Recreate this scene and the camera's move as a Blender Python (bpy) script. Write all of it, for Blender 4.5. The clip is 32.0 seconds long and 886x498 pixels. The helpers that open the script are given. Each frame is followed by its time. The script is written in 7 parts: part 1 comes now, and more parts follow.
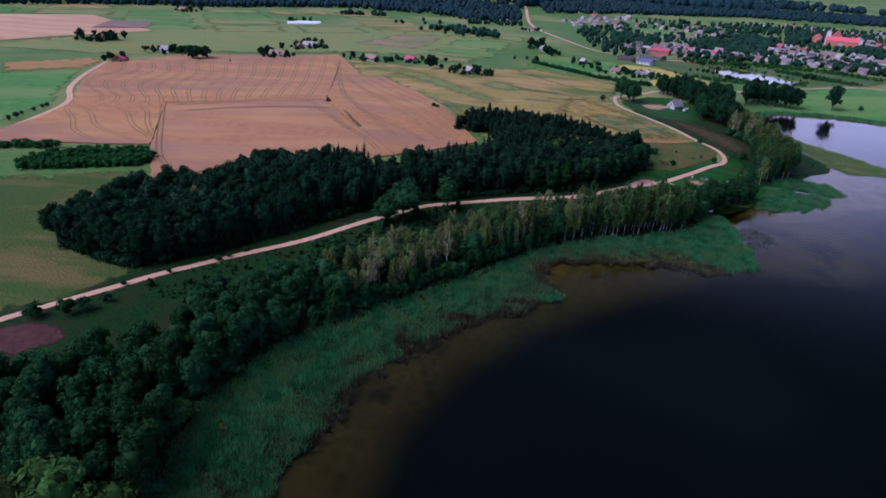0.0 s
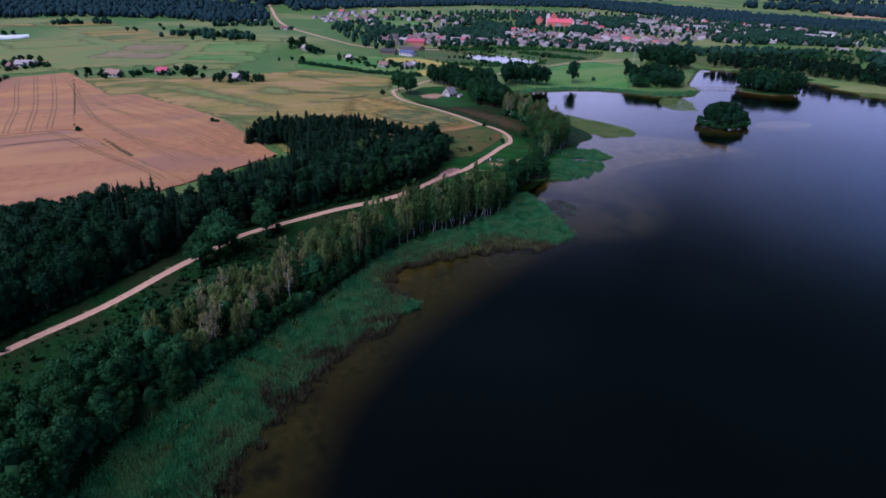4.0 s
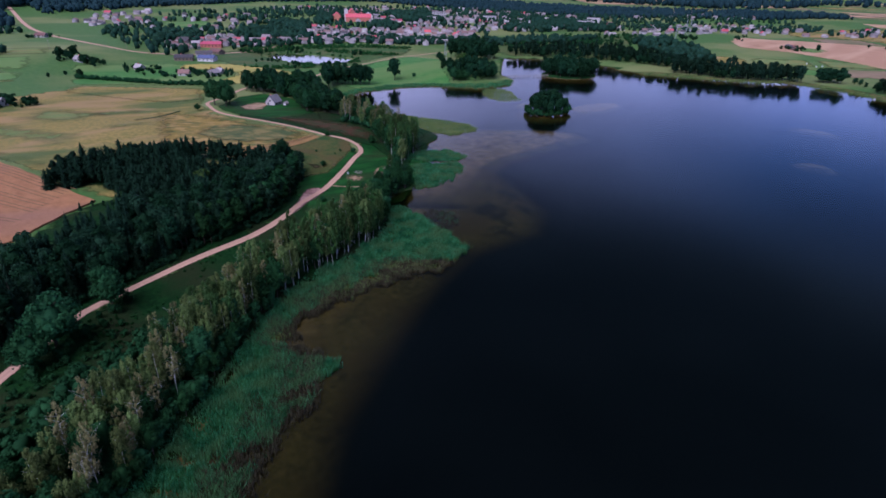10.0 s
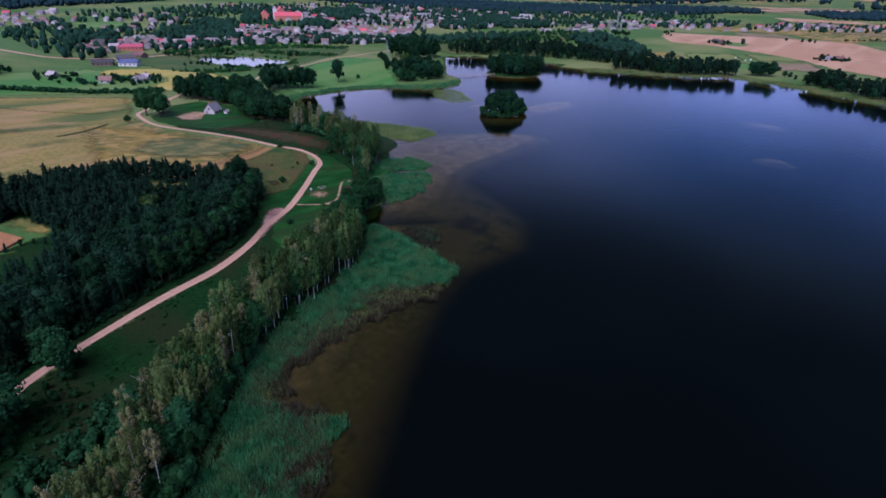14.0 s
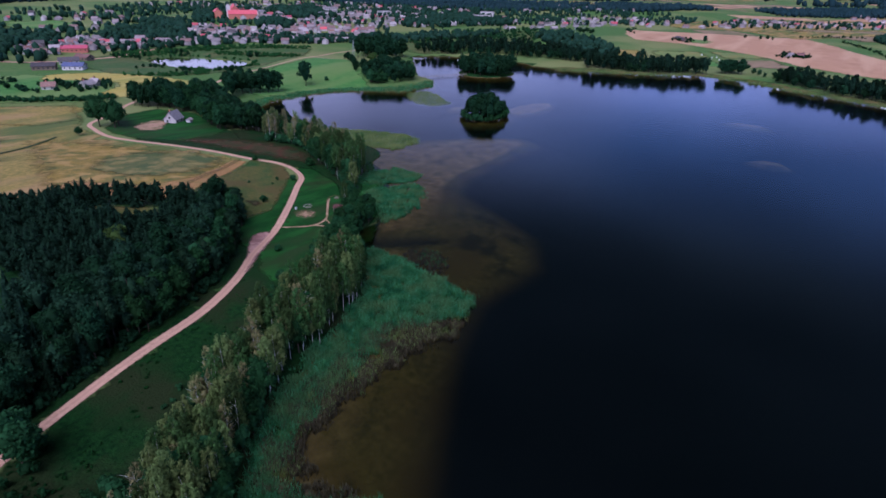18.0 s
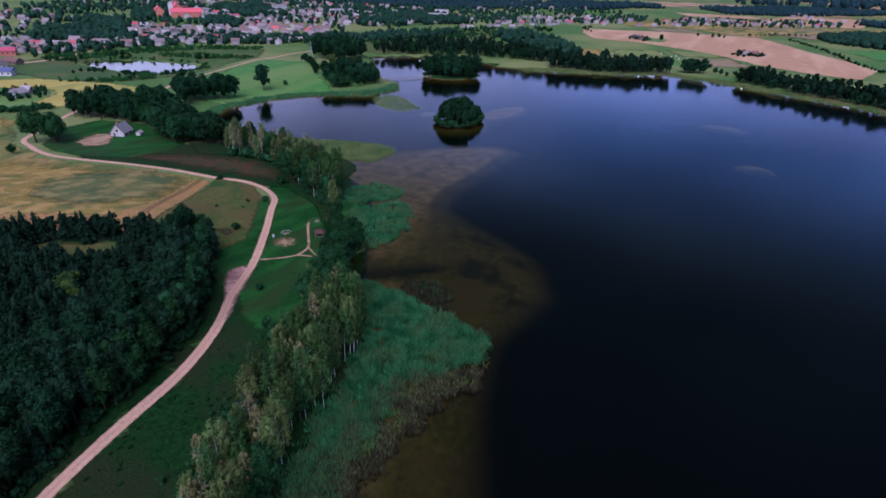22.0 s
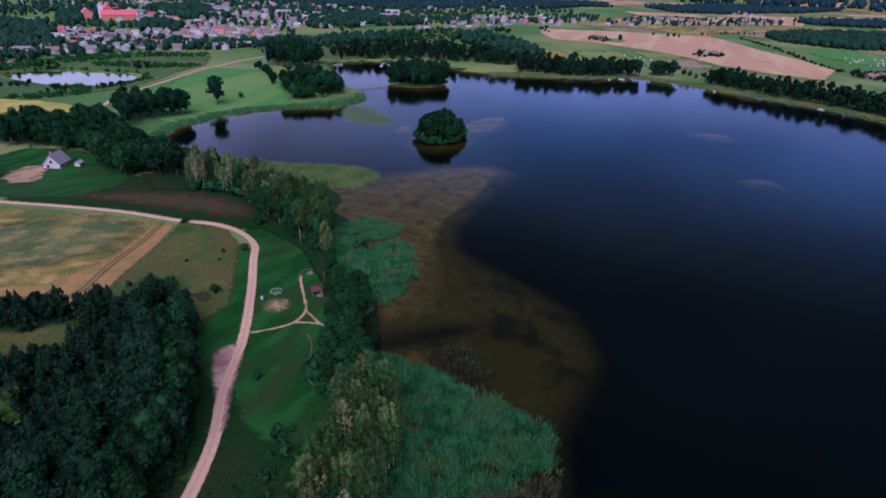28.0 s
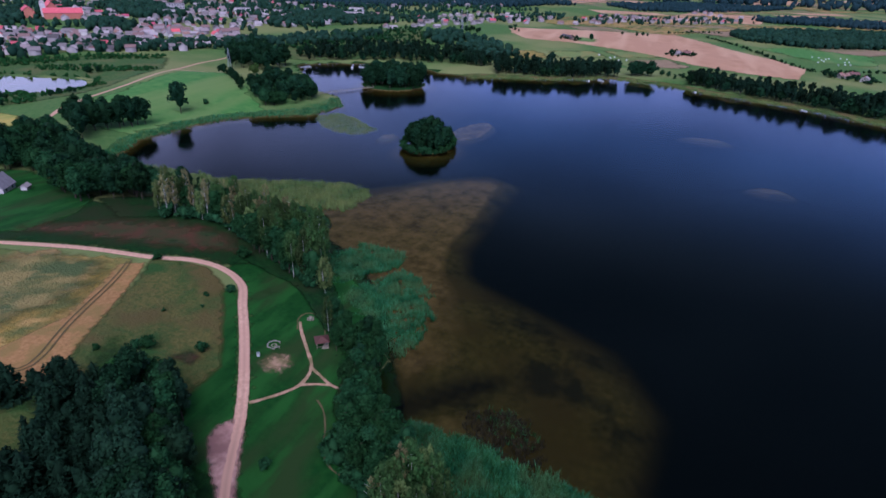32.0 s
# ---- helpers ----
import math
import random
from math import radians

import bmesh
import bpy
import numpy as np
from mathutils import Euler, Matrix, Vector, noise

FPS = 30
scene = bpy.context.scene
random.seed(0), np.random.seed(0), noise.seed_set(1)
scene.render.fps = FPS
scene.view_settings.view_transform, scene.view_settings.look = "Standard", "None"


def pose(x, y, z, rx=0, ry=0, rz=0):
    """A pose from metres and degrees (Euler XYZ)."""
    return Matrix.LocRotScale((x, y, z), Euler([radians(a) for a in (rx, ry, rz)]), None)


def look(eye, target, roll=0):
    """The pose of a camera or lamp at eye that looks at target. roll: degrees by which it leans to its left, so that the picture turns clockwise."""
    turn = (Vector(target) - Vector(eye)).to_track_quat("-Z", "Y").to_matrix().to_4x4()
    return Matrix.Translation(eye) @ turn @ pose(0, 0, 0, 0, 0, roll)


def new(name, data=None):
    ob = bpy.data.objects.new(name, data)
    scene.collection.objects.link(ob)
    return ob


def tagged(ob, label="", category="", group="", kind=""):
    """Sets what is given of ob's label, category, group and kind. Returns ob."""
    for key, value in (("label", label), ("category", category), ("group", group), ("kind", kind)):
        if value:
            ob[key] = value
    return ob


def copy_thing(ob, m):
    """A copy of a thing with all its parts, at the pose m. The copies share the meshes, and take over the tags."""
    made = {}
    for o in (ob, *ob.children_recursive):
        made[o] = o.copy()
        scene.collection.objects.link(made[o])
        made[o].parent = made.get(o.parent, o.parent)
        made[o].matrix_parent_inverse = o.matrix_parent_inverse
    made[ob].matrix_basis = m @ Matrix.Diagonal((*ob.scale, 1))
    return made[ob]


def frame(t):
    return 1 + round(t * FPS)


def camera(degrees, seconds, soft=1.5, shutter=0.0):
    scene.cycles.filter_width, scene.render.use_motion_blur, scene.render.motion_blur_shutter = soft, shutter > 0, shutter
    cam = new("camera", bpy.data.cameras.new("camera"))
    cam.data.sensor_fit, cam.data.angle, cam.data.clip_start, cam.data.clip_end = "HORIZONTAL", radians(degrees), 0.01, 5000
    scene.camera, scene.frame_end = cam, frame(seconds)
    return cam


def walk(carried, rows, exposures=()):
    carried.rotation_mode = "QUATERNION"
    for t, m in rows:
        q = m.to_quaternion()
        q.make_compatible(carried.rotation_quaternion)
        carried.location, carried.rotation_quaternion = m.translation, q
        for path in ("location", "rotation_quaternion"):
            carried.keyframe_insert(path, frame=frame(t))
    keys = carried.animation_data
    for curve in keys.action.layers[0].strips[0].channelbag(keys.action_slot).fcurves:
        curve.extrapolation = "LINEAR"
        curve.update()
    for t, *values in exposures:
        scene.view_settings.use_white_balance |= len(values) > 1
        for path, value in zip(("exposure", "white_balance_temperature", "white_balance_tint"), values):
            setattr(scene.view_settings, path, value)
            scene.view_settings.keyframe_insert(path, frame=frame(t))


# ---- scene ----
cam = camera(74.8, 32.0, soft=1.7)
EXPO_STOPS, EXPO_K, EXPO_T = 0.07, 5130.0, 19.5
PATH = [
    (0, (1.798, -1.749, 87.227), (1.866, 0.048, 86.35), 3.5),
    (0.5, (-0.128, -0.279, 87.141), (-0.031, 1.517, 86.266), 3.6),
    (1, (-2.021, 1.348, 87.053), (-1.853, 3.139, 86.18), 3.5),
    (1.5, (-3.811, 3.085, 86.967), (-3.506, 4.862, 86.1), 3.1),
    (2, (-5.77, 4.934, 86.892), (-5.34, 6.686, 86.028), 2.7),
    (2.5, (-7.668, 6.865, 86.792), (-7.13, 8.589, 85.932), 2.5),
    (3, (-9.26, 8.974, 86.715), (-8.631, 10.668, 85.858), 2.3),
    (3.5, (-10.815, 11.171, 86.691), (-10.107, 12.834, 85.835), 2.1),
    (5.5, (-15.908, 20.57, 87.067), (-15.001, 22.133, 86.212), 1.8),
    (6, (-16.976, 22.853, 87.149), (-16.02, 24.388, 86.294), 1.7),
    (6.5, (-18.092, 25.404, 87.259), (-17.082, 26.904, 86.404), 1.7),
    (7, (-18.983, 28.121, 87.361), (-17.915, 29.58, 86.506), 1.5),
    (7.5, (-19.651, 31.013, 87.457), (-18.528, 32.431, 86.603), 1.6),
    (8, (-20.322, 33.998, 87.585), (-19.15, 35.376, 86.731), 1.5),
    (8.5, (-20.877, 37.034, 87.709), (-19.664, 38.376, 86.854), 1.5),
    (9, (-21.246, 40.017, 87.799), (-20.006, 41.332, 86.942), 1.5),
    (9.5, (-21.464, 43.01, 87.834), (-20.204, 44.306, 86.978), 1.5),
    (10, (-21.644, 46.026, 87.814), (-20.368, 47.305, 86.958), 1.5),
    (10.5, (-21.658, 49.125, 87.82), (-20.367, 50.39, 86.963), 1.5),
    (11, (-21.6, 52.301, 87.802), (-20.294, 53.549, 86.943), 1.5),
    (11.5, (-21.452, 55.507, 87.794), (-20.132, 56.74, 86.936), 1.6),
    (12, (-21.269, 58.713, 87.829), (-19.934, 59.93, 86.969), 1.6),
    (12.5, (-21.125, 61.877, 87.876), (-19.766, 63.065, 87.015), 1.5),
    (13, (-20.887, 65.094, 87.938), (-19.5, 66.251, 87.078), 1.5),
    (13.5, (-20.522, 68.378, 87.986), (-19.116, 69.51, 87.125), 1.5),
    (14, (-20.083, 71.695, 87.989), (-18.661, 72.807, 87.128), 1.5),
    (14.5, (-19.513, 75.0, 87.937), (-18.077, 76.093, 87.075), 1.5),
    (15, (-18.893, 78.293, 87.893), (-17.443, 79.367, 87.031), 1.5),
    (15.5, (-18.046, 81.603, 87.844), (-16.584, 82.66, 86.981), 1.5),
    (17.5, (-14.107, 94.842, 87.529), (-12.615, 95.855, 86.664), 1.7),
    (18, (-12.906, 98.109, 87.518), (-11.402, 99.104, 86.652), 1.7),
    (18.5, (-11.663, 101.324, 87.564), (-10.151, 102.305, 86.699), 1.8),
    (19, (-10.435, 104.46, 87.607), (-8.915, 105.428, 86.741), 1.8),
    (19.5, (-9.494, 107.439, 87.65), (-7.964, 108.392, 86.783), 1.9),
    (20, (-8.497, 110.26, 87.726), (-6.946, 111.179, 86.859), 1.9),
    (20.5, (-7.282, 113.102, 87.849), (-5.72, 114.0, 86.981), 1.9),
    (21, (-5.859, 116.164, 87.979), (-4.29, 117.049, 87.111), 1.9),
    (21.5, (-4.37, 119.377, 88.071), (-2.793, 120.248, 87.202), 2.0),
    (22, (-2.752, 122.657, 88.161), (-1.168, 123.512, 87.291), 2.1),
    (22.5, (-1.159, 125.907, 88.258), (0.433, 126.746, 87.386), 2.1),
    (23, (0.292, 128.924, 88.376), (1.894, 129.745, 87.504), 2.0),
    (23.5, (1.577, 131.518, 88.507), (3.187, 132.322, 87.635), 2.1),
    (24, (2.866, 133.977, 88.635), (4.484, 134.767, 87.765), 2.0),
    (24.5, (4.315, 136.598, 88.771), (5.939, 137.376, 87.9), 2.0),
    (25, (6.058, 139.49, 88.923), (7.686, 140.258, 88.051), 1.9),
    (25.5, (8.022, 142.606, 89.094), (9.654, 143.365, 88.221), 2.0),
    (27.5, (15.697, 155.209, 89.482), (17.351, 155.917, 88.608), 2.3),
    (28, (17.751, 158.235, 89.474), (19.411, 158.932, 88.603), 2.2),
    (28.5, (19.893, 161.265, 89.446), (21.559, 161.948, 88.574), 2.3),
    (29, (21.899, 164.382, 89.373), (23.572, 165.047, 88.501), 2.3),
    (29.5, (23.872, 167.529, 89.268), (25.552, 168.173, 88.396), 2.4),
    (30, (25.942, 170.571, 89.204), (27.63, 171.196, 88.332), 2.5),
    (30.5, (28.132, 173.532, 89.154), (29.825, 174.142, 88.281), 2.5),
    (31, (30.38, 176.484, 89.124), (32.076, 177.084, 88.251), 2.5),
    (31.5, (32.512, 179.479, 89.113), (34.214, 180.066, 88.241), 2.5),
    (32, (34.626, 182.573, 89.113), (36.331, 183.148, 88.239), 2.6),
]
EXPO = [(0.0, EXPO_STOPS, EXPO_K, EXPO_T), (32.0, EXPO_STOPS, EXPO_K, EXPO_T)]
walk(cam, [(t, look(eye, target, roll)) for t, eye, target, roll in PATH], EXPO)

# ---- world, sun ----
SUN_AZ, SUN_EL = 250.0, 48.0   # degrees: azimuth counted anticlockwise from +x seen from above is 360 - SUN_AZ + 90
sky = bpy.data.worlds.new("overcast_sky")
scene.world = sky
sky.use_nodes = True
_n, _l = sky.node_tree.nodes, sky.node_tree.links
_n.clear()
w_out, w_bg = _n.new("ShaderNodeOutputWorld"), _n.new("ShaderNodeBackground")
w_sky = _n.new("ShaderNodeTexSky")
w_sky.sky_type, w_sky.sun_disc = "NISHITA", False
w_sky.sun_elevation, w_sky.sun_rotation = radians(SUN_EL), radians(SUN_AZ)
w_sky.air_density, w_sky.dust_density = 1.4, 2.0
w_gain = _n.new("ShaderNodeMix")
w_gain.data_type, w_gain.blend_type = "RGBA", "MULTIPLY"
w_gain.inputs["Factor"].default_value = 1.0
w_gain.inputs[7].default_value = (0.05, 0.05, 0.05, 1)
w_tc, w_map = _n.new("ShaderNodeTexCoord"), _n.new("ShaderNodeMapping")
w_map.inputs["Scale"].default_value = (1.0, 1.0, 3.2)
w_noise = _n.new("ShaderNodeTexNoise")
w_noise.inputs["Scale"].default_value, w_noise.inputs["Detail"].default_value = 2.1, 5.0
w_ramp = _n.new("ShaderNodeValToRGB")
w_ramp.color_ramp.elements[0].position, w_ramp.color_ramp.elements[1].position = 0.36, 0.68
w_ramp.color_ramp.elements[0].color, w_ramp.color_ramp.elements[1].color = (0.030, 0.048, 0.066, 1), (0.10, 0.14, 0.185, 1)
w_sep, w_low = _n.new("ShaderNodeSeparateXYZ"), _n.new("ShaderNodeMapRange")
w_low.interpolation_type = "SMOOTHSTEP"
w_low.inputs["From Min"].default_value, w_low.inputs["From Max"].default_value = 0.08, 0.42
w_low.inputs["To Min"].default_value, w_low.inputs["To Max"].default_value = 1.0, 0.0
w_glow = _n.new("ShaderNodeMix")
w_glow.data_type, w_glow.blend_type = "RGBA", "ADD"
w_north, w_tone = _n.new("ShaderNodeMapRange"), _n.new("ShaderNodeMix")
w_north.inputs["From Min"].default_value, w_north.inputs["From Max"].default_value = 0.25, 0.95
w_tone.data_type = "RGBA"
w_tone.inputs[7].default_value = (1.75, 1.55, 2.0, 1)
w_rise, w_east = _n.new("ShaderNodeMapRange"), _n.new("ShaderNodeMix")
w_rise.inputs["From Min"].default_value, w_rise.inputs["From Max"].default_value = 0.10, 0.24
w_east.data_type = "RGBA"
w_east.inputs[6].default_value, w_east.inputs[7].default_value = (0.82, 0.79, 1.38, 1), (0.25, 0.50, 1.36, 1)
_l.new(w_sep.outputs["Z"], w_rise.inputs["Value"])
_l.new(w_rise.outputs[0], w_east.inputs["Factor"])
_l.new(w_east.outputs[2], w_tone.inputs[6])
w_bank, w_far, w_both, w_add = _n.new("ShaderNodeMapRange"), _n.new("ShaderNodeMapRange"), _n.new("ShaderNodeMath"), _n.new("ShaderNodeMath")
w_bank.interpolation_type = "SMOOTHSTEP"
w_bank.inputs["From Min"].default_value, w_bank.inputs["From Max"].default_value = 0.24, 0.5
w_bank.inputs["To Min"].default_value, w_bank.inputs["To Max"].default_value = 0.5, 0.0
w_far.inputs["From Min"].default_value, w_far.inputs["From Max"].default_value = 0.62, 0.8
w_both.operation, w_add.operation = "MULTIPLY", "ADD"
w_cloud, w_part = _n.new("ShaderNodeMapRange"), _n.new("ShaderNodeMath")
w_cloud.inputs["From Min"].default_value, w_cloud.inputs["From Max"].default_value = 0.36, 0.64
w_cloud.inputs["To Min"].default_value, w_cloud.inputs["To Max"].default_value = 0.72, 1.15
w_part.operation = "MULTIPLY"
w_mix = _n.new("ShaderNodeMix")
w_mix.data_type = "RGBA"
w_mix.inputs["Factor"].default_value = 0.8
_l.new(w_sky.outputs[0], w_gain.inputs[6])
_l.new(w_tc.outputs["Generated"], w_map.inputs["Vector"])
_l.new(w_map.outputs[0], w_noise.inputs["Vector"])
_l.new(w_noise.outputs["Fac"], w_ramp.inputs["Fac"])
_l.new(w_gain.outputs[2], w_mix.inputs[6])
_l.new(w_tc.outputs["Generated"], w_sep.inputs[0])
_l.new(w_sep.outputs["Z"], w_low.inputs["Value"])
_l.new(w_sep.outputs["Y"], w_north.inputs["Value"])
_l.new(w_north.outputs[0], w_tone.inputs["Factor"])
_l.new(w_tone.outputs[2], w_glow.inputs[7])
_l.new(w_noise.outputs["Fac"], w_cloud.inputs["Value"])
_l.new(w_cloud.outputs[0], w_part.inputs[0])
_l.new(w_low.outputs[0], w_part.inputs[1])
_l.new(w_sep.outputs["Z"], w_bank.inputs["Value"])
_l.new(w_sep.outputs["Y"], w_far.inputs["Value"])
_l.new(w_bank.outputs[0], w_both.inputs[0])
_l.new(w_far.outputs[0], w_both.inputs[1])
_l.new(w_part.outputs[0], w_add.inputs[0])
_l.new(w_both.outputs[0], w_add.inputs[1])
_l.new(w_add.outputs[0], w_glow.inputs["Factor"])
_l.new(w_ramp.outputs[0], w_glow.inputs[6])
_l.new(w_glow.outputs[2], w_mix.inputs[7])
_l.new(w_mix.outputs[2], w_bg.inputs["Color"])
w_bg.inputs["Strength"].default_value = 1.0
_l.new(w_bg.outputs[0], w_out.inputs[0])

sun = new("sun", bpy.data.lights.new("sun", "SUN"))
sun.data.energy, sun.data.angle, sun.data.color = 3.6, radians(50), (1.0, 0.93, 0.92)
_az, _el = radians(90 - SUN_AZ), radians(SUN_EL)
sun.matrix_world = look((math.cos(_az) * math.cos(_el) * 50, math.sin(_az) * math.cos(_el) * 50, math.sin(_el) * 50), (0, 0, 0))


# ---- materials ----
def mat(name, a, b, c=None, scale=0.3, wide=0.02, rough=0.85, bump=0.0, bump_scale=None, per="world", vary=0.0, island=0.0, spec=0.3, metal=0.0, detail=6.0, hard=0.18, streak=0.0, c2=None, wide2=0.06):
    """Two-scale mottled surface. a, b: fine mottling; c: broad patches; vary: shift from object to object; island: from piece to piece."""
    m = bpy.data.materials.new(name)
    m.use_nodes = True
    n, l = m.node_tree.nodes, m.node_tree.links
    p = n["Principled BSDF"]
    p.inputs["Roughness"].default_value, p.inputs["Metallic"].default_value = rough, metal
    p.inputs["Specular IOR Level"].default_value = spec
    if per == "world":
        co = n.new("ShaderNodeNewGeometry").outputs["Position"]
    else:
        co = n.new("ShaderNodeTexCoord").outputs["Object"]
    fine = n.new("ShaderNodeTexNoise")
    fine.inputs["Scale"].default_value, fine.inputs["Detail"].default_value = scale, detail
    fine.inputs["Roughness"].default_value = 0.62
    l.new(co, fine.inputs["Vector"])
    ramp = n.new("ShaderNodeValToRGB")
    ramp.color_ramp.elements[0].position, ramp.color_ramp.elements[1].position = 0.5 - hard, 0.5 + hard
    ramp.color_ramp.elements[0].color, ramp.color_ramp.elements[1].color = (*a, 1), (*b, 1)
    l.new(fine.outputs["Fac"], ramp.inputs["Fac"])
    col = ramp.outputs["Color"]
    for tone, size, low in ((c, wide, 0.45), (c2, wide2, 0.47)):
        if tone is None:
            continue
        broad = n.new("ShaderNodeTexNoise")
        broad.inputs["Scale"].default_value, broad.inputs["Detail"].default_value = size, 5.0
        if streak:
            turn = n.new("ShaderNodeMapping")
            turn.inputs["Rotation"].default_value = (0, 0, radians(-7))
            turn.inputs["Scale"].default_value = (streak, 1.0 / streak ** 0.5, 1.0)
            turn.inputs["Location"].default_value = (size * 900, 0, 0)
            l.new(co, turn.inputs["Vector"])
            l.new(turn.outputs[0], broad.inputs["Vector"])
        else:
            l.new(co, broad.inputs["Vector"])
        edge = n.new("ShaderNodeMapRange")
        edge.inputs["From Min"].default_value, edge.inputs["From Max"].default_value = low, low + (0.14 if streak else 0.16)
        l.new(broad.outputs["Fac"], edge.inputs["Value"])
        mx = n.new("ShaderNodeMix")
        mx.data_type = "RGBA"
        mx.inputs[7].default_value = (*tone, 1)
        l.new(edge.outputs["Result"], mx.inputs["Factor"])
        l.new(col, mx.inputs[6])
        col = mx.outputs[2]
    if vary or island:
        hsv = n.new("ShaderNodeHueSaturation")
        if vary:
            src = n.new("ShaderNodeObjectInfo").outputs["Random"]
            amount = vary
        else:
            src = n.new("ShaderNodeNewGeometry").outputs["Random Per Island"]
            amount = island
        rng_node = n.new("ShaderNodeMapRange")
        rng_node.inputs["To Min"].default_value, rng_node.inputs["To Max"].default_value = 1 - amount, 1 + amount
        l.new(src, rng_node.inputs["Value"])
        l.new(rng_node.outputs["Result"], hsv.inputs["Value"])
        hue = n.new("ShaderNodeMapRange")
        hue.inputs["To Min"].default_value, hue.inputs["To Max"].default_value = 0.5 - amount * 0.06, 0.5 + amount * 0.05
        l.new(src, hue.inputs["Value"])
        l.new(hue.outputs["Result"], hsv.inputs["Hue"])
        l.new(col, hsv.inputs["Color"])
        col = hsv.outputs["Color"]
        if vary and island:
            isl = n.new("ShaderNodeHueSaturation")
            ri = n.new("ShaderNodeMapRange")
            ri.inputs["To Min"].default_value, ri.inputs["To Max"].default_value = 1 - island, 1 + island
            l.new(n.new("ShaderNodeNewGeometry").outputs["Random Per Island"], ri.inputs["Value"])
            l.new(ri.outputs["Result"], isl.inputs["Value"])
            l.new(col, isl.inputs["Color"])
            col = isl.outputs["Color"]
    l.new(col, p.inputs["Base Color"])
    if bump:
        bn = n.new("ShaderNodeTexNoise")
        bn.inputs["Scale"].default_value, bn.inputs["Detail"].default_value = bump_scale or scale * 2, 5.0
        l.new(co, bn.inputs["Vector"])
        bp = n.new("ShaderNodeBump")
        bp.inputs["Strength"].default_value, bp.inputs["Distance"].default_value = min(1.0, bump), max(0.05, bump)
        l.new(bn.outputs["Fac"], bp.inputs["Height"])
        l.new(bp.outputs["Normal"], p.inputs["Normal"])
    return m


def water_mat(name, tint, ripple):
    """A clear brown lake surface: what lies below shows through, the sky glosses it."""
    m = bpy.data.materials.new(name)
    m.use_nodes = True
    n, l = m.node_tree.nodes, m.node_tree.links
    n.clear()
    out, mx = n.new("ShaderNodeOutputMaterial"), n.new("ShaderNodeMixShader")
    tr, gl, fr = n.new("ShaderNodeBsdfTransparent"), n.new("ShaderNodeBsdfGlossy"), n.new("ShaderNodeFresnel")
    tr.inputs["Color"].default_value = (*tint, 1)
    gl.inputs["Roughness"].default_value = 0.09
    fr.inputs["IOR"].default_value = 1.33
    co = n.new("ShaderNodeNewGeometry").outputs["Position"]
    small, big = n.new("ShaderNodeTexNoise"), n.new("ShaderNodeTexNoise")
    small.inputs["Scale"].default_value, small.inputs["Detail"].default_value = 0.7, 3.0
    big.inputs["Scale"].default_value, big.inputs["Detail"].default_value = 0.018, 3.0
    l.new(co, small.inputs["Vector"])
    l.new(co, big.inputs["Vector"])
    amt = n.new("ShaderNodeMapRange")
    amt.inputs["From Min"].default_value, amt.inputs["From Max"].default_value = 0.4, 0.65
    amt.inputs["To Min"].default_value, amt.inputs["To Max"].default_value = ripple * 0.35, ripple
    l.new(big.outputs["Fac"], amt.inputs["Value"])
    bp = n.new("ShaderNodeBump")
    bp.inputs["Distance"].default_value = 0.05
    l.new(amt.outputs["Result"], bp.inputs["Strength"])
    l.new(small.outputs["Fac"], bp.inputs["Height"])
    l.new(bp.outputs["Normal"], gl.inputs["Normal"])
    l.new(bp.outputs["Normal"], fr.inputs["Normal"])
    l.new(fr.outputs[0], mx.inputs[0])
    l.new(tr.outputs[0], mx.inputs[1])
    l.new(gl.outputs[0], mx.inputs[2])
    l.new(mx.outputs[0], out.inputs[0])
    return m


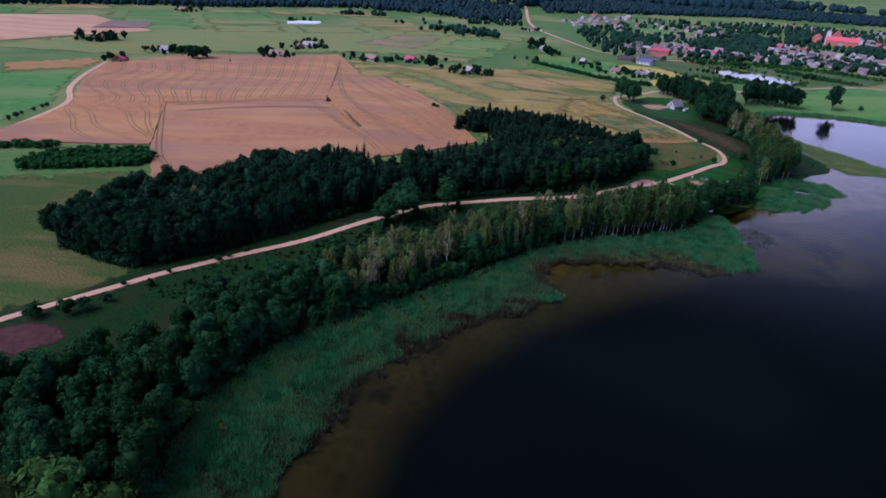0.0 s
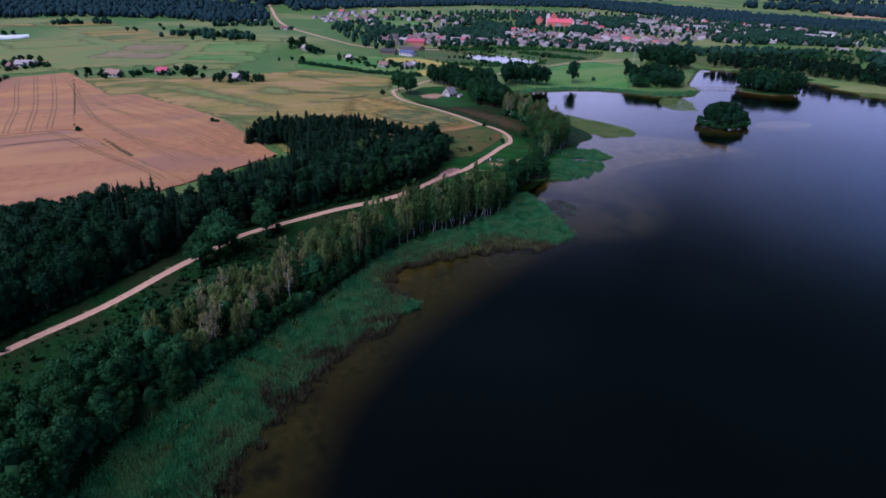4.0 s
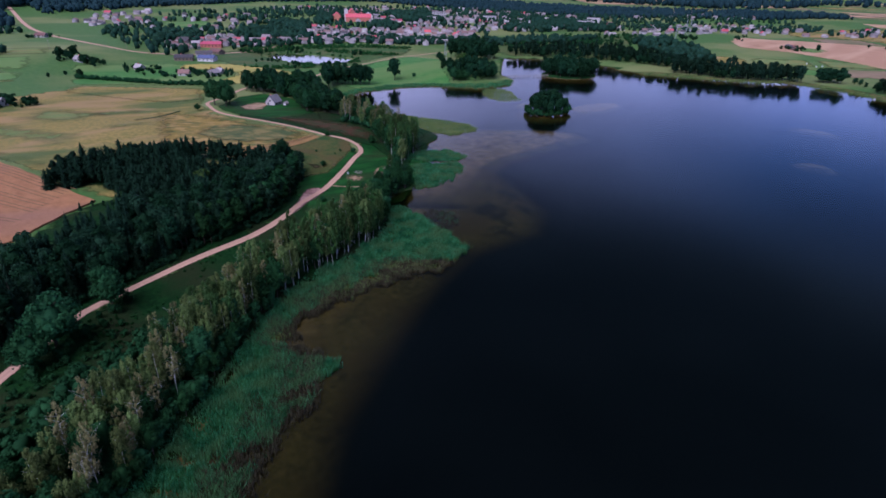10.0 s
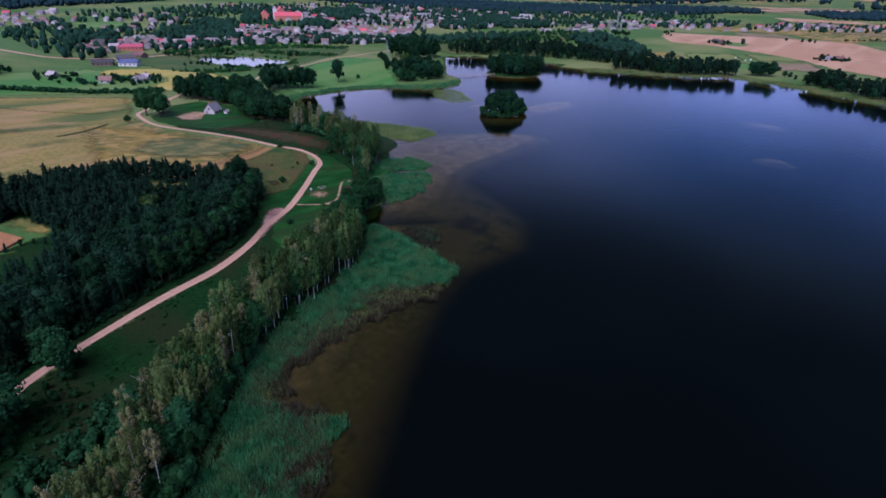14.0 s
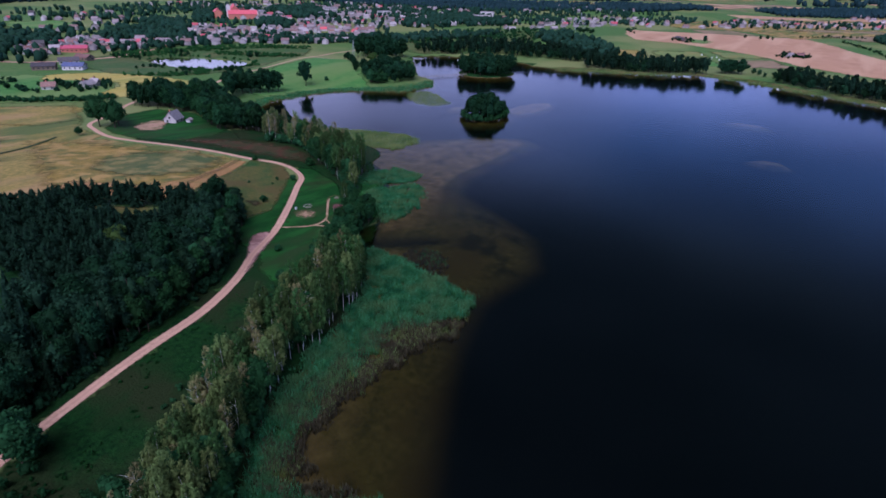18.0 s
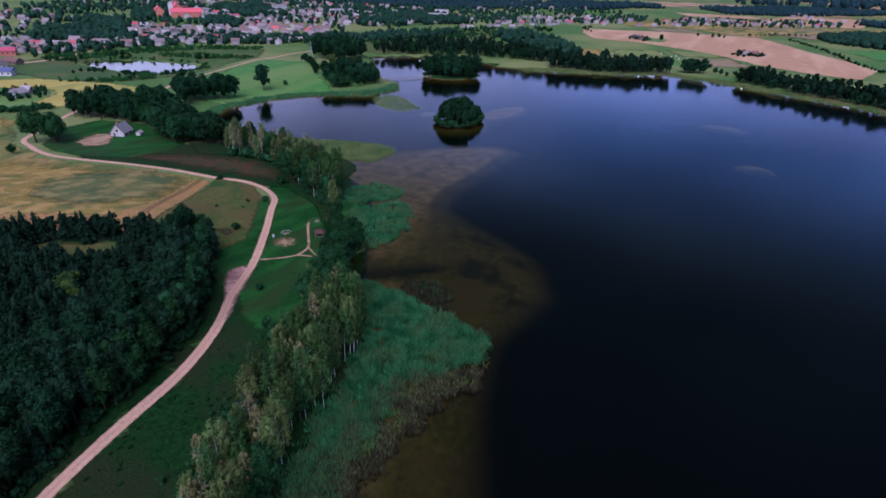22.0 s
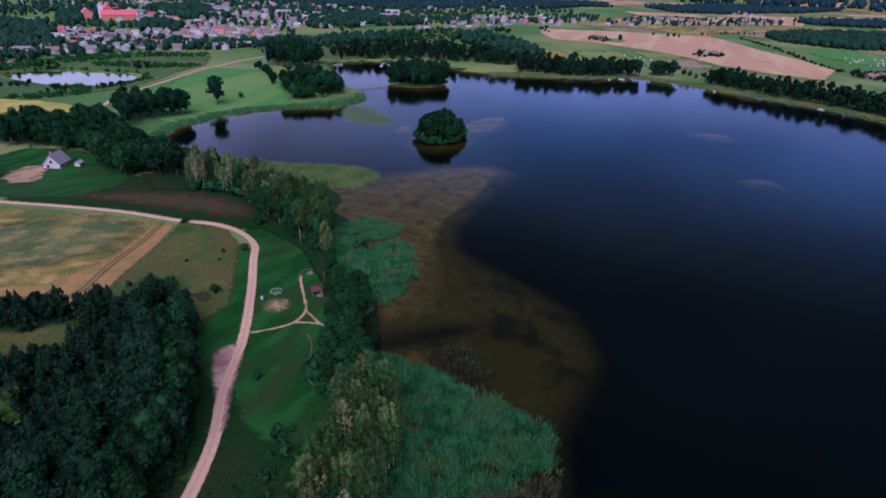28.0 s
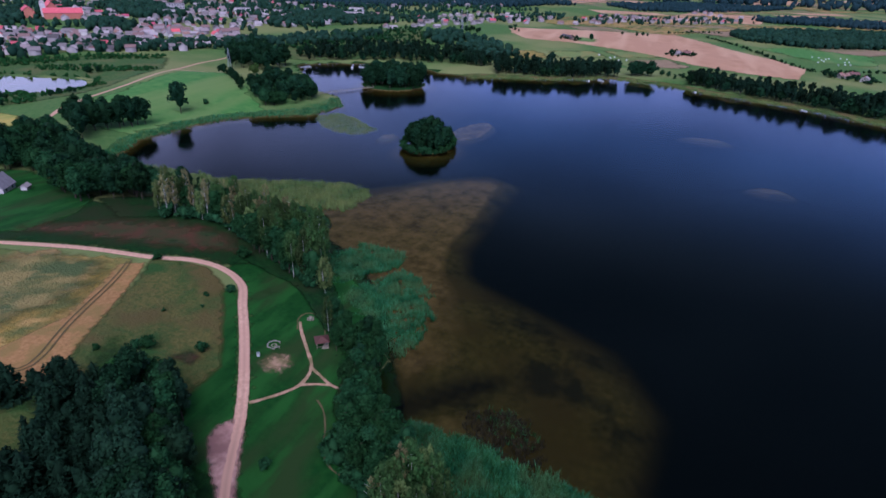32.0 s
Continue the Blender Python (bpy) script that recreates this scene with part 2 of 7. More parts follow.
def bed_mat():
    """Lake bed: tan sand at the margin, olive weed further out, colour blackened with depth for light lost in water."""
    m = mat("lake_bed", (0.039, 0.037, 0.011), (0.080, 0.069, 0.022), (0.054, 0.044, 0.014), wide=0.05, scale=0.5, bump=0.0, rough=1.0, spec=0.0)
    n, l = m.node_tree.nodes, m.node_tree.links
    p = n["Principled BSDF"]
    old = p.inputs["Base Color"].links[0].from_socket
    geo, sep = n.new("ShaderNodeNewGeometry"), n.new("ShaderNodeSeparateXYZ")
    l.new(geo.outputs["Position"], sep.inputs[0])
    # Bed colour fades to near-black with depth, standing in for light the water absorbs.
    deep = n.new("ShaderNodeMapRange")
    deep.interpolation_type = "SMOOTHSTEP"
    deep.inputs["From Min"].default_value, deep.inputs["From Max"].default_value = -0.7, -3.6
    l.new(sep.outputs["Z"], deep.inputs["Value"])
    weed = n.new("ShaderNodeTexNoise")
    weed.inputs["Scale"].default_value, weed.inputs["Detail"].default_value = 0.065, 8.0
    weed.inputs["Roughness"].default_value = 0.7
    l.new(geo.outputs["Position"], weed.inputs["Vector"])
    wr = n.new("ShaderNodeMapRange")
    wr.inputs["From Min"].default_value, wr.inputs["From Max"].default_value = 0.53, 0.66
    wr.inputs["To Max"].default_value = 0.85
    spot, near, both = n.new("ShaderNodeVectorMath"), n.new("ShaderNodeMapRange"), n.new("ShaderNodeMath")
    spot.operation, both.operation = "DISTANCE", "ADD"
    spot.inputs[1].default_value = (160, 193, -1.2)
    l.new(geo.outputs["Position"], spot.inputs[0])
    near.inputs["From Min"].default_value, near.inputs["From Max"].default_value = 4.0, 24.0
    near.inputs["To Min"].default_value, near.inputs["To Max"].default_value = 0.13, 0.0
    l.new(spot.outputs["Value"], near.inputs["Value"])
    l.new(weed.outputs["Fac"], both.inputs[0])
    l.new(near.outputs[0], both.inputs[1])
    l.new(both.outputs[0], wr.inputs["Value"])
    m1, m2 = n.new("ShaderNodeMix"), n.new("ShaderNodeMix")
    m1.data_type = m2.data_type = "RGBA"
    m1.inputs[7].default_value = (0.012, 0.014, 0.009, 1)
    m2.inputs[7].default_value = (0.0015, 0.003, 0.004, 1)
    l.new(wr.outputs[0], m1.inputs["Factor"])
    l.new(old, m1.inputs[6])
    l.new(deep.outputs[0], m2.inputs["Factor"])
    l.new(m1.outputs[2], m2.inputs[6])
    sand, m4 = n.new("ShaderNodeMapRange"), n.new("ShaderNodeMix")
    sand.inputs["From Min"].default_value, sand.inputs["From Max"].default_value = -0.95, -0.5
    silt, amount = n.new("ShaderNodeTexNoise"), n.new("ShaderNodeMapRange")
    silt.inputs["Scale"].default_value, silt.inputs["Detail"].default_value = 0.16, 9.0
    silt.inputs["Roughness"].default_value = 0.72
    l.new(geo.outputs["Position"], silt.inputs["Vector"])
    amount.inputs["From Min"].default_value, amount.inputs["From Max"].default_value = 0.36, 0.66
    amount.inputs["To Min"].default_value, amount.inputs["To Max"].default_value = 0.05, 0.55
    l.new(silt.outputs["Fac"], amount.inputs["Value"])
    l.new(amount.outputs[0], sand.inputs["To Max"])
    l.new(sep.outputs["Z"], sand.inputs["Value"])
    m4.data_type = "RGBA"
    m4.inputs[7].default_value = (0.36, 0.26, 0.145, 1)
    l.new(sand.outputs[0], m4.inputs["Factor"])
    l.new(m1.outputs[2], m4.inputs[6])
    l.new(m4.outputs[2], m2.inputs[6])
    shore, m3 = n.new("ShaderNodeMapRange"), n.new("ShaderNodeMix")
    shore.inputs["From Min"].default_value, shore.inputs["From Max"].default_value = -0.05, 0.3
    l.new(sep.outputs["Z"], shore.inputs["Value"])
    m3.data_type = "RGBA"
    m3.inputs[7].default_value = (0.016, 0.048, 0.014, 1)
    l.new(shore.outputs[0], m3.inputs["Factor"])
    l.new(m2.outputs[2], m3.inputs[6])
    l.new(m3.outputs[2], p.inputs["Base Color"])
    return m


def road_mat():
    """Pale gravel with two worn wheel tracks; u runs across the road."""
    m = mat("gravel", (0.51, 0.285, 0.205), (0.70, 0.415, 0.31), (0.58, 0.33, 0.245), scale=1.1, wide=0.06, bump=0.15, rough=0.95, spec=0.1)
    n, l = m.node_tree.nodes, m.node_tree.links
    p = n["Principled BSDF"]
    old = p.inputs["Base Color"].links[0].from_socket
    uv, sep = n.new("ShaderNodeTexCoord"), n.new("ShaderNodeSeparateXYZ")
    l.new(uv.outputs["UV"], sep.inputs[0])
    cv = n.new("ShaderNodeValToRGB")
    els = cv.color_ramp.elements
    els[0].position, els[0].color = 0.0, (0.55, 0.55, 0.55, 1)
    els[1].position, els[1].color = 1.0, (0.55, 0.55, 0.55, 1)
    for pos, v in ((0.12, 0.75), (0.28, 1.0), (0.5, 0.68), (0.72, 1.0), (0.88, 0.75)):
        e = els.new(pos)
        e.color = (v, v, v, 1)
    l.new(sep.outputs["X"], cv.inputs["Fac"])
    mx = n.new("ShaderNodeMix")
    mx.data_type, mx.blend_type = "RGBA", "MULTIPLY"
    mx.inputs["Factor"].default_value = 0.55
    l.new(old, mx.inputs[6])
    l.new(cv.outputs["Color"], mx.inputs[7])
    l.new(mx.outputs[2], p.inputs["Base Color"])
    return m


def leafy(m, share=0.4):
    """Thin leaves: part of the light that falls on one side shows on the other."""
    n, l = m.node_tree.nodes, m.node_tree.links
    p, tl, mx = n["Principled BSDF"], n.new("ShaderNodeBsdfTranslucent"), n.new("ShaderNodeMixShader")
    l.new(p.inputs["Base Color"].links[0].from_socket, tl.inputs["Color"])
    mx.inputs[0].default_value = share
    l.new(p.outputs[0], mx.inputs[1])
    l.new(tl.outputs[0], mx.inputs[2])
    l.new(mx.outputs[0], n["Material Output"].inputs["Surface"])
    return m


def soften(m, spread=0.35, scale=0.6):
    """Frayed margins: the cover thins out where its "edge" value falls to 0."""
    n, l = m.node_tree.nodes, m.node_tree.links
    out, p = n["Material Output"], n["Principled BSDF"]
    at, nz, add = n.new("ShaderNodeAttribute"), n.new("ShaderNodeTexNoise"), n.new("ShaderNodeMath")
    at.attribute_name = "edge"
    nz.inputs["Scale"].default_value, nz.inputs["Detail"].default_value = scale, 5.0
    l.new(n.new("ShaderNodeNewGeometry").outputs["Position"], nz.inputs["Vector"])
    add.operation = "ADD"
    rg, tr, mx = n.new("ShaderNodeMapRange"), n.new("ShaderNodeBsdfTransparent"), n.new("ShaderNodeMixShader")
    rg.interpolation_type = "SMOOTHSTEP"
    rg.inputs["From Min"].default_value, rg.inputs["From Max"].default_value = 0.95 - spread, 0.95 + spread
    l.new(at.outputs["Fac"], add.inputs[0])
    l.new(nz.outputs["Fac"], add.inputs[1])
    l.new(add.outputs[0], rg.inputs["Value"])
    l.new(rg.outputs["Result"], mx.inputs[0])
    l.new(tr.outputs[0], mx.inputs[1])
    l.new(p.outputs[0], mx.inputs[2])
    l.new(mx.outputs[0], out.inputs["Surface"])
    return m


def roofs_mat():
    """Roofs of a whole village: grey, brown and red from house to house."""
    m = mat("village_roofs", (0.2, 0.15, 0.16), (0.3, 0.24, 0.25), scale=0.05, spec=0.2)
    n, l = m.node_tree.nodes, m.node_tree.links
    r = n.new("ShaderNodeValToRGB")
    r.color_ramp.interpolation = "CONSTANT"
    for pos, col in ((0.18, (0.30, 0.23, 0.245)), (0.42, (0.24, 0.145, 0.14)), (0.66, (0.42, 0.345, 0.37)), (0.83, (0.50, 0.10, 0.13)), (0.91, (0.10, 0.085, 0.09))):
        e = r.color_ramp.elements.new(pos)
        e.color = (*col, 1)
    r.color_ramp.elements[0].color = (0.22, 0.18, 0.19, 1)
    l.new(n.new("ShaderNodeNewGeometry").outputs["Random Per Island"], r.inputs["Fac"])
    l.new(r.outputs[0], n["Principled BSDF"].inputs["Base Color"])
    return m


M = {
    "meadow": mat("meadow_grass", (0.044, 0.118, 0.028), (0.108, 0.172, 0.050), (0.185, 0.20, 0.074), scale=0.35, wide=0.008, bump=0.4, bump_scale=0.9, spec=0.1, hard=0.22),
    "lawn": soften(mat("mown_grass", (0.0045, 0.036, 0.006), (0.0125, 0.062, 0.010), (0.022, 0.046, 0.012), scale=0.6, wide=0.06, bump=0.25, bump_scale=1.5, spec=0.1, hard=0.22, streak=0.4, c2=(0.018, 0.08, 0.014), wide2=0.12)),
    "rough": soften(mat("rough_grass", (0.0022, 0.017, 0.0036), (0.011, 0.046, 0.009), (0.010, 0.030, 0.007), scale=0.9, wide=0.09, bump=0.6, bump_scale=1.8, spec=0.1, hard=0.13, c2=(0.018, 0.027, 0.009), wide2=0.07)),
    "pasture": soften(mat("pasture", (0.042, 0.150, 0.032), (0.105, 0.215, 0.056), (0.14, 0.21, 0.064), scale=0.16, wide=0.014, bump=0.2, spec=0.1, hard=0.24, streak=0.35), 0.3, 0.15),
    "hay": soften(mat("hay_meadow", (0.14, 0.135, 0.037), (0.38, 0.25, 0.075), (0.10, 0.125, 0.036), scale=0.55, wide=0.03, bump=0.5, bump_scale=1.0, spec=0.1, hard=0.2, streak=0.5, c2=(0.35, 0.22, 0.096), wide2=0.04), 0.35, 0.3),
    "yellowhay": soften(mat("yellow_hay", (0.30, 0.25, 0.058), (0.50, 0.36, 0.10), (0.25, 0.25, 0.06), scale=0.5, wide=0.03, bump=0.4, bump_scale=1.0, spec=0.1, hard=0.22, streak=0.5, c2=(0.42, 0.33, 0.10), wide2=0.05), 0.35, 0.2),
    "greenhay": soften(mat("green_hay", (0.095, 0.165, 0.05), (0.23, 0.24, 0.082), (0.15, 0.19, 0.065), scale=0.7, wide=0.05, bump=0.4, bump_scale=1.0, spec=0.1, hard=0.22, streak=0.5, c2=(0.21, 0.19, 0.065), wide2=0.06), 0.5, 0.12),
    "crop": soften(mat("ripening_crop", (0.14, 0.125, 0.033), (0.40, 0.24, 0.058), (0.12, 0.125, 0.038), scale=1.5, wide=0.085, bump=0.8, bump_scale=1.6, spec=0.1, hard=0.2, streak=0.9, c2=(0.40, 0.25, 0.085), wide2=0.16), 0.4, 0.3),
    "crop_green": soften(mat("unripe_crop", (0.085, 0.10, 0.035), (0.19, 0.165, 0.058), (0.08, 0.105, 0.04), scale=1.5, wide=0.1, bump=0.8, bump_scale=1.6, spec=0.1, hard=0.2, streak=0.9, c2=(0.26, 0.20, 0.075), wide2=0.16), 0.5, 0.2),
    "stubble": soften(mat("straw_edge", (0.22, 0.115, 0.043), (0.45, 0.24, 0.10), (0.25, 0.16, 0.055), scale=1.2, wide=0.2, bump=0.4, spec=0.1, hard=0.25), 0.4, 0.5),
    "wheat": mat("ripe_wheat", (0.28, 0.130, 0.064), (0.45, 0.205, 0.10), (0.31, 0.155, 0.10), scale=0.3, wide=0.02, bump=0.5, bump_scale=0.7, spec=0.1, hard=0.24, streak=0.55, c2=(0.42, 0.21, 0.094), wide2=0.045),
    "wheat_low": mat("cut_wheat", (0.28, 0.13, 0.07), (0.41, 0.19, 0.10), (0.31, 0.16, 0.11), scale=0.25, wide=0.022, bump=0.4, bump_scale=0.7, spec=0.1, hard=0.24, streak=0.4, c2=(0.40, 0.20, 0.10), wide2=0.05),
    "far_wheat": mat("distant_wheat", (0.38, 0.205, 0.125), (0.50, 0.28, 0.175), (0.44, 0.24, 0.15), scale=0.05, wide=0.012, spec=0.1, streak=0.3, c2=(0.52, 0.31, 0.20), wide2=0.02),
    "tram": mat("tramline", (0.16, 0.095, 0.05), (0.26, 0.15, 0.08), scale=0.4, spec=0.1),
    "weeds": soften(mat("weed_strip", (0.06, 0.06, 0.026), (0.14, 0.10, 0.05), scale=0.6, bump=0.3, spec=0.1), 0.4, 0.6),
    "purple": mat("fallow_soil", (0.17, 0.10, 0.10), (0.24, 0.15, 0.13), scale=0.05, spec=0.1),
    "heath": soften(mat("dry_sorrel", (0.080, 0.034, 0.021), (0.026, 0.043, 0.016), scale=0.14, hard=0.14, bump=0.4, bump_scale=1.0, spec=0.1), 0.5, 0.35),
    "fallow": soften(mat("fallow_field", (0.20, 0.14, 0.085), (0.31, 0.21, 0.14), (0.17, 0.15, 0.075), scale=0.12, wide=0.016, bump=0.2, spec=0.1, hard=0.24), 0.3, 0.15),
    "dry": soften(mat("dry_grass", (0.038, 0.067, 0.017), (0.15, 0.117, 0.037), (0.030, 0.072, 0.018), scale=0.8, wide=0.07, bump=0.6, bump_scale=1.4, spec=0.1, hard=0.22, c2=(0.098, 0.076, 0.027), wide2=0.09), 0.5, 0.25),
    "village": mat("joined_house_walls", (0.30, 0.25, 0.265), (0.50, 0.43, 0.45), scale=0.03, island=0.3, spec=0.2),
    "village_roof": roofs_mat(),
    "soil": soften(mat("bare_soil", (0.05, 0.019, 0.019), (0.09, 0.039, 0.038), scale=0.5, bump=0.3, spec=0.1), 0.25, 0.6),
    "trodden": soften(mat("trodden_earth", (0.33, 0.19, 0.125), (0.50, 0.31, 0.22), (0.20, 0.15, 0.075), scale=0.9, wide=0.25, spec=0.1), 0.4, 0.9),
    "parking": soften(mat("parking_gravel", (0.37, 0.185, 0.16), (0.58, 0.34, 0.295), (0.27, 0.14, 0.125), scale=0.9, wide=0.16, bump=0.2, spec=0.1, hard=0.22), 0.5, 0.7),
    "gravel": soften(road_mat(), 0.22, 0.8),
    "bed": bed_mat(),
    "water": water_mat("lake_water", (0.80, 0.76, 0.58), 0.035),
    "reed": leafy(mat("reed_leaf", (0.028, 0.132, 0.052), (0.080, 0.258, 0.102), (0.098, 0.205, 0.080), scale=0.25, wide=0.12, island=0.5, spec=0.1, hard=0.12)),
    "reed_dead": mat("dead_reed", (0.026, 0.022, 0.014), (0.075, 0.064, 0.036), scale=0.3, island=0.4, spec=0.1),
    "reed_pale": mat("pale_reed", (0.080, 0.15, 0.046), (0.19, 0.225, 0.075), scale=0.1, island=0.3, spec=0.1),
    "conifer": leafy(mat("conifer_needles", (0.005, 0.017, 0.009), (0.011, 0.031, 0.0155), per="object", scale=0.5, vary=0.35, island=0.3, spec=0.1), 0.25),
    "broad": leafy(mat("broadleaf", (0.012, 0.053, 0.018), (0.029, 0.088, 0.030), per="object", scale=0.4, vary=0.3, island=0.25, spec=0.12)),
    "bright": leafy(mat("fresh_leaf", (0.045, 0.10, 0.023), (0.08, 0.145, 0.036), per="object", scale=0.7, vary=0.3, island=0.4, spec=0.12)),
    "pine": leafy(mat("pine_needles", (0.0085, 0.027, 0.0132), (0.018, 0.047, 0.0225), per="object", scale=0.5, vary=0.25, island=0.3, spec=0.1), 0.3),
    "wetgrass": soften(mat("wet_meadow", (0.035, 0.085, 0.024), (0.085, 0.125, 0.036), (0.05, 0.10, 0.03), scale=0.5, wide=0.03, bump=0.5, bump_scale=1.2, spec=0.1, hard=0.18, c2=(0.10, 0.11, 0.04), wide2=0.05), 0.3, 0.2),
    "olive": soften(mat("olive_grass", (0.040, 0.066, 0.016), (0.108, 0.108, 0.030), (0.05, 0.08, 0.02), scale=0.7, wide=0.04, bump=0.6, bump_scale=1.2, spec=0.1, hard=0.18, streak=0.5, c2=(0.125, 0.10, 0.038), wide2=0.07), 0.3, 0.3),
    "copse": leafy(mat("copse_leaf", (0.007, 0.030, 0.013), (0.016, 0.053, 0.021), per="object", scale=0.4, vary=0.3, island=0.28, spec=0.12)),
    "pale_roof": mat("pale_sheet_roof", (0.17, 0.15, 0.18), (0.25, 0.22, 0.26), per="object", scale=0.8, spec=0.3),
    "oakleaf": leafy(mat("oak_leaf", (0.014, 0.058, 0.021), (0.030, 0.090, 0.032), per="object", scale=0.4, vary=0.2, island=0.28, spec=0.12)),
    "tuft": leafy(mat("weed_leaf", (0.005, 0.034, 0.007), (0.015, 0.058, 0.012), scale=0.3, island=0.4, spec=0.1)),
    "hedgeleaf": leafy(mat("hedge_leaf", (0.016, 0.075, 0.018), (0.034, 0.115, 0.030), scale=0.3, island=0.3, spec=0.12)),
    "birchleaf": leafy(mat("birch_leaf", (0.084, 0.134, 0.041), (0.165, 0.208, 0.068), per="object", scale=0.25, vary=0.3, island=0.25, spec=0.12)),
    "birchdark": leafy(mat("dark_birch_leaf", (0.028, 0.076, 0.021), (0.072, 0.122, 0.036), per="object", scale=0.25, vary=0.4, island=0.25, spec=0.12)),
    "sereleaf": leafy(mat("sere_birch_leaf", (0.165, 0.155, 0.066), (0.26, 0.23, 0.105), per="object", scale=0.5, vary=0.2, island=0.3, spec=0.12)),
    # Distant wood: the blue of aerial haze is mixed into the leaf colour.
    "hazed_wood": mat("distant_wood", (0.011, 0.027, 0.033), (0.020, 0.042, 0.049), scale=0.02, island=0.15, spec=0.05),
    "gardenleaf": mat("garden_leaf", (0.010, 0.030, 0.020), (0.019, 0.048, 0.029), scale=0.05, island=0.3, spec=0.05),
    "bark": mat("dark_bark", (0.035, 0.028, 0.022), (0.08, 0.065, 0.05), per="object", scale=2.5, bump=0.2, spec=0.1),
    "birchbark": mat("white_birch_bark", (0.36, 0.35, 0.33), (0.58, 0.57, 0.54), per="object", scale=2.0, hard=0.06, spec=0.2),
    "wall_white": mat("white_render", (0.46, 0.40, 0.41), (0.62, 0.55, 0.56), per="object", scale=0.6, vary=0.25, spec=0.2),
    "wall_grey": mat("grey_render", (0.36, 0.33, 0.32), (0.46, 0.42, 0.41), per="object", scale=0.6, vary=0.25, spec=0.2),
    "wall_brick": mat("red_brick_wall", (0.42, 0.13, 0.10), (0.54, 0.19, 0.15), per="object", scale=1.5, vary=0.15, spec=0.2),
    "wall_wood": mat("weathered_boards", (0.16, 0.12, 0.09), (0.26, 0.19, 0.14), per="object", scale=1.5, vary=0.2, spec=0.2),
    "roof_grey": mat("grey_sheet_roof", (0.25, 0.205, 0.22), (0.37, 0.305, 0.325), per="object", scale=0.8, vary=0.4, spec=0.3),
    "roof_red": mat("red_tile_roof", (0.50, 0.075, 0.115), (0.62, 0.13, 0.17), per="object", scale=0.8, vary=0.3, spec=0.3),
    "roof_brown": mat("brown_tile_roof", (0.19, 0.10, 0.09), (0.29, 0.16, 0.14), per="object", scale=0.8, vary=0.3, spec=0.3),
    "roof_blue": mat("blue_sheet_roof", (0.075, 0.085, 0.17), (0.11, 0.125, 0.23), per="object", scale=0.8, vary=0.2, spec=0.3),
    "roof_dark": mat("dark_roof", (0.06, 0.05, 0.06), (0.11, 0.09, 0.10), per="object", scale=0.8, vary=0.2, spec=0.3),
    "gaz_roof": mat("dark_brown_boards", (0.075, 0.032, 0.03), (0.12, 0.055, 0.05), per="object", scale=2.0, spec=0.2),
    "pane": mat("dark_window", (0.02, 0.024, 0.03), (0.04, 0.045, 0.055), per="object", scale=1.0, rough=0.15, spec=0.5),
    "metal": mat("galvanised_steel", (0.32, 0.33, 0.35), (0.44, 0.45, 0.47), per="object", scale=3.0, rough=0.45, metal=0.7),
    "wood": mat("grey_timber", (0.17, 0.14, 0.11), (0.3, 0.25, 0.2), per="object", scale=3.0, spec=0.2),
    "plank": mat("worn_plank", (0.24, 0.22, 0.20), (0.34, 0.31, 0.29), per="object", scale=3.0, spec=0.2),
    "film": mat("white_film", (0.72, 0.72, 0.74), (0.82, 0.82, 0.84), per="object", scale=0.3, rough=0.4),
    "ash": mat("ash", (0.04, 0.04, 0.04), (0.10, 0.10, 0.10), per="object", scale=3.0),
    "bin": mat("grey_plastic", (0.42, 0.43, 0.46), (0.5, 0.51, 0.54), per="object", scale=2.0, rough=0.5),
}


# ---- mesh helpers ----
def mesh_np(name, verts, faces, material, uv=None):
    """A mesh from arrays: faces all of one size."""
    verts, faces = np.asarray(verts, np.float32), np.asarray(faces, np.int32)
    k = faces.shape[1]
    me = bpy.data.meshes.new(name)
    me.vertices.add(len(verts))
    me.vertices.foreach_set("co", verts.ravel())
    me.loops.add(faces.size)
    me.loops.foreach_set("vertex_index", faces.ravel())
    me.polygons.add(len(faces))
    me.polygons.foreach_set("loop_start", np.arange(0, faces.size, k, dtype=np.int32))
    if uv is not None:
        lay = me.uv_layers.new(name="UVMap")
        lay.data.foreach_set("uv", np.asarray(uv, np.float32)[faces.ravel()].ravel())
    me.update(calc_edges=True)
    me.validate()
    for mm in (material if isinstance(material, (list, tuple)) else [material]):
        me.materials.append(mm)
    return me


def bm_mesh(name, bm, material):
    me = bpy.data.meshes.new(name)
    bm.to_mesh(me)
    bm.free()
    me.materials.append(material)
    return me


def part(name, data, material=None, parent=None, label=""):
    """One mesh object, of a bmesh or a mesh, under a thing or a part."""
    if isinstance(data, bmesh.types.BMesh):
        data = bm_mesh(name, data, material)
    ob = new(name, data)
    if parent is not None:
        ob.parent = parent
    return tagged(ob, label) if label else ob


def box(bm, cx, cy, cz, sx, sy, sz, rz=0.0, bevel=0.0):
    made = bmesh.ops.create_cube(bm, size=1.0, matrix=Matrix.Translation((cx, cy, cz)) @ Matrix.Rotation(rz, 4, "Z") @ Matrix.Diagonal((sx, sy, sz, 1)))
    if bevel:
        edges = list({e for v in made["verts"] for e in v.link_edges})
        bmesh.ops.bevel(bm, geom=edges, offset=bevel, segments=1, affect="EDGES")
    return bm


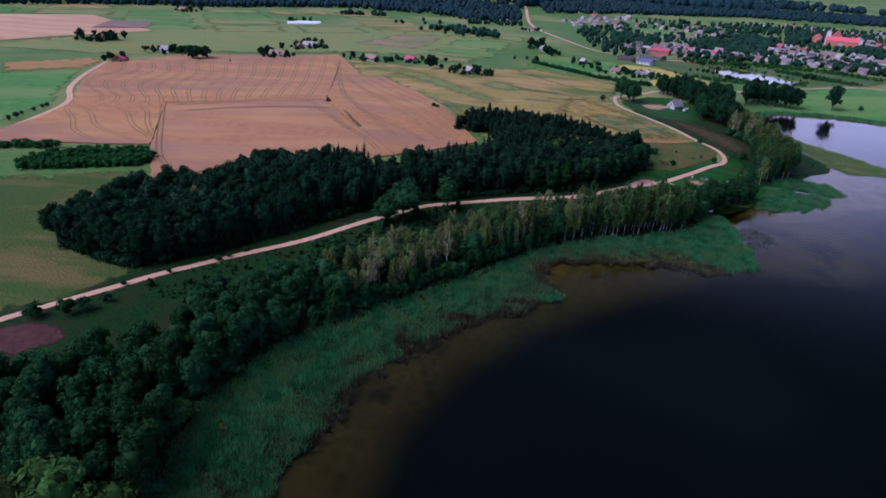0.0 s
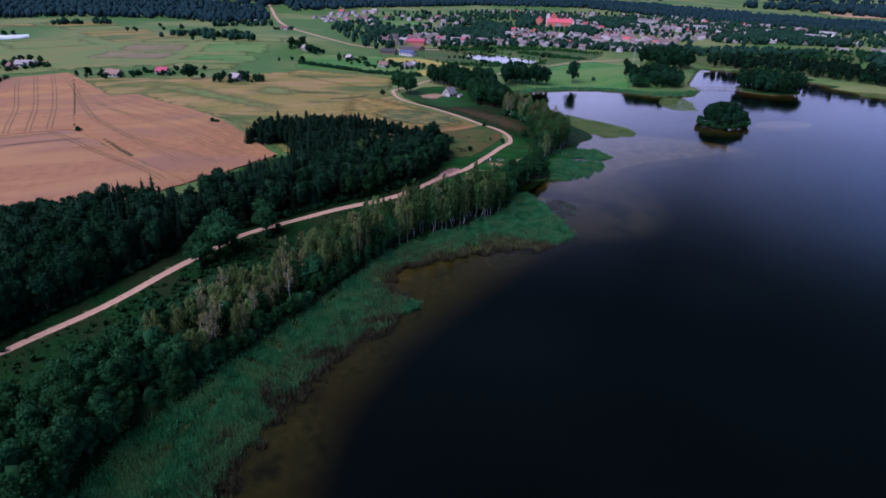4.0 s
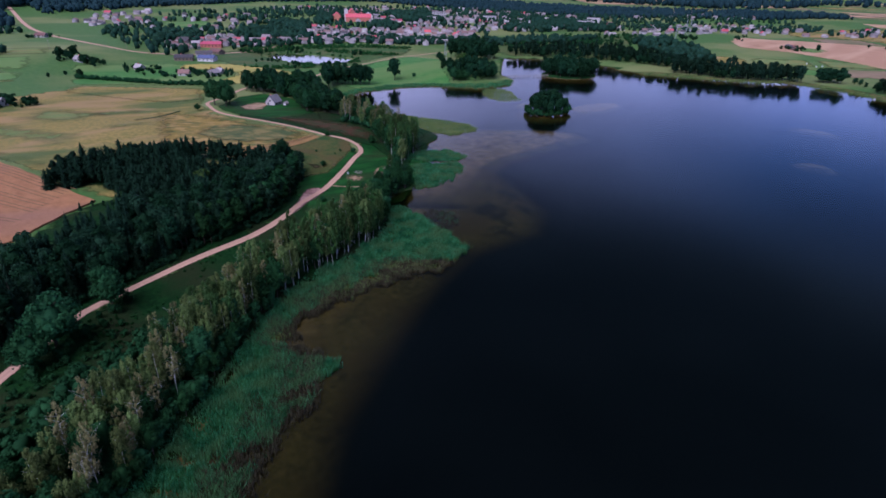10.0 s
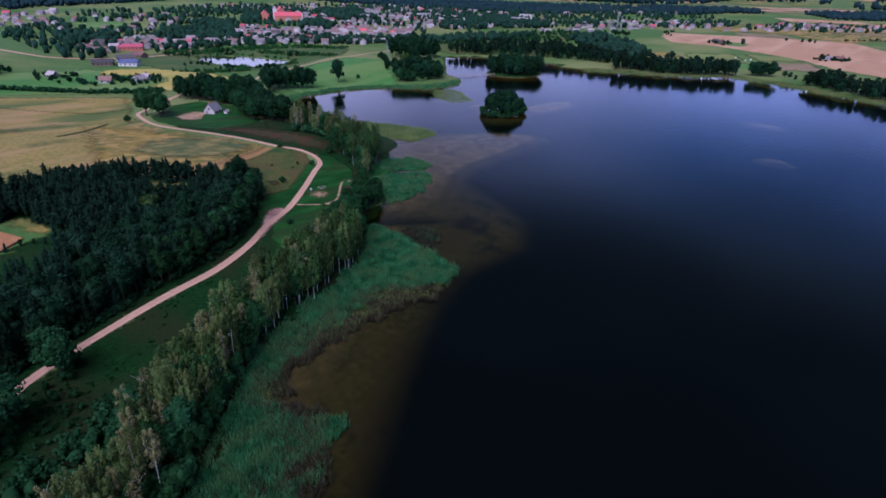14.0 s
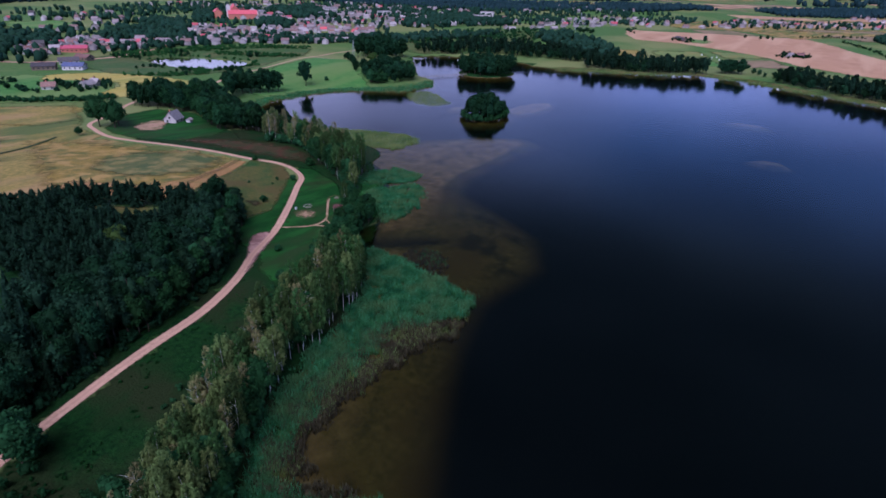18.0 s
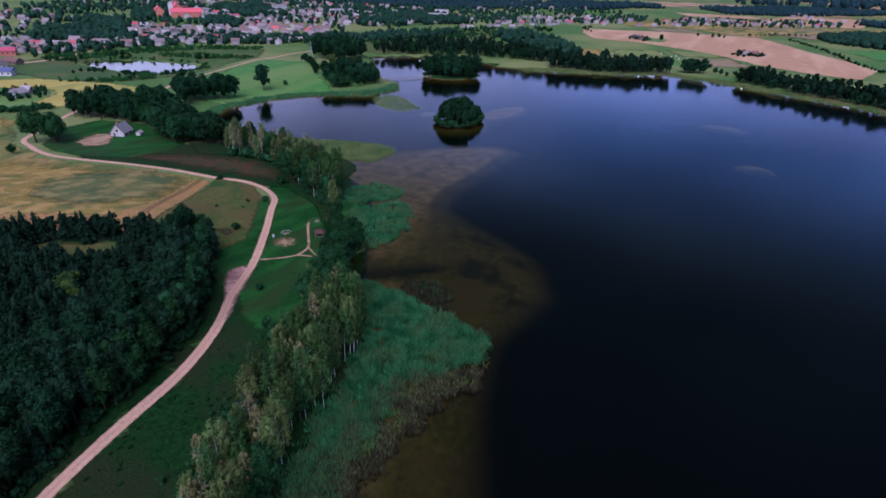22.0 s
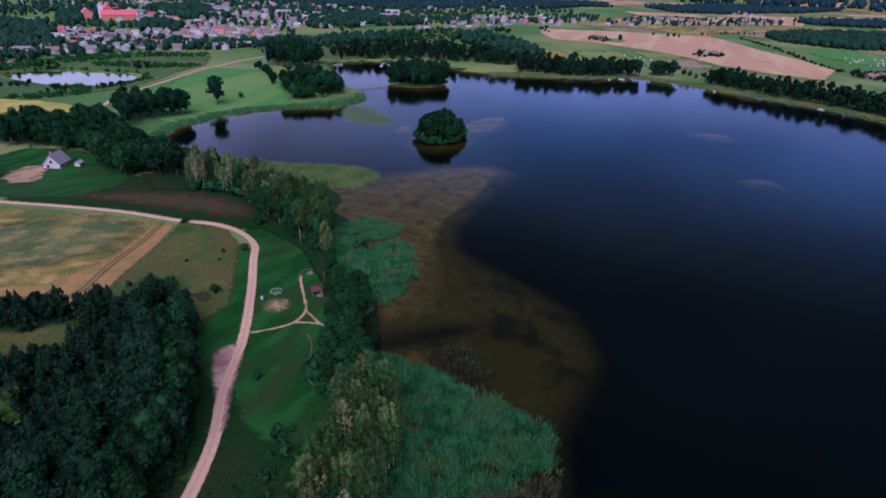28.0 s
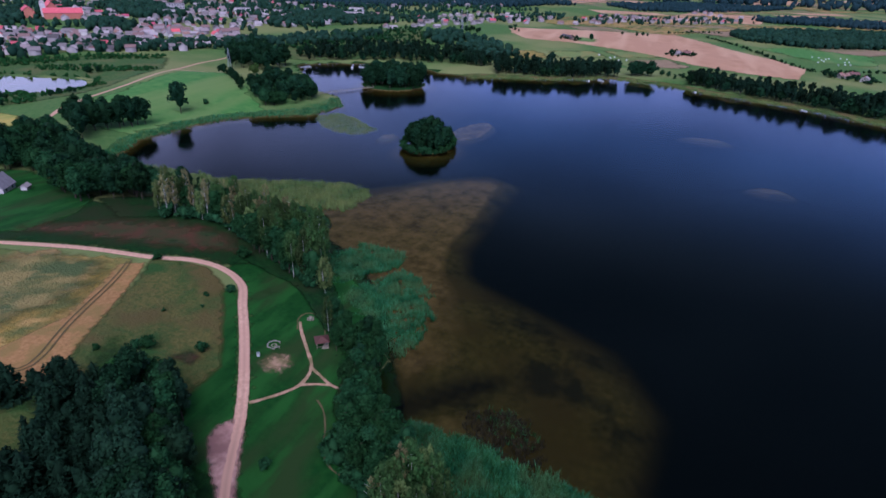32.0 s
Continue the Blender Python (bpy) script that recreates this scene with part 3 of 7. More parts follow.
def bar(bm, p, q, r0, r1=None, seg=6):
    """A tapered round bar from p to q."""
    p, q = Vector(p), Vector(q)
    d = q - p
    m = Matrix.Translation((p + q) / 2) @ d.to_track_quat("Z", "Y").to_matrix().to_4x4()
    bmesh.ops.create_cone(bm, cap_ends=True, segments=seg, radius1=r0, radius2=r0 if r1 is None else r1, depth=d.length, matrix=m)
    return bm


def smooth_line(pts, step_m=3.0):
    """Catmull-Rom through pts, at even steps."""
    P = np.array(pts, float)
    P = np.vstack([2 * P[0] - P[1], P, 2 * P[-1] - P[-2]])
    out = []
    for i in range(1, len(P) - 2):
        a, b, c, d = P[i - 1:i + 3]
        n = max(2, int(np.linalg.norm(c - b) / step_m))
        for t in np.arange(n) / n:
            out.append(0.5 * (2 * b + (c - a) * t + (2 * a - 5 * b + 4 * c - d) * t * t + (3 * b - a - 3 * c + d) * t ** 3))
    out.append(P[-2])
    return np.array(out)


# ---- the lie of the land ----
# Outlines of the plan, in metres.
LAKE = [(-80, -40), (-60, 20), (-46, 50), (-43, 72), (-44, 87), (-42, 99), (-37, 112), (-25, 125), (-5, 141), (16, 159), (42, 179), (64, 189), (82, 194), (98, 199), (109, 208), (118, 219), (124, 228), (134, 231), (146, 233), (157, 237), (168, 246), (176, 257), (184, 270), (196, 281), (214, 289), (221, 305), (222, 330), (221, 360), (219, 385), (222, 407), (240, 421), (266, 433), (298, 431), (323, 424), (342, 408), (357, 385), (393, 381), (418, 398), (431, 425)]
LAKE2 = [(503, 483), (529, 502), (557, 475), (567, 449), (575, 412), (562, 380), (549, 336), (565, 314), (576, 281), (601, 240), (620, 215), (614, 198), (611, 178), (606, 163), (587, 136), (572, 96), (553, 58), (524, 22), (488, -20), (440, -80), (380, -160), (200, -260), (0, -260), (-100, -160)]
SHELF = [(-140, 0), (-26, 20), (-10, 60), (-4, 75), (0, 91), (13, 111), (33, 130), (56, 143), (84, 158), (98, 164), (118, 170), (150, 166), (172, 178), (184, 201), (197, 230), (215, 239), (250, 239), (289, 234), (298, 250), (284, 272), (252, 300), (245, 330), (232, 350), (230, 410), (150, 420), (-140, 200)]
HILLS = [(-61, 153, 3), (18, 216, 2.5), (60, 200, 1.6), (108, 249, 3), (138, 263, 2.3), (150, 282, 4), (152, 312, 6), (130, 400, 8), (173, 408, 4.5), (105, 290, 10), (97, 305, 12), (74, 307, 13), (20, 262, 13), (-28, 268, 16), (-52, 308, 18), (4, 319, 17), (5, 465, 14), (-15, 511, 13), (-221, 435, 12), (-130, 216, 12), (62, 361, 14), (183, 520, 8), (303, 437, 2.5), (253, 462, 5), (396, 504, 8), (460, 520, 3)]
HILLS2 = [(320, 600, 3.5), (221, 607, 9), (108, 698, 18), (732, 825, 16), (557, 849, 16), (900, 310, 9), (640, 260, 2), (815, 165, 6), (680, 120, 3), (915, 430, 12), (-100, 120, 4), (-120, 40, 4), (1500, 600, 22), (1200, 1500, 28), (200, 1500, 26), (-900, 900, 24), (-900, 100, 14), (1600, -200, 12)]


def sd(px, py, poly):
    """Signed distance to an outline: negative inside."""
    px, py = np.asarray(px, float), np.asarray(py, float)
    P = np.array(poly, float)
    d, inside = np.full(px.shape, 1e18), np.zeros(px.shape, bool)
    for (ax, ay), (bx, by) in zip(P, np.roll(P, -1, 0)):
        ex, ey, wx, wy = bx - ax, by - ay, px - ax, py - ay
        t = np.clip((wx * ex + wy * ey) / (ex * ex + ey * ey), 0, 1)
        d = np.minimum(d, (wx - t * ex) ** 2 + (wy - t * ey) ** 2)
        if ey:
            inside ^= ((ay > py) != (by > py)) & (px < ex * (py - ay) / ey + ax)
    return np.where(inside, -1, 1) * np.sqrt(d)


def step(v, a, b):
    v = np.clip((v - a) / (b - a), 0, 1)
    return v * v * (3 - 2 * v)


POND = [(301, 645), (328, 654), (344, 632), (362, 578), (345, 559), (317, 560), (300, 590)]
SHOALS = [(384, 279, 24, 11), (424, 145, 12, 24), (334, 120, 10, 17), (362, 284, 24, 13), (338, 322, 14, 9)]


def ground(x, y):
    """Height of land and lake bed; the lake's level is 0."""
    x, y = np.atleast_1d(np.asarray(x, float)), np.atleast_1d(np.asarray(y, float))
    top, wt = np.zeros(x.shape), np.zeros(x.shape)
    for hx, hy, hz in HILLS + HILLS2:
        w = ((x - hx) ** 2 + (y - hy) ** 2 + 500) ** -1.6
        top += w * hz
        wt += w
    z = top / wt
    z += step(np.hypot(x - 300, y - 300), 1800, 5000) * 45
    z += 0.35 * np.sin(x / 31 + y / 47) * np.sin(y / 37 - x / 53)
    d = sd(x, y, LAKE + LAKE2)
    isl = np.minimum(np.hypot((x - 326) / 1.25, (y - 292) / 0.95) - 12.6, np.hypot((x - 487) / 1.1, y - 385) - 27)
    land = 0.35 + (z - 0.35) * step(d, 0, 45)
    shelf = sd(x, y, SHELF)
    bed = -0.25 - 0.5 * step(-d, 0, 10) - 0.55 * step(-d, 10, 35)
    bed = bed - 6.5 * step(shelf, -16, 26) ** 1.3 * step(-d, 0, np.where(x > 225, 6, 26))
    bed += 1.0 * np.exp(-((x - 252) / 58) ** 2 - ((y - 262 + 0.3 * (x - 252)) / 28) ** 2)
    bed += 1.7 * np.exp(-((x - 230) / 44) ** 2 - ((y - 239) / 13) ** 2)
    for sx, sy, ra, rb in SHOALS:
        bed += 7.1 * np.minimum(1, 1.2 * np.exp(-((x - sx) / ra) ** 2 - ((y - sy) / rb) ** 2))
    ch = sd(x, y, [(126, 222), (140, 210), (150, 203), (146, 212), (134, 226), (144, 233), (138, 234)])
    bed = bed - 1.9 * step(-ch, -4, 2)
    bed = np.where(isl < 60, np.maximum(bed, -0.7 - 0.24 * np.maximum(isl, 0)), bed)
    z = np.where(d > 0, land, np.minimum(bed, -0.2))
    z = np.where(isl < 0, 0.2 + 0.9 * step(-isl, 0, 8), z)
    p = sd(x, y, POND)
    near = step(-p, -30, -4)
    z = z * (1 - near) + 3.6 * near
    return np.where(p < 3, 3.6 - 2.2 * step(-p, -3, 6), z)


def gz(x, y):
    return float(ground([x], [y])[0])


def spaced(lo, hi, fine, far, grow=1.22):
    """Even steps from lo to hi, then ever wider ones out to far on both sides."""
    mid = list(np.arange(lo, hi + fine, fine))
    up, s = [], fine
    v = mid[-1]
    while v < far:
        s *= grow
        v += s
        up.append(v)
    dn, s, v = [], fine, mid[0]
    while v > -far:
        s *= grow
        v -= s
        dn.append(v)
    return np.array(dn[::-1] + mid + up)


GX, GY = spaced(-200, 460, 3.2, 5200, 1.1), spaced(50, 480, 3.2, 5200, 1.1)
XX, YY = np.meshgrid(GX, GY, indexing="ij")
ZZ = ground(XX.ravel(), YY.ravel()).reshape(XX.shape)
NX, NY = XX.shape
_id = np.arange(NX * NY).reshape(NX, NY)
_quads = np.stack([_id[:-1, :-1], _id[1:, :-1], _id[1:, 1:], _id[:-1, 1:]], -1).reshape(-1, 4)
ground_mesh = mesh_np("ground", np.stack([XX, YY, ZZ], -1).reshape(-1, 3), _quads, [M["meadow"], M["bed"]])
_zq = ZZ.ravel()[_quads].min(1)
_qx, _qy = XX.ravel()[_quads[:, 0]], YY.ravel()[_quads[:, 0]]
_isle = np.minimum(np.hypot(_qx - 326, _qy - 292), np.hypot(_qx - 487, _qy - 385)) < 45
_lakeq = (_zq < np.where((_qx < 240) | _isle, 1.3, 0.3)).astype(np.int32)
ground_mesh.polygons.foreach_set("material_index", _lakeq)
ground_mesh.polygons.foreach_set("use_smooth", np.ones(len(_quads), bool))
tagged(new("ground", ground_mesh), "rolling green and olive farmland round a lake basin", "ground", kind="structure")


def fast_z(x, y):
    """Height on the ground sheet itself, between its grid lines."""
    x, y = np.atleast_1d(np.asarray(x, float)), np.atleast_1d(np.asarray(y, float))
    i = np.clip(np.searchsorted(GX, x) - 1, 0, NX - 2)
    j = np.clip(np.searchsorted(GY, y) - 1, 0, NY - 2)
    a, b = (x - GX[i]) / (GX[i + 1] - GX[i]), (y - GY[j]) / (GY[j + 1] - GY[j])
    return (ZZ[i, j] * (1 - a) + ZZ[i + 1, j] * a) * (1 - b) + (ZZ[i, j + 1] * (1 - a) + ZZ[i + 1, j + 1] * a) * b


def drape(name, outline, material, label, lift=0.1, cell=6.0, ragged=0.0, skirt=0.0, seed=1, curve=False, category="field", margin=2.5):
    """A patch of land cover laid over the ground; skirt: how tall the crop stands."""
    rng = np.random.RandomState(seed)
    pts = np.array(outline, float)
    if curve:
        pts = smooth_line(np.vstack([pts, pts[:1]]), 2.0)[:-1]
    elif ragged:
        pts = np.vstack([a + (b - a) * np.arange(n)[:, None] / n for a, b in zip(pts, np.roll(pts, -1, 0)) for n in [max(1, int(np.linalg.norm(b - a) / 1.6))]])
    if ragged:
        soft = rng.normal(0, 1, len(pts))
        soft = (soft + np.roll(soft, 1) + np.roll(soft, 2)) / 1.7
        tang = np.roll(pts, -1, 0) - np.roll(pts, 1, 0)
        nrm = np.stack([-tang[:, 1], tang[:, 0]], -1) / (np.linalg.norm(tang, axis=1)[:, None] + 1e-6)
        pts = pts + nrm * soft[:, None] * ragged
    bm = bmesh.new()
    bm.faces.new([bm.verts.new((x, y, 0)) for x, y in pts])
    bmesh.ops.triangulate(bm, faces=bm.faces[:])
    lo, hi = pts.min(0), pts.max(0)
    for axis in (0, 1):
        for v in np.arange(math.floor(lo[axis] / cell) * cell + cell, hi[axis], cell):
            bmesh.ops.bisect_plane(bm, geom=bm.verts[:] + bm.edges[:] + bm.faces[:], plane_co=(v, v, 0), plane_no=(1, 0, 0) if axis == 0 else (0, 1, 0))
    xy = np.array([v.co[:2] for v in bm.verts])
    zs = np.maximum(fast_z(xy[:, 0], xy[:, 1]), -0.2) + lift + skirt
    for v, z in zip(bm.verts, zs):
        v.co.z = z
    if skirt:
        rim = [e for e in bm.edges if e.is_boundary]
        ext = bmesh.ops.extrude_edge_only(bm, edges=rim)
        for v in ext["geom"]:
            if isinstance(v, bmesh.types.BMVert):
                v.co.z -= skirt + lift + 0.1
    for f in bm.faces:
        f.smooth = not skirt
    ob = part(name, bm, material)
    xy = np.empty(len(ob.data.vertices) * 3, np.float32)
    ob.data.vertices.foreach_get("co", xy)
    xy = xy.reshape(-1, 3)
    inner = np.clip(-sd(xy[:, 0], xy[:, 1], pts) / margin, 0, 1).astype(np.float32)
    ob.data.attributes.new("edge", "FLOAT", "POINT").data.foreach_set("value", inner)
    return tagged(ob, label, category, kind="structure")


def ribbon(name, pts, width, material, label, lift=0.13, category="road", step_m=2.5, wobble=0.0, seed=3):
    """A strip along a smooth line, five points across, with u across and v along it."""
    line = smooth_line(pts, step_m)
    tang = np.gradient(line, axis=0)
    tang /= np.linalg.norm(tang, axis=1)[:, None] + 1e-9
    nrm = np.stack([-tang[:, 1], tang[:, 0]], -1)
    rng = np.random.RandomState(seed)
    us = np.array([0, 0.16, 0.5, 0.84, 1.0])
    crown = np.array([-0.02, 0.03, 0.07, 0.03, -0.02])
    n, verts, uvs = len(line), [], []
    wid = width * (1 + wobble * rng.normal(0, 1, n))
    for k, u in enumerate(us):
        xy = line + nrm * ((u - 0.5) * wid)[:, None]
        z = fast_z(xy[:, 0], xy[:, 1]) + lift + crown[k] * min(1.0, width / 3)
        verts.append(np.column_stack([xy, z]))
        uvs.append(np.column_stack([np.full(n, u), np.arange(n) * step_m]))
    ids = np.arange(5 * n).reshape(5, n)
    q = np.stack([ids[:-1, :-1], ids[:-1, 1:], ids[1:, 1:], ids[1:, :-1]], -1).reshape(-1, 4)[:, ::-1]
    me = mesh_np(name, np.vstack(verts), q, material, np.vstack(uvs))
    me.attributes.new("edge", "FLOAT", "POINT").data.foreach_set("value", np.repeat(np.array([0.2, 1, 1, 1, 0.2], np.float32), n))
    return tagged(new(name, me), label, category, kind="structure")


# ---- lake ----
bm = bmesh.new()
bm.faces.new([bm.verts.new(v) for v in ((-260, -320, 0), (760, -320, 0), (760, 540, 0), (-260, 540, 0))])
tagged(part("water", bm, M["water"]), "dark still lake water over a brown shallow shelf", "lake", kind="structure")
bm = bmesh.new()
bm.faces.new([bm.verts.new((x, y, 3.05)) for x, y in ((292, 548), (372, 548), (372, 664), (292, 664))])
tagged(part("pond_water", bm, M["water"]), "pale still water of a small pond", "pond", kind="structure")

# ---- roads and paths ----
MAIN_ROAD = [(-128, 88), (-110, 108), (-100, 118), (-82.6, 135.6), (-71.8, 147), (-54, 160.7), (-33.4, 173.1), (-12.2, 190.7), (2.3, 204.6), (19.2, 212.6), (44.4, 219.9), (63.4, 224.7), (79.3, 231.5), (94, 242), (113, 253), (130, 265), (144, 276), (154, 284), (158.5, 294), (157.5, 305), (154, 315), (150, 336), (142, 359), (133, 385), (131, 399), (134, 416), (140, 432), (160, 448), (185, 468), (220, 480), (262, 494), (282, 506), (312, 518), (355, 529), (414, 548), (463, 563), (507, 566), (540, 590)]
ribbon("road", MAIN_ROAD, 2.75, M["gravel"], "pale winding gravel road with worn wheel tracks")
ribbon("farm_track", [(-233, 438), (-231, 430), (-220, 384), (-207, 344), (-190, 311), (-186, 275), (-188, 249), (-200, 225)], 3.4, M["gravel"], "narrow pale gravel track along the wheat field")
ribbon("far_road", [(205, 1500), (190, 1287), (160, 1019), (155, 874), (162, 705), (199, 666), (260, 660), (380, 720)], 6.0, M["gravel"], "straight pale road running into the distant wood", step_m=12)
ribbon("meadow_track", [(421, 553), (423, 534), (421, 516)], 3.0, M["gravel"], "short pale track branching into the meadow")
ribbon("path", [(114, 252), (120, 248), (125, 246), (131, 247), (136, 251), (142, 256.5), (146, 259.5)], 0.95, M["trodden"], "narrow trodden footpath across the lawn", category="path", step_m=1.0, wobble=0.1)
ribbon("path", [(131, 247), (129.5, 243.5), (128, 240.5), (127.5, 237)], 0.95, M["trodden"], "narrow trodden footpath towards the lake", category="path", step_m=1.0, wobble=0.1)
ribbon("path", [(124.5, 246), (126.5, 243), (127.8, 240)], 0.9, M["trodden"], "narrow trodden footpath joining two others", category="path", step_m=1.0, wobble=0.1)
ribbon("path", [(122, 240), (119.5, 237), (115, 234), (109, 231), (105.5, 227), (104.5, 222)], 0.5, M["weeds"], "faint worn footpath beside the trees", category="path", step_m=1.0, wobble=0.25)

# ---- fields and land cover ----
GLADE_GRASS = [(65, 292), (74, 300), (83, 290), (92, 285), (90, 275), (80, 272), (72, 277)]
W1 = [(-229, 430), (-193, 483), (-79, 525), (-47, 422), (-32, 425), (-6, 372), (26, 268), (-12, 244), (-26, 263), (-56, 320), (-140, 314), (-116, 240), (-176, 236), (-187, 249), (-184, 275), (-186, 309), (-203, 344), (-217, 384)]
drape("wheat_field", W1, M["wheat"], "large ripe wheat field with dark curving tramlines", skirt=0.55, ragged=0.25, cell=8)
drape("wheat_field", [(-139.5, 313.4), (-56.4, 319.4), (-26.4, 262.6), (-12.6, 243.6), (-43, 224), (-83, 205), (-99, 202), (-115.4, 240)], M["wheat_low"], "smooth pinkish strip of wheat beside a dark wood", skirt=0.4, ragged=0.25, cell=8)
for k in range(15):
    f = (k + 0.6) / 15
    a, b, c = np.array([(-181, 306), (-205, 348), (-226, 428)]), np.array([(-62, 322), (-70, 420), (-84, 518)]), []
    for s in np.linspace(0, 1, 9):
        lft = a[0] * (1 - s) ** 2 + 2 * a[1] * s * (1 - s) + a[2] * s * s
        rgt = b[0] * (1 - s) ** 2 + 2 * b[1] * s * (1 - s) + b[2] * s * s
        p = lft * (1 - f) + rgt * f
        c.append((p[0] + 7.0 * (1 - f) ** 1.5 * math.sin(s * 9 + f * 5), p[1]))
    for off in (-1.0, 1.0):
        ribbon("tramline", [(x + off, y) for x, y in c], 0.5, M["tram"], "dark tractor tramline through the wheat", lift=0.72, category="tramline", step_m=5)
for k, line in enumerate([[(-95, 210), (-108, 230), (-128, 280), (-140, 312)], [(-64, 318), (-52, 296), (-30, 262), (-20, 246)], [(-78, 500), (-62, 420), (-48, 340), (-30, 300), (2, 262)], [(-60, 420), (-36, 360), (-14, 320), (12, 272)], [(-44, 420), (-20, 366), (0, 326), (20, 280)], [(-132, 308), (-100, 312), (-62, 314)], [(-71, 470), (-56, 380), (-40, 320), (-14, 264)], [(-68, 460), (-46, 384), (-24, 330), (8, 268)], [(-52, 424), (-28, 364), (-6, 322), (16, 276)], [(-36, 420), (-12, 368), (8, 318), (23, 282)], [(-182, 304), (-166, 288), (-150, 264), (-124, 244)], [(-180, 292), (-168, 276), (-156, 256), (-140, 242)], [(-170, 306), (-152, 294), (-136, 268), (-120, 250)], [(-154, 308), (-142, 296), (-132, 274), (-122, 256)], [(-122, 296), (-90, 300), (-50, 302)]]):
    for off in (-0.9, 0.9):
        ribbon("tramline", [(x + off, y + off * 0.4) for x, y in line], 0.5, M["tram"], "dark tractor tramline through the wheat", lift=0.72, category="tramline", step_m=5)
drape("weed_strip", [(-44.5, 302), (-41, 300), (-29, 274), (-32, 272.5)], M["weeds"], "dark strip of weeds inside the wheat", lift=0.75, cell=1.5, margin=1.6)
drape("weed_strip", [(-75.4, 515), (-74, 514), (-54.6, 322), (-56, 322)], M["weeds"], "thin dark furrow between two wheat plots", lift=0.75, cell=4, margin=0.6)
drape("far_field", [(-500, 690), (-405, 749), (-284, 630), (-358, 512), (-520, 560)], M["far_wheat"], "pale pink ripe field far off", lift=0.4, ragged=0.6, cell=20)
drape("fallow_field", [(-359, 696), (-318, 709), (-297, 651), (-345, 629)], M["purple"], "purplish fallow field far off", lift=0.9, ragged=0.6, cell=20)
drape("pasture", [(-270, 379), (-230, 403), (-213, 351), (-196, 311), (-195, 262), (-290, 280), (-330, 340)], M["pasture"], "bright green pasture beside the farm track", ragged=0.6, cell=10)
drape("pasture", [(-520, 480), (-292, 470), (-235, 470), (-193, 500), (-79, 540), (60, 560), (60, 690), (-100, 800), (-280, 660), (-350, 505)], M["greenhay"], "wide olive pasture between scattered farms", ragged=1.0, cell=20, lift=0.25)
drape("dry_field", [(-292, 412), (-245, 454), (-233, 430), (-232, 404), (-270, 381)], M["stubble"], "tan dry strip of field", ragged=0.6, cell=10, lift=0.3)
drape("meadow", [(-250, 190), (-200, 196), (-150, 198), (-108, 209), (-90, 195), (-98, 176), (-102, 160), (-78, 150), (-88, 130), (-110, 112), (-150, 80), (-250, 80)], M["olive"], "olive dry meadow between road and hedge", ragged=0.8, cell=8)
drape("hay_meadow", [(30, 264), (-6, 374), (-32, 428), (-47, 424), (-70, 500), (20, 480), (90, 520), (160, 478), (136, 430), (128, 396), (132, 380), (146, 340), (152, 318), (100, 290), (60, 300)], M["hay"], "yellow-olive hay meadow sloping to the road", ragged=0.8, cell=8, lift=0.08)
drape("dry_field", [(70, 500), (85, 531), (122, 513), (160, 484), (144, 440), (118, 440), (99, 459)], M["hay"], "tan dry hay field by the copse", cell=5, lift=0.2, margin=10)
drape("pasture", [(85, 533), (122, 518), (160, 488), (178, 490), (210, 526), (204, 552), (186, 607), (109, 619)], M["pasture"], "bright green strip beyond a hedge", ragged=0.8, cell=10, lift=0.25)
for outline, tone, words in (([(28, 424), (48, 446), (62, 440), (70, 428), (92, 432), (104, 424), (92, 412), (70, 410), (58, 398), (40, 404)], "greenhay", "green patch inside the yellow hay meadow"), ([(52, 372), (66, 384), (84, 384), (98, 398), (110, 408), (104, 390), (88, 374), (70, 366)], "greenhay", "long green streak in the hay meadow"), ([(-30, 486), (-1, 456), (28, 414), (50, 366), (36, 344), (12, 386), (-28, 440)], "greenhay", "green lower band of the hay meadow"), ([(40, 310), (60, 322), (56, 340), (38, 338), (30, 320)], "greenhay", "green patch of the meadow behind the pines"), ([(-20, 420), (-2, 392), (20, 330), (32, 300), (30, 280), (18, 300), (-2, 370), (-26, 420)], "greenhay", "green margin between wheat and hay")):
    drape("meadow_patch", outline, M[tone], words, cell=5, lift=0.19, margin=17, category="meadow")
ribbon("field_margin", [(80, 389), (97, 401), (114, 413)], 2.2, M["rough"], "dark grassy margin inside the hay meadow", lift=0.25, category="field margin")
drape("crop_field", [(99, 420), (122, 402), (129, 381), (137, 358), (149, 323), (150.5, 316), (149, 313.5), (123, 299.5), (104, 290), (95, 286.5), (90, 293), (82, 312), (66, 330)], M["crop"], "mottled yellow-green ripening crop field", cell=4, lift=0.16, margin=16)
drape("clearing", GLADE_GRASS, M["dry"], "dry brown grass in a clearing among young pines", cell=3, lift=0.3, margin=2.5)
drape("straw_edge", [(151, 314.4), (123, 299.2), (104, 289.6), (95, 286.2), (90.5, 292), (82, 311), (73, 325), (82, 331), (92, 314), (99, 305.5), (116, 305.5), (146, 321)], M["stubble"], "lighter straw-coloured edge of the crop field", lift=0.3, cell=1.5, margin=1.1)
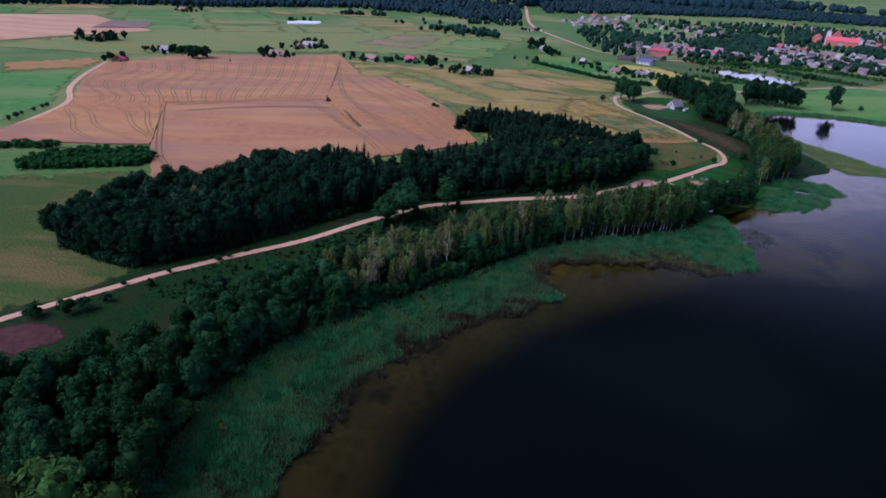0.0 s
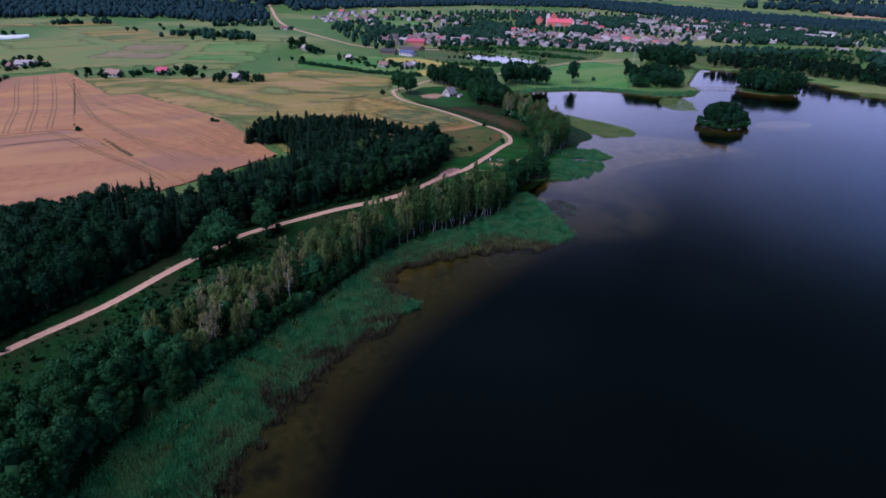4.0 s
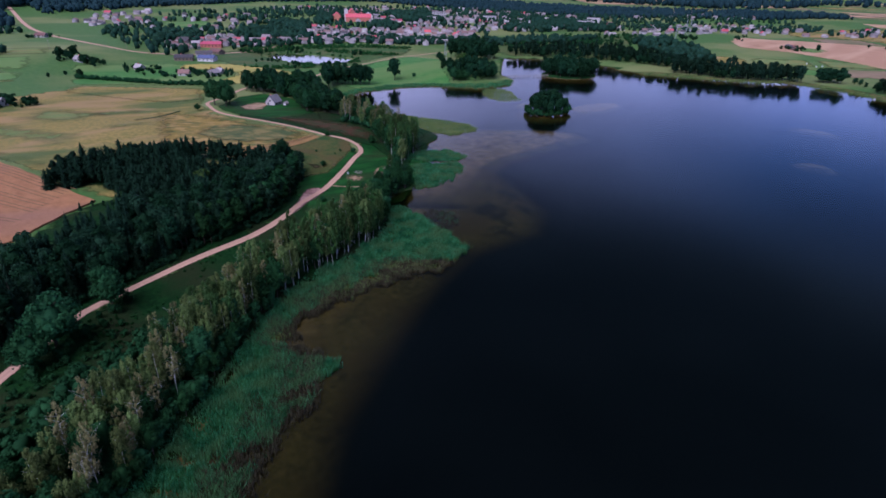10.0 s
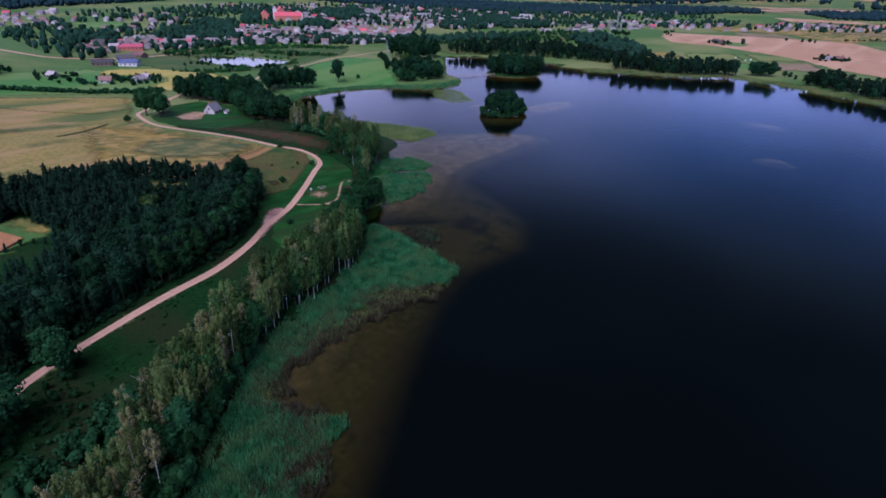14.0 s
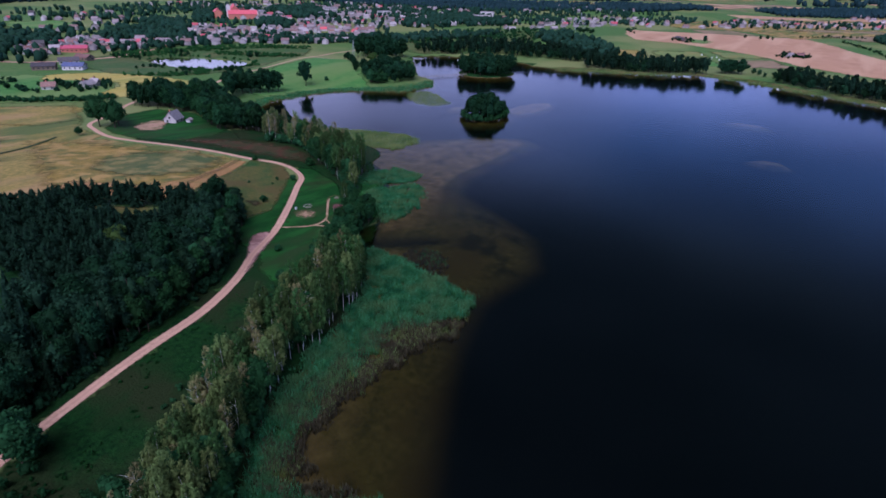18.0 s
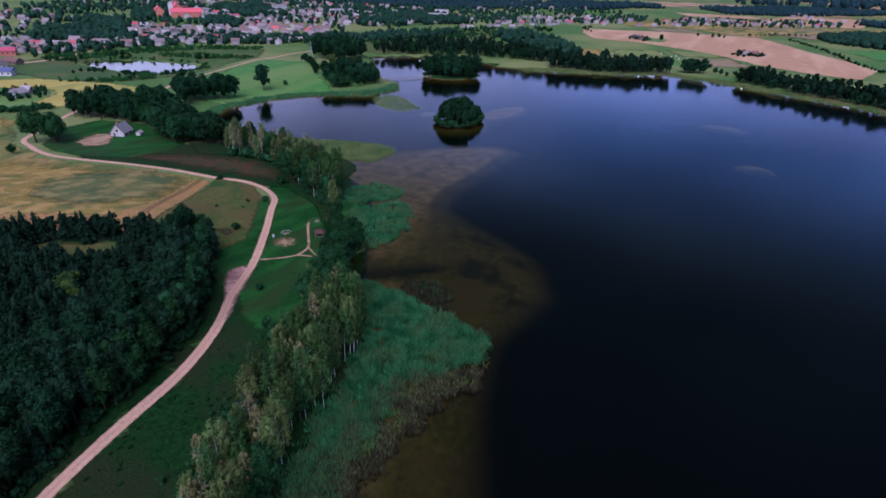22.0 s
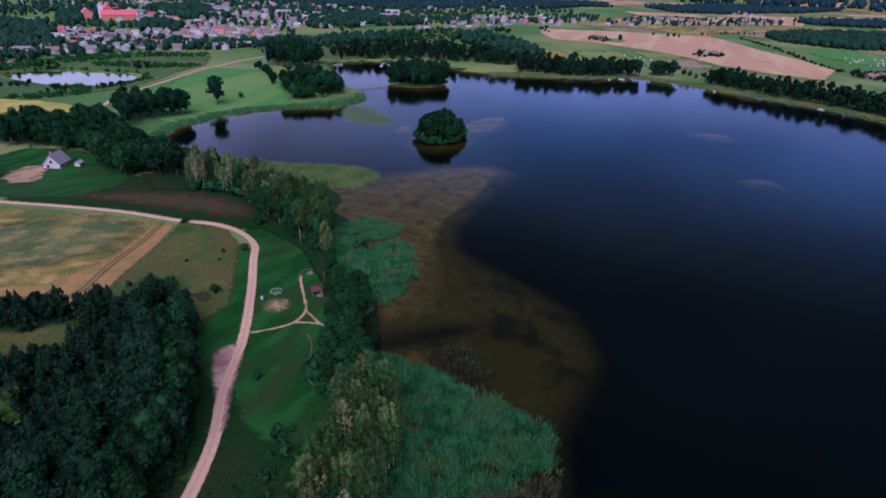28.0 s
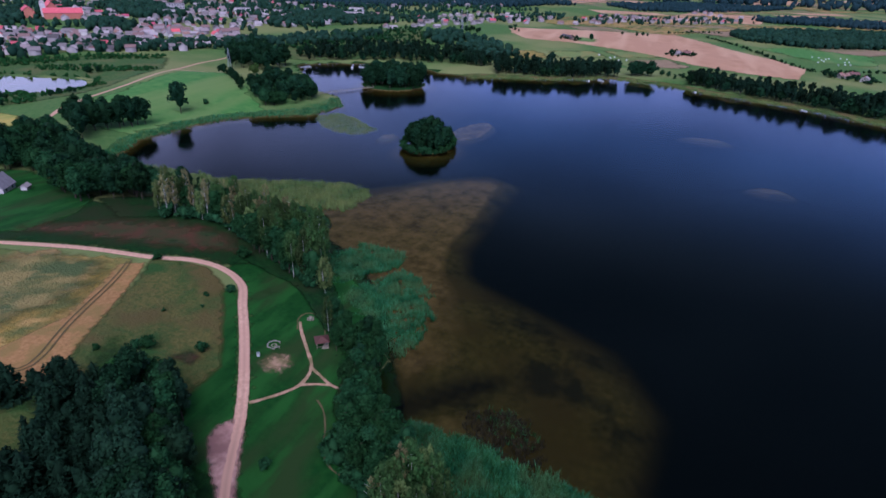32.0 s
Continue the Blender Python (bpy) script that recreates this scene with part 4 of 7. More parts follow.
for off in (-0.55, 0.55):
    ribbon("tramline", [(148.5 - off * 0.45, 319.2 + off), (142 - off * 0.45, 315.6 + off), (127 - off * 0.45, 308.2 + off), (113 - off * 0.45, 301 + off), (102.5 - off * 0.5, 295.4 + off), (97.5 + off * 0.2, 294.6 + off * 0.9), (93.6 + off * 0.8, 298.5 + off * 0.4), (88 + off, 308 + off * 0.4), (80 + off, 322 + off * 0.4)], 0.42, M["weeds"], "dark wheel track along the straw edge", lift=0.42, category="tramline", step_m=2)
drape("green_crop", [(121, 362), (144, 347), (150, 325), (141, 318), (122, 311), (106, 311), (96, 322), (90, 342), (104, 358)], M["crop_green"], "greyish-green unripe middle of the crop field", cell=4, lift=0.24, margin=9)
drape("dry_meadow", [(153.5, 316), (149, 314), (128, 303), (99, 289), (92, 274), (104, 262), (120, 263), (136, 275), (151, 286.5), (157, 297), (156, 306)], M["dry"], "dry olive grass between crop and road", cell=2.5, lift=0.2, margin=1.5)
drape("meadow_patch", [(96, 285), (110, 290), (122, 296), (118, 287), (113, 279), (117, 270), (113, 262), (106, 263), (102, 274)], M["lawn"], "green grass along the wood's edge", cell=2.5, lift=0.27, margin=9, category="meadow")
drape("meadow_patch", [(115, 276), (121, 273.5), (121.5, 268), (116, 268.5)], M["heath"], "reddish-brown weedy spot in the meadow", cell=1.5, lift=0.32, margin=2, category="meadow")
drape("lawn", MAIN_ROAD[13:19] + [(164, 296), (169, 288), (166, 274), (160, 262), (152, 251), (138, 240), (122, 230), (110, 218), (103, 210), (95, 209), (88, 215), (84, 224), (86, 232), (92, 239)], M["lawn"], "bright green mown picnic lawn by the road", cell=2.5, lift=0.12, margin=2)
drape("verge", MAIN_ROAD[13:18] + [(146, 289), (134, 279), (118, 271), (104, 266), (97, 256), (92, 248)], M["lawn"], "bright green grass verge along the road", cell=2.5, lift=0.12)
drape("rough_grass", MAIN_ROAD[1:15] + [(100, 226), (70, 205), (40, 188), (0, 157), (-30, 134), (-52, 112), (-84, 88)], M["rough"], "rough green and brown grass between road and trees", cell=4, lift=0.07, margin=0.5)
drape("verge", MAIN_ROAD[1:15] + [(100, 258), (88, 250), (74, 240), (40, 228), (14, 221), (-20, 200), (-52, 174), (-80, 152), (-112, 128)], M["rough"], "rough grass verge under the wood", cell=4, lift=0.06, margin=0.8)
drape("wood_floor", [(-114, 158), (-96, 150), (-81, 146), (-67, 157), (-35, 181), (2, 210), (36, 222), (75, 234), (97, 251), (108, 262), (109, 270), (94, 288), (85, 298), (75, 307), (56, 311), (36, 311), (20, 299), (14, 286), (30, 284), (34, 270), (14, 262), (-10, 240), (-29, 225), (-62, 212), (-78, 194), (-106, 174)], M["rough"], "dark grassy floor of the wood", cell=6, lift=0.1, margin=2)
drape("shore_grass", [(98, 236), (106, 222), (124, 232), (140, 242), (154, 254), (168, 272), (180, 288), (196, 300), (204, 290), (190, 262), (160, 240), (130, 222), (100, 200), (60, 186), (10, 150), (-40, 100), (-60, 60), (-90, 60), (-84, 90), (-30, 136), (40, 190), (84, 216)], M["rough"], "rough dark grass below the shore trees", cell=3, lift=0.085, margin=1.5)
ribbon("shore_grass", [(-47, 62), (-49, 88), (-46, 100), (-41, 114), (-28, 128), (-8, 144), (13, 162), (40, 182), (63, 192.5), (81, 197.5), (96, 202.5), (106, 211), (115, 222), (122, 231.5), (133, 235), (143.5, 239), (149, 249), (160, 262), (173, 275.5), (191, 284.5), (211, 292), (217.5, 306), (218, 330), (217, 360), (215.5, 385), (218.5, 409)], 9.0, M["rough"], "rough green grass at the water's edge", lift=0.16, category="grass")
drape("shore_grass", [(156, 262), (162, 274), (165, 288), (168, 298), (176, 304), (188, 306), (186, 280), (174, 264), (158, 250), (148, 246)], M["rough"], "rough green grass between lawn and grove", cell=3, lift=0.17, margin=2)
drape("shore_grass", [(137, 237), (146, 234), (157, 238), (168, 247), (176, 258), (182, 269), (174, 268), (164, 260), (152, 253), (140, 244)], M["lawn"], "bright green grass between trees and reeds", cell=2, lift=0.3, margin=2.5)
drape("bare_patch", [(-104, 113), (-94, 119), (-83, 117), (-79, 112), (-86, 104), (-100, 102)], M["soil"], "reddish patch of bare soil", ragged=0.5, cell=4, lift=0.14)
drape("heath", [(146, 366), (152, 371), (163, 363), (173, 350), (181, 330), (183, 306), (172, 292), (161, 304), (154, 333)], M["heath"], "reddish-brown patch of dry sorrel", cell=2.5, lift=0.24, margin=10)
drape("shore_grass", [(170, 348), (184, 374), (202, 358), (200, 336), (188, 328), (177, 336)], M["rough"], "rough dark grass beside the house copse", cell=3, lift=0.26, margin=3)
drape("house_yard", [(137, 382), (134, 400), (138, 416), (150, 428), (166, 444), (186, 446), (200, 424), (194, 398), (188, 374), (170, 362), (150, 362)], M["lawn"], "bright green grass yard round a house", cell=3, lift=0.2)
drape("yard_soil", [(148, 398), (150, 410), (160, 420), (170, 421), (174, 412), (166, 402), (156, 393)], M["trodden"], "pale trodden soil beside the house", ragged=0.6, cell=4, lift=0.3)
drape("parking_area", [(110, 251.5), (105, 253.6), (101, 252.8), (95.8, 248), (90.8, 242.4), (86, 237.4), (80, 231.6), (84, 232), (95, 240), (107, 247.5)], M["parking"], "pinkish gravel lay-by at the wood's edge", cell=1.5, lift=0.16, margin=1.5, category="lay-by")
drape("rough_grass", MAIN_ROAD[18:24] + [(150, 384), (182, 376), (186, 344), (188, 318), (180, 294), (168, 287)], M["rough"], "rough dark grass between road and grove", cell=4, lift=0.13, margin=4)
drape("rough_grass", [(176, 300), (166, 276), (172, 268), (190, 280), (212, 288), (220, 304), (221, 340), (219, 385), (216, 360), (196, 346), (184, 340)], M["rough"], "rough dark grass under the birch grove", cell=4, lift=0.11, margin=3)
drape("bare_patch", [(134, 253.5), (131.5, 258.4), (126.5, 259.5), (123.4, 256), (125, 251.6), (130, 250.4)], M["trodden"], "pale trodden patch in the lawn", cell=1.0, lift=0.2, margin=4.0)
drape("lake_meadow", [(268, 440), (262, 470), (268, 488), (300, 508), (360, 525), (420, 543), (424, 515), (428, 490), (400, 465), (372, 440), (352, 415), (340, 420), (322, 434), (298, 440)], M["pasture"], "bright green meadow by the bay", ragged=0.8, cell=8, lift=0.15)
drape("pond_meadow", [(226, 545), (290, 528), (330, 530), (420, 556), (475, 600), (440, 650), (400, 690), (290, 690), (222, 650)], M["wetgrass"], "rough green meadow round the pond", cell=8, lift=0.14, margin=10)
drape("yellow_field", [(178, 578), (190, 594), (205, 592), (226, 579), (243, 554), (255, 528), (260, 506), (240, 489), (206, 482), (186, 484), (176, 494), (184, 506), (206, 522), (210, 534), (204, 548), (194, 560)], M["yellowhay"], "wide yellow hay field near the pond", cell=5, lift=0.3, margin=3)
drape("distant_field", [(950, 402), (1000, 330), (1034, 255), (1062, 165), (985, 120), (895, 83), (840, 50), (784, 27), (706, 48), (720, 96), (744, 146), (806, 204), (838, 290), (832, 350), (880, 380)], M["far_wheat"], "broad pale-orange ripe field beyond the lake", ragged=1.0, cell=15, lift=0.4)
drape("distant_yard", [(850, 285), (905, 300), (900, 262), (860, 258)], M["pasture"], "green yard round a far barn", ragged=1.0, cell=15, lift=0.8)
drape("distant_field", [(1180, 420), (1290, 330), (1250, 230), (1120, 280), (1080, 360)], M["hay"], "distant yellow field near the village edge", ragged=1.5, cell=25, lift=0.5)
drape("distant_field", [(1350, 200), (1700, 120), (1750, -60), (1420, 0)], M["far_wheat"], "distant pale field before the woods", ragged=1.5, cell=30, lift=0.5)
drape("distant_field", [(860, 10), (960, 60), (1010, 0), (960, -80), (840, -60)], M["pasture"], "distant green pasture with bales", ragged=1.5, cell=20, lift=0.5)
drape("distant_field", [(1090, 290), (1200, 385), (1330, 330), (1400, 235), (1330, 150), (1150, 190)], M["hay"], "distant tan field beyond the orange one", cell=25, lift=0.45, margin=10)
drape("distant_field", [(945, -70), (1000, -15), (1090, -50), (1040, -150)], M["fallow"], "distant brown field by a dark wood", cell=20, lift=0.45, margin=10)
drape("distant_field", [(1040, 170), (1110, 260), (1300, 140), (1400, 20), (1330, -20), (1180, 90)], M["hay"], "distant pale olive field with hedges", cell=25, lift=0.42, margin=10)
ribbon("far_bank", [(556, 345), (572, 318), (583, 284), (607, 243), (628, 216), (622, 198), (619, 178), (613, 160), (594, 133), (579, 93), (560, 55), (530, 18), (494, -24)], 17.0, M["olive"], "olive grassy bank of the far shore", lift=0.2, category="bank", step_m=6)
for outline in ([(540, 507), (566, 480), (596, 430), (606, 340), (632, 330), (656, 380), (645, 445), (700, 440), (800, 480), (842, 500), (760, 570), (660, 570), (600, 620), (560, 645), (480, 705), (390, 735), (300, 722), (296, 690), (390, 700), (470, 655), (530, 606)], [(640, 340), (700, 420), (760, 470), (820, 450), (760, 380), (700, 330)], [(700, 640), (800, 600), (880, 560), (930, 600), (820, 680), (730, 700)]):
    drape("wood_floor", outline, M["wetgrass"], "dark grassy floor below distant trees", cell=10, lift=0.35, margin=8)
# patchwork of far fields
rp = np.random.RandomState(71)
PATCH = ("pasture", "hay", "greenhay", "fallow", "hay", "greenhay")
WORDS = {"greenhay": "olive-green meadow strip among far fields", "pasture": "green pasture strip among far fields", "hay": "yellowish hay strip among far fields", "fallow": "brownish fallow strip among far fields", "far_wheat": "pale ripe strip among far fields"}
for ox, oy, ux, uy, nu, nv, du, dv in ((-560, 560, 0.93, 0.36, 7, 4, 95, 75), (-60, 570, 0.93, -0.36, 2, 4, 80, 55), (660, 300, 0.5, -0.86, 5, 2, 70, 60), (1060, 280, 0.6, -0.8, 5, 4, 110, 90), (560, 540, 0.8, -0.6, 4, 1, 60, 50), (-420, 250, 0.9, 0.2, 2, 4, 90, 60)):
    for iu in range(nu):
        for iv in range(nv):
            if rp.uniform() < 0.3:
                continue
            c = np.array([ox + ux * du * iu - uy * dv * iv, oy + uy * du * iu + ux * dv * iv])
            e1, e2 = np.array([ux, uy]) * du * rp.uniform(0.4, 0.5), np.array([-uy, ux]) * dv * rp.uniform(0.38, 0.5)
            q = [c - e1 - e2, c + e1 - e2 * rp.uniform(0.7, 1.1), c + e1 * rp.uniform(0.8, 1.1) + e2, c - e1 + e2]
            kind = PATCH[int(rp.randint(6))]
            drape("field_strip", [tuple(p) for p in q], M[kind], WORDS[kind], cell=14, lift=0.32 + 0.006 * iu, margin=8)
for ox, oy, ux, uy, nu, nv, du, dv in ((1150, 60, 0.55, -0.83, 7, 9, 190, 120), (1500, 700, 0.8, -0.6, 9, 6, 260, 160), (-900, 1500, 0.95, 0.1, 9, 5, 240, 170), (2300, -300, 0.5, -0.86, 6, 8, 260, 180)):
    for iu in range(nu):
        for iv in range(nv):
            if rp.uniform() < 0.35:
                continue
            c = np.array([ox + ux * du * iu - uy * dv * iv, oy + uy * du * iu + ux * dv * iv]) + rp.normal(0, 12, 2)
            e1, e2 = np.array([ux, uy]) * du * rp.uniform(0.38, 0.5), np.array([-uy, ux]) * dv * rp.uniform(0.3, 0.5)
            q = [c - e1 - e2, c + e1 - e2 * rp.uniform(0.6, 1.1), c + e1 * rp.uniform(0.8, 1.1) + e2, c - e1 + e2 * rp.uniform(0.7, 1.1)]
            kind = ("greenhay", "hay", "far_wheat", "fallow", "far_wheat", "hay")[int(rp.randint(6))]
            drape("field_strip", [tuple(p) for p in q], M[kind], WORDS[kind], cell=70, lift=0.5 + 0.01 * iv, margin=10)


# ---- trees ----
def tufts(centres, normals, sizes, rng, tall=1.0, tilt=0.45, along=None):
    """Small leaf sprays, three-cornered, facing roughly along their normals; along: the way that they point."""
    n = len(centres)
    nr = normals + rng.normal(0, tilt, (n, 3))
    nr /= np.linalg.norm(nr, axis=1)[:, None] + 1e-9
    ref = rng.normal(0, 1, (n, 3))
    if along is not None:
        ref = along + rng.normal(0, 0.3, (n, 3))
    elif tall > 1:
        ref = np.tile([0, 0, -1.0], (n, 1)) + rng.normal(0, 0.25, (n, 3))
    u = ref - nr * (ref * nr).sum(1)[:, None]
    u /= np.linalg.norm(u, axis=1)[:, None] + 1e-9
    v = np.cross(nr, u)
    s = sizes[:, None]
    corners = [centres + u * s * tall * rng.uniform(0.9, 1.4, (n, 1)), centres - u * s * tall * 0.55 + v * s * rng.uniform(0.6, 1.0, (n, 1)), centres - u * s * tall * 0.55 - v * s * rng.uniform(0.6, 1.0, (n, 1))]
    return np.stack(corners, 1).reshape(-1, 3), np.arange(3 * n).reshape(n, 3)


def lump(centre, radii, rng, rough=0.16, rings=2, segs=5):
    """A small uneven closed body that fills the inside of a crown."""
    V, F = [(0, 0, radii[2])], []
    for i in range(1, rings + 1):
        th = math.pi * i / (rings + 1)
        for j in range(segs):
            ph = 2 * math.pi * (j + 0.5 * (i % 2)) / segs
            k = 1 + rng.normal(0, rough)
            V.append((math.sin(th) * math.cos(ph) * radii[0] * k, math.sin(th) * math.sin(ph) * radii[1] * k, math.cos(th) * radii[2] * k))
    V.append((0, 0, -radii[2]))
    for j in range(segs):
        k = (j + 1) % segs
        F.append((0, 1 + j, 1 + k))
        for i in range(rings - 1):
            a, b = 1 + i * segs + j, 1 + i * segs + k
            F += [(a, a + segs, b + segs), (a, b + segs, b)]
        a, b = 1 + (rings - 1) * segs + j, 1 + (rings - 1) * segs + k
        F.append((a, len(V) - 1, b))
    return np.array(V) + np.array(centre), np.array(F)


def gather(pieces):
    V, F, n = [], [], 0
    for v, f in pieces:
        V.append(v)
        F.append(f + n)
        n += len(v)
    return np.vstack(V), np.vstack(F)


def sphere_dirs(n, rng, low=-0.6):
    z = rng.uniform(low, 1, n)
    a = rng.uniform(0, 2 * math.pi, n)
    r = np.sqrt(1 - z * z)
    return np.column_stack([r * np.cos(a), r * np.sin(a), z])


def broad_crown(rng, h, r, lobes=14, per=70, leaf=0.4, low=0.12):
    """Rounded crown of many lobes, uneven in outline."""
    out, base = [], h * low
    mid, half = (h + base) / 2, (h - base) / 2
    out.append(lump((0, 0, mid), (r * 0.56, r * 0.56, half * 0.72), rng, rings=3))
    for k in range(lobes):
        d = sphere_dirs(1, rng, -0.7)[0]
        c = np.array([d[0] * r * 0.64, d[1] * r * 0.64, mid + d[2] * half * 0.7])
        lr = r * rng.uniform(0.26, 0.46)
        out.append(lump(c, (lr * 0.5,) * 3, rng))
        nd = sphere_dirs(per, rng, -0.5)
        out.append(tufts(c + nd * lr * rng.uniform(0.72, 1.16, (per, 1)), nd, rng.uniform(0.7, 1.25, per) * leaf, rng))
    return gather(out)


def birch_crown(rng, h, r, lobes=26, per=50, leaf=0.17, low=(0.12, 0.36)):
    """Narrow, loose crown of many hanging sprays with gaps; the white trunk shows below and between."""
    out, base = [], h * rng.uniform(*low)
    for k in range(lobes):
        f = (k + 0.5) / lobes
        z = base + (h - base) * (0.04 + 0.92 * f)
        w = r * (0.28 + 0.72 * math.sin(math.pi * min(1, f * 0.74 + 0.17))) * rng.uniform(0.75, 1.12)
        a = k * 2.4 + rng.normal(0, 0.5)
        c = np.array([math.cos(a) * w * 0.55, math.sin(a) * w * 0.55, z + rng.normal(0, 0.25)])
        lr = w * rng.uniform(0.32, 0.5)
        out.append(lump(c, (lr * 0.42, lr * 0.42, lr * 0.9), rng, segs=4))
        nd = sphere_dirs(per, rng, -0.9)
        out.append(tufts(c + nd * np.array([lr, lr, lr * 1.7]) * rng.uniform(0.45, 1.15, (per, 1)), nd, rng.uniform(0.7, 1.25, per) * leaf, rng, tall=1.7))
    return gather(out)


def conifer_crown(rng, h, r, layers=12, leaf=0.4, low=0.08, taper=0.6):
    """Tapering crown of drooping branch sprays in whorls."""
    base = h * low
    core = lump((0, 0, (h + base) / 2), (1.0, 1.0, (h - base) * 0.48), rng, 0.2, rings=5, segs=5)
    girth = np.clip((h - core[0][:, 2]) / (h - base), 0.02, 1) ** taper * r * 0.62
    across = np.hypot(core[0][:, 0], core[0][:, 1]) + 1e-6
    core[0][:, 0] *= girth / np.maximum(across, 0.4)
    core[0][:, 1] *= girth / np.maximum(across, 0.4)
    out = [core]
    for k in range(layers):
        f = k / layers
        z = base + (h - base) * f
        w = r * (0.12 + 0.88 * (1 - f) ** taper) * rng.uniform(0.8, 1.15)
        m = max(5, int(15 * (1 - f) + 4))
        ang = rng.uniform(0, 6.28) + np.arange(m) * 6.283 / m + rng.normal(0, 0.25, m)
        for s in (0.55, 0.8, 1.05):
            ww = w * s * rng.uniform(0.75, 1.15, m)
            c = np.column_stack([np.cos(ang) * ww, np.sin(ang) * ww, z - ww * 0.3 + rng.normal(0, 0.16, m)])
            nd = np.column_stack([np.cos(ang) * 0.5, np.sin(ang) * 0.5, np.full(m, 0.85)])
            out.append(tufts(c, nd, rng.uniform(0.7, 1.25, m) * leaf * (1.15 - 0.5 * f), rng, tilt=0.35, tall=1.3, along=np.column_stack([np.cos(ang), np.sin(ang), np.full(m, 0.1)])))
    tip = np.array([[0, 0, h * 0.97], [0.05, 0, h * 0.95], [-0.05, 0.05, h * 0.93]])
    out.append(tufts(tip, np.array([[1.0, 0, 0.2], [0, 1.0, 0.2], [0.7, -0.7, 0.2]]), np.array([0.3, 0.35, 0.4]), rng, tilt=0.1, along=np.tile([0, 0, 1.0], (3, 1))))
    return gather(out)


def young_crown(rng, h, r, layers=9, leaf=0.42, taper=0.48):
    """Young pine: now a bushy round head, now a taper of sprays."""
    if rng.uniform() < 0.55:
        return broad_crown(rng, h * 0.92, r, lobes=10, per=38, leaf=leaf * 0.8, low=0.05)
    return conifer_crown(rng, h, r, layers=layers, leaf=leaf, taper=taper)


def trunk_mesh(name, rng, h, r, material, limbs=5, lean=0.03):
    """Tapered, slightly bent trunk with a few limbs."""
    bm = bmesh.new()
    bend = Vector((rng.normal(0, lean), rng.normal(0, lean), 0)) * h
    pts = [Vector((0, 0, -0.4)) + bend * 0, Vector((0, 0, h * 0.35)) + bend * 0.25, Vector((0, 0, h * 0.7)) + bend * 0.7, Vector((0, 0, h * 0.93)) + bend]
    rad = [r, r * 0.8, r * 0.5, r * 0.15]
    for a, b, ra, rb in zip(pts, pts[1:], rad, rad[1:]):
        bar(bm, a, b, ra, rb, 6)
    for k in range(limbs):
        f = 0.35 + 0.5 * k / max(1, limbs)
        s = Vector((0, 0, h * f)) + bend * f
        a = rng.uniform(0, 6.28)
        bar(bm, s, s + Vector((math.cos(a), math.sin(a), 0.9)) * h * rng.uniform(0.1, 0.17), r * 0.4, r * 0.1, 4)
    return bm_mesh(name, bm, material)


class Kind:
    """One kind of tree: some shapes of it, to be copied over the land."""

    def __init__(self, name, label, maker, foliage, bark, height, radius, shapes, seed, limbs=5, trunk=0.16, **keys):
        self.name, self.made, self.arrays, self.height = name, [], [], height
        rng = np.random.RandomState(seed)
        for k in range(shapes):
            h, r = height * rng.uniform(0.9, 1.1), radius * rng.uniform(0.88, 1.12)
            V, F = maker(rng, h, r, **keys)
            self.arrays.append((V, F))
            foliage_mesh = mesh_np("crown", V, F, foliage)
            foliage_mesh.polygons.foreach_set("use_smooth", np.ones(len(F), bool))
            self.made.append((foliage_mesh, trunk_mesh("trunk", rng, h * 0.95, trunk * h / 12, bark, limbs)))
        self.label = label

    def put(self, x, y, z, size, turn, shape, label="", group=""):
        crown, trunk = self.made[shape % len(self.made)]
        top = new(self.name)
        top.empty_display_size = 0.5
        top.matrix_world = Matrix.Translation((x, y, z)) @ Matrix.Rotation(turn, 4, "Z") @ Matrix.Diagonal((size, size, size * (0.94 + 0.12 * ((turn * 7) % 1)), 1))
        part("trunk", trunk, parent=top)
        part("crown", crown, parent=top)
        return tagged(top, label or self.label, "tree" if "tree" in self.name else "bush", group)


SPRUCE = Kind("spruce_tree", "narrow dark spruce in a dense wood", conifer_crown, M["conifer"], M["bark"], 12.5, 2.2, 5, 11, limbs=2, layers=12, low=0.04, leaf=0.42, taper=0.66)
PINE = Kind("pine_tree", "dark blue-green pine with a rounded crown", broad_crown, M["pine"], M["bark"], 14.0, 2.7, 5, 21, limbs=3, lobes=14, per=64, leaf=0.34)
YOUNG = Kind("young_pine", "young dark pine in a plantation", young_crown, M["conifer"], M["bark"], 8.0, 1.8, 9, 12, limbs=2, layers=9, taper=0.48, leaf=0.42)
ALDER = Kind("alder_tree", "dense dark-green broadleaf tree with rounded crown", broad_crown, M["broad"], M["bark"], 14.0, 3.2, 7, 13, lobes=18, per=64, leaf=0.34)
COPSE = Kind("broadleaf_tree", "dark-green broadleaf tree in a copse", broad_crown, M["copse"], M["bark"], 15.0, 4.2, 5, 22, lobes=15, per=36, leaf=0.66, limbs=3, low=0.06)
SHADE = Kind("broadleaf_tree", "dark-green broadleaf tree in a dense wood", broad_crown, M["copse"], M["bark"], 14.0, 3.2, 5, 13, lobes=18, per=64, leaf=0.34)
OAK = Kind("oak_tree", "large round dark-green broadleaf tree", broad_crown, M["oakleaf"], M["bark"], 12.5, 4.8, 3, 14, lobes=24, per=80, leaf=0.36, trunk=0.3, low=0.08)
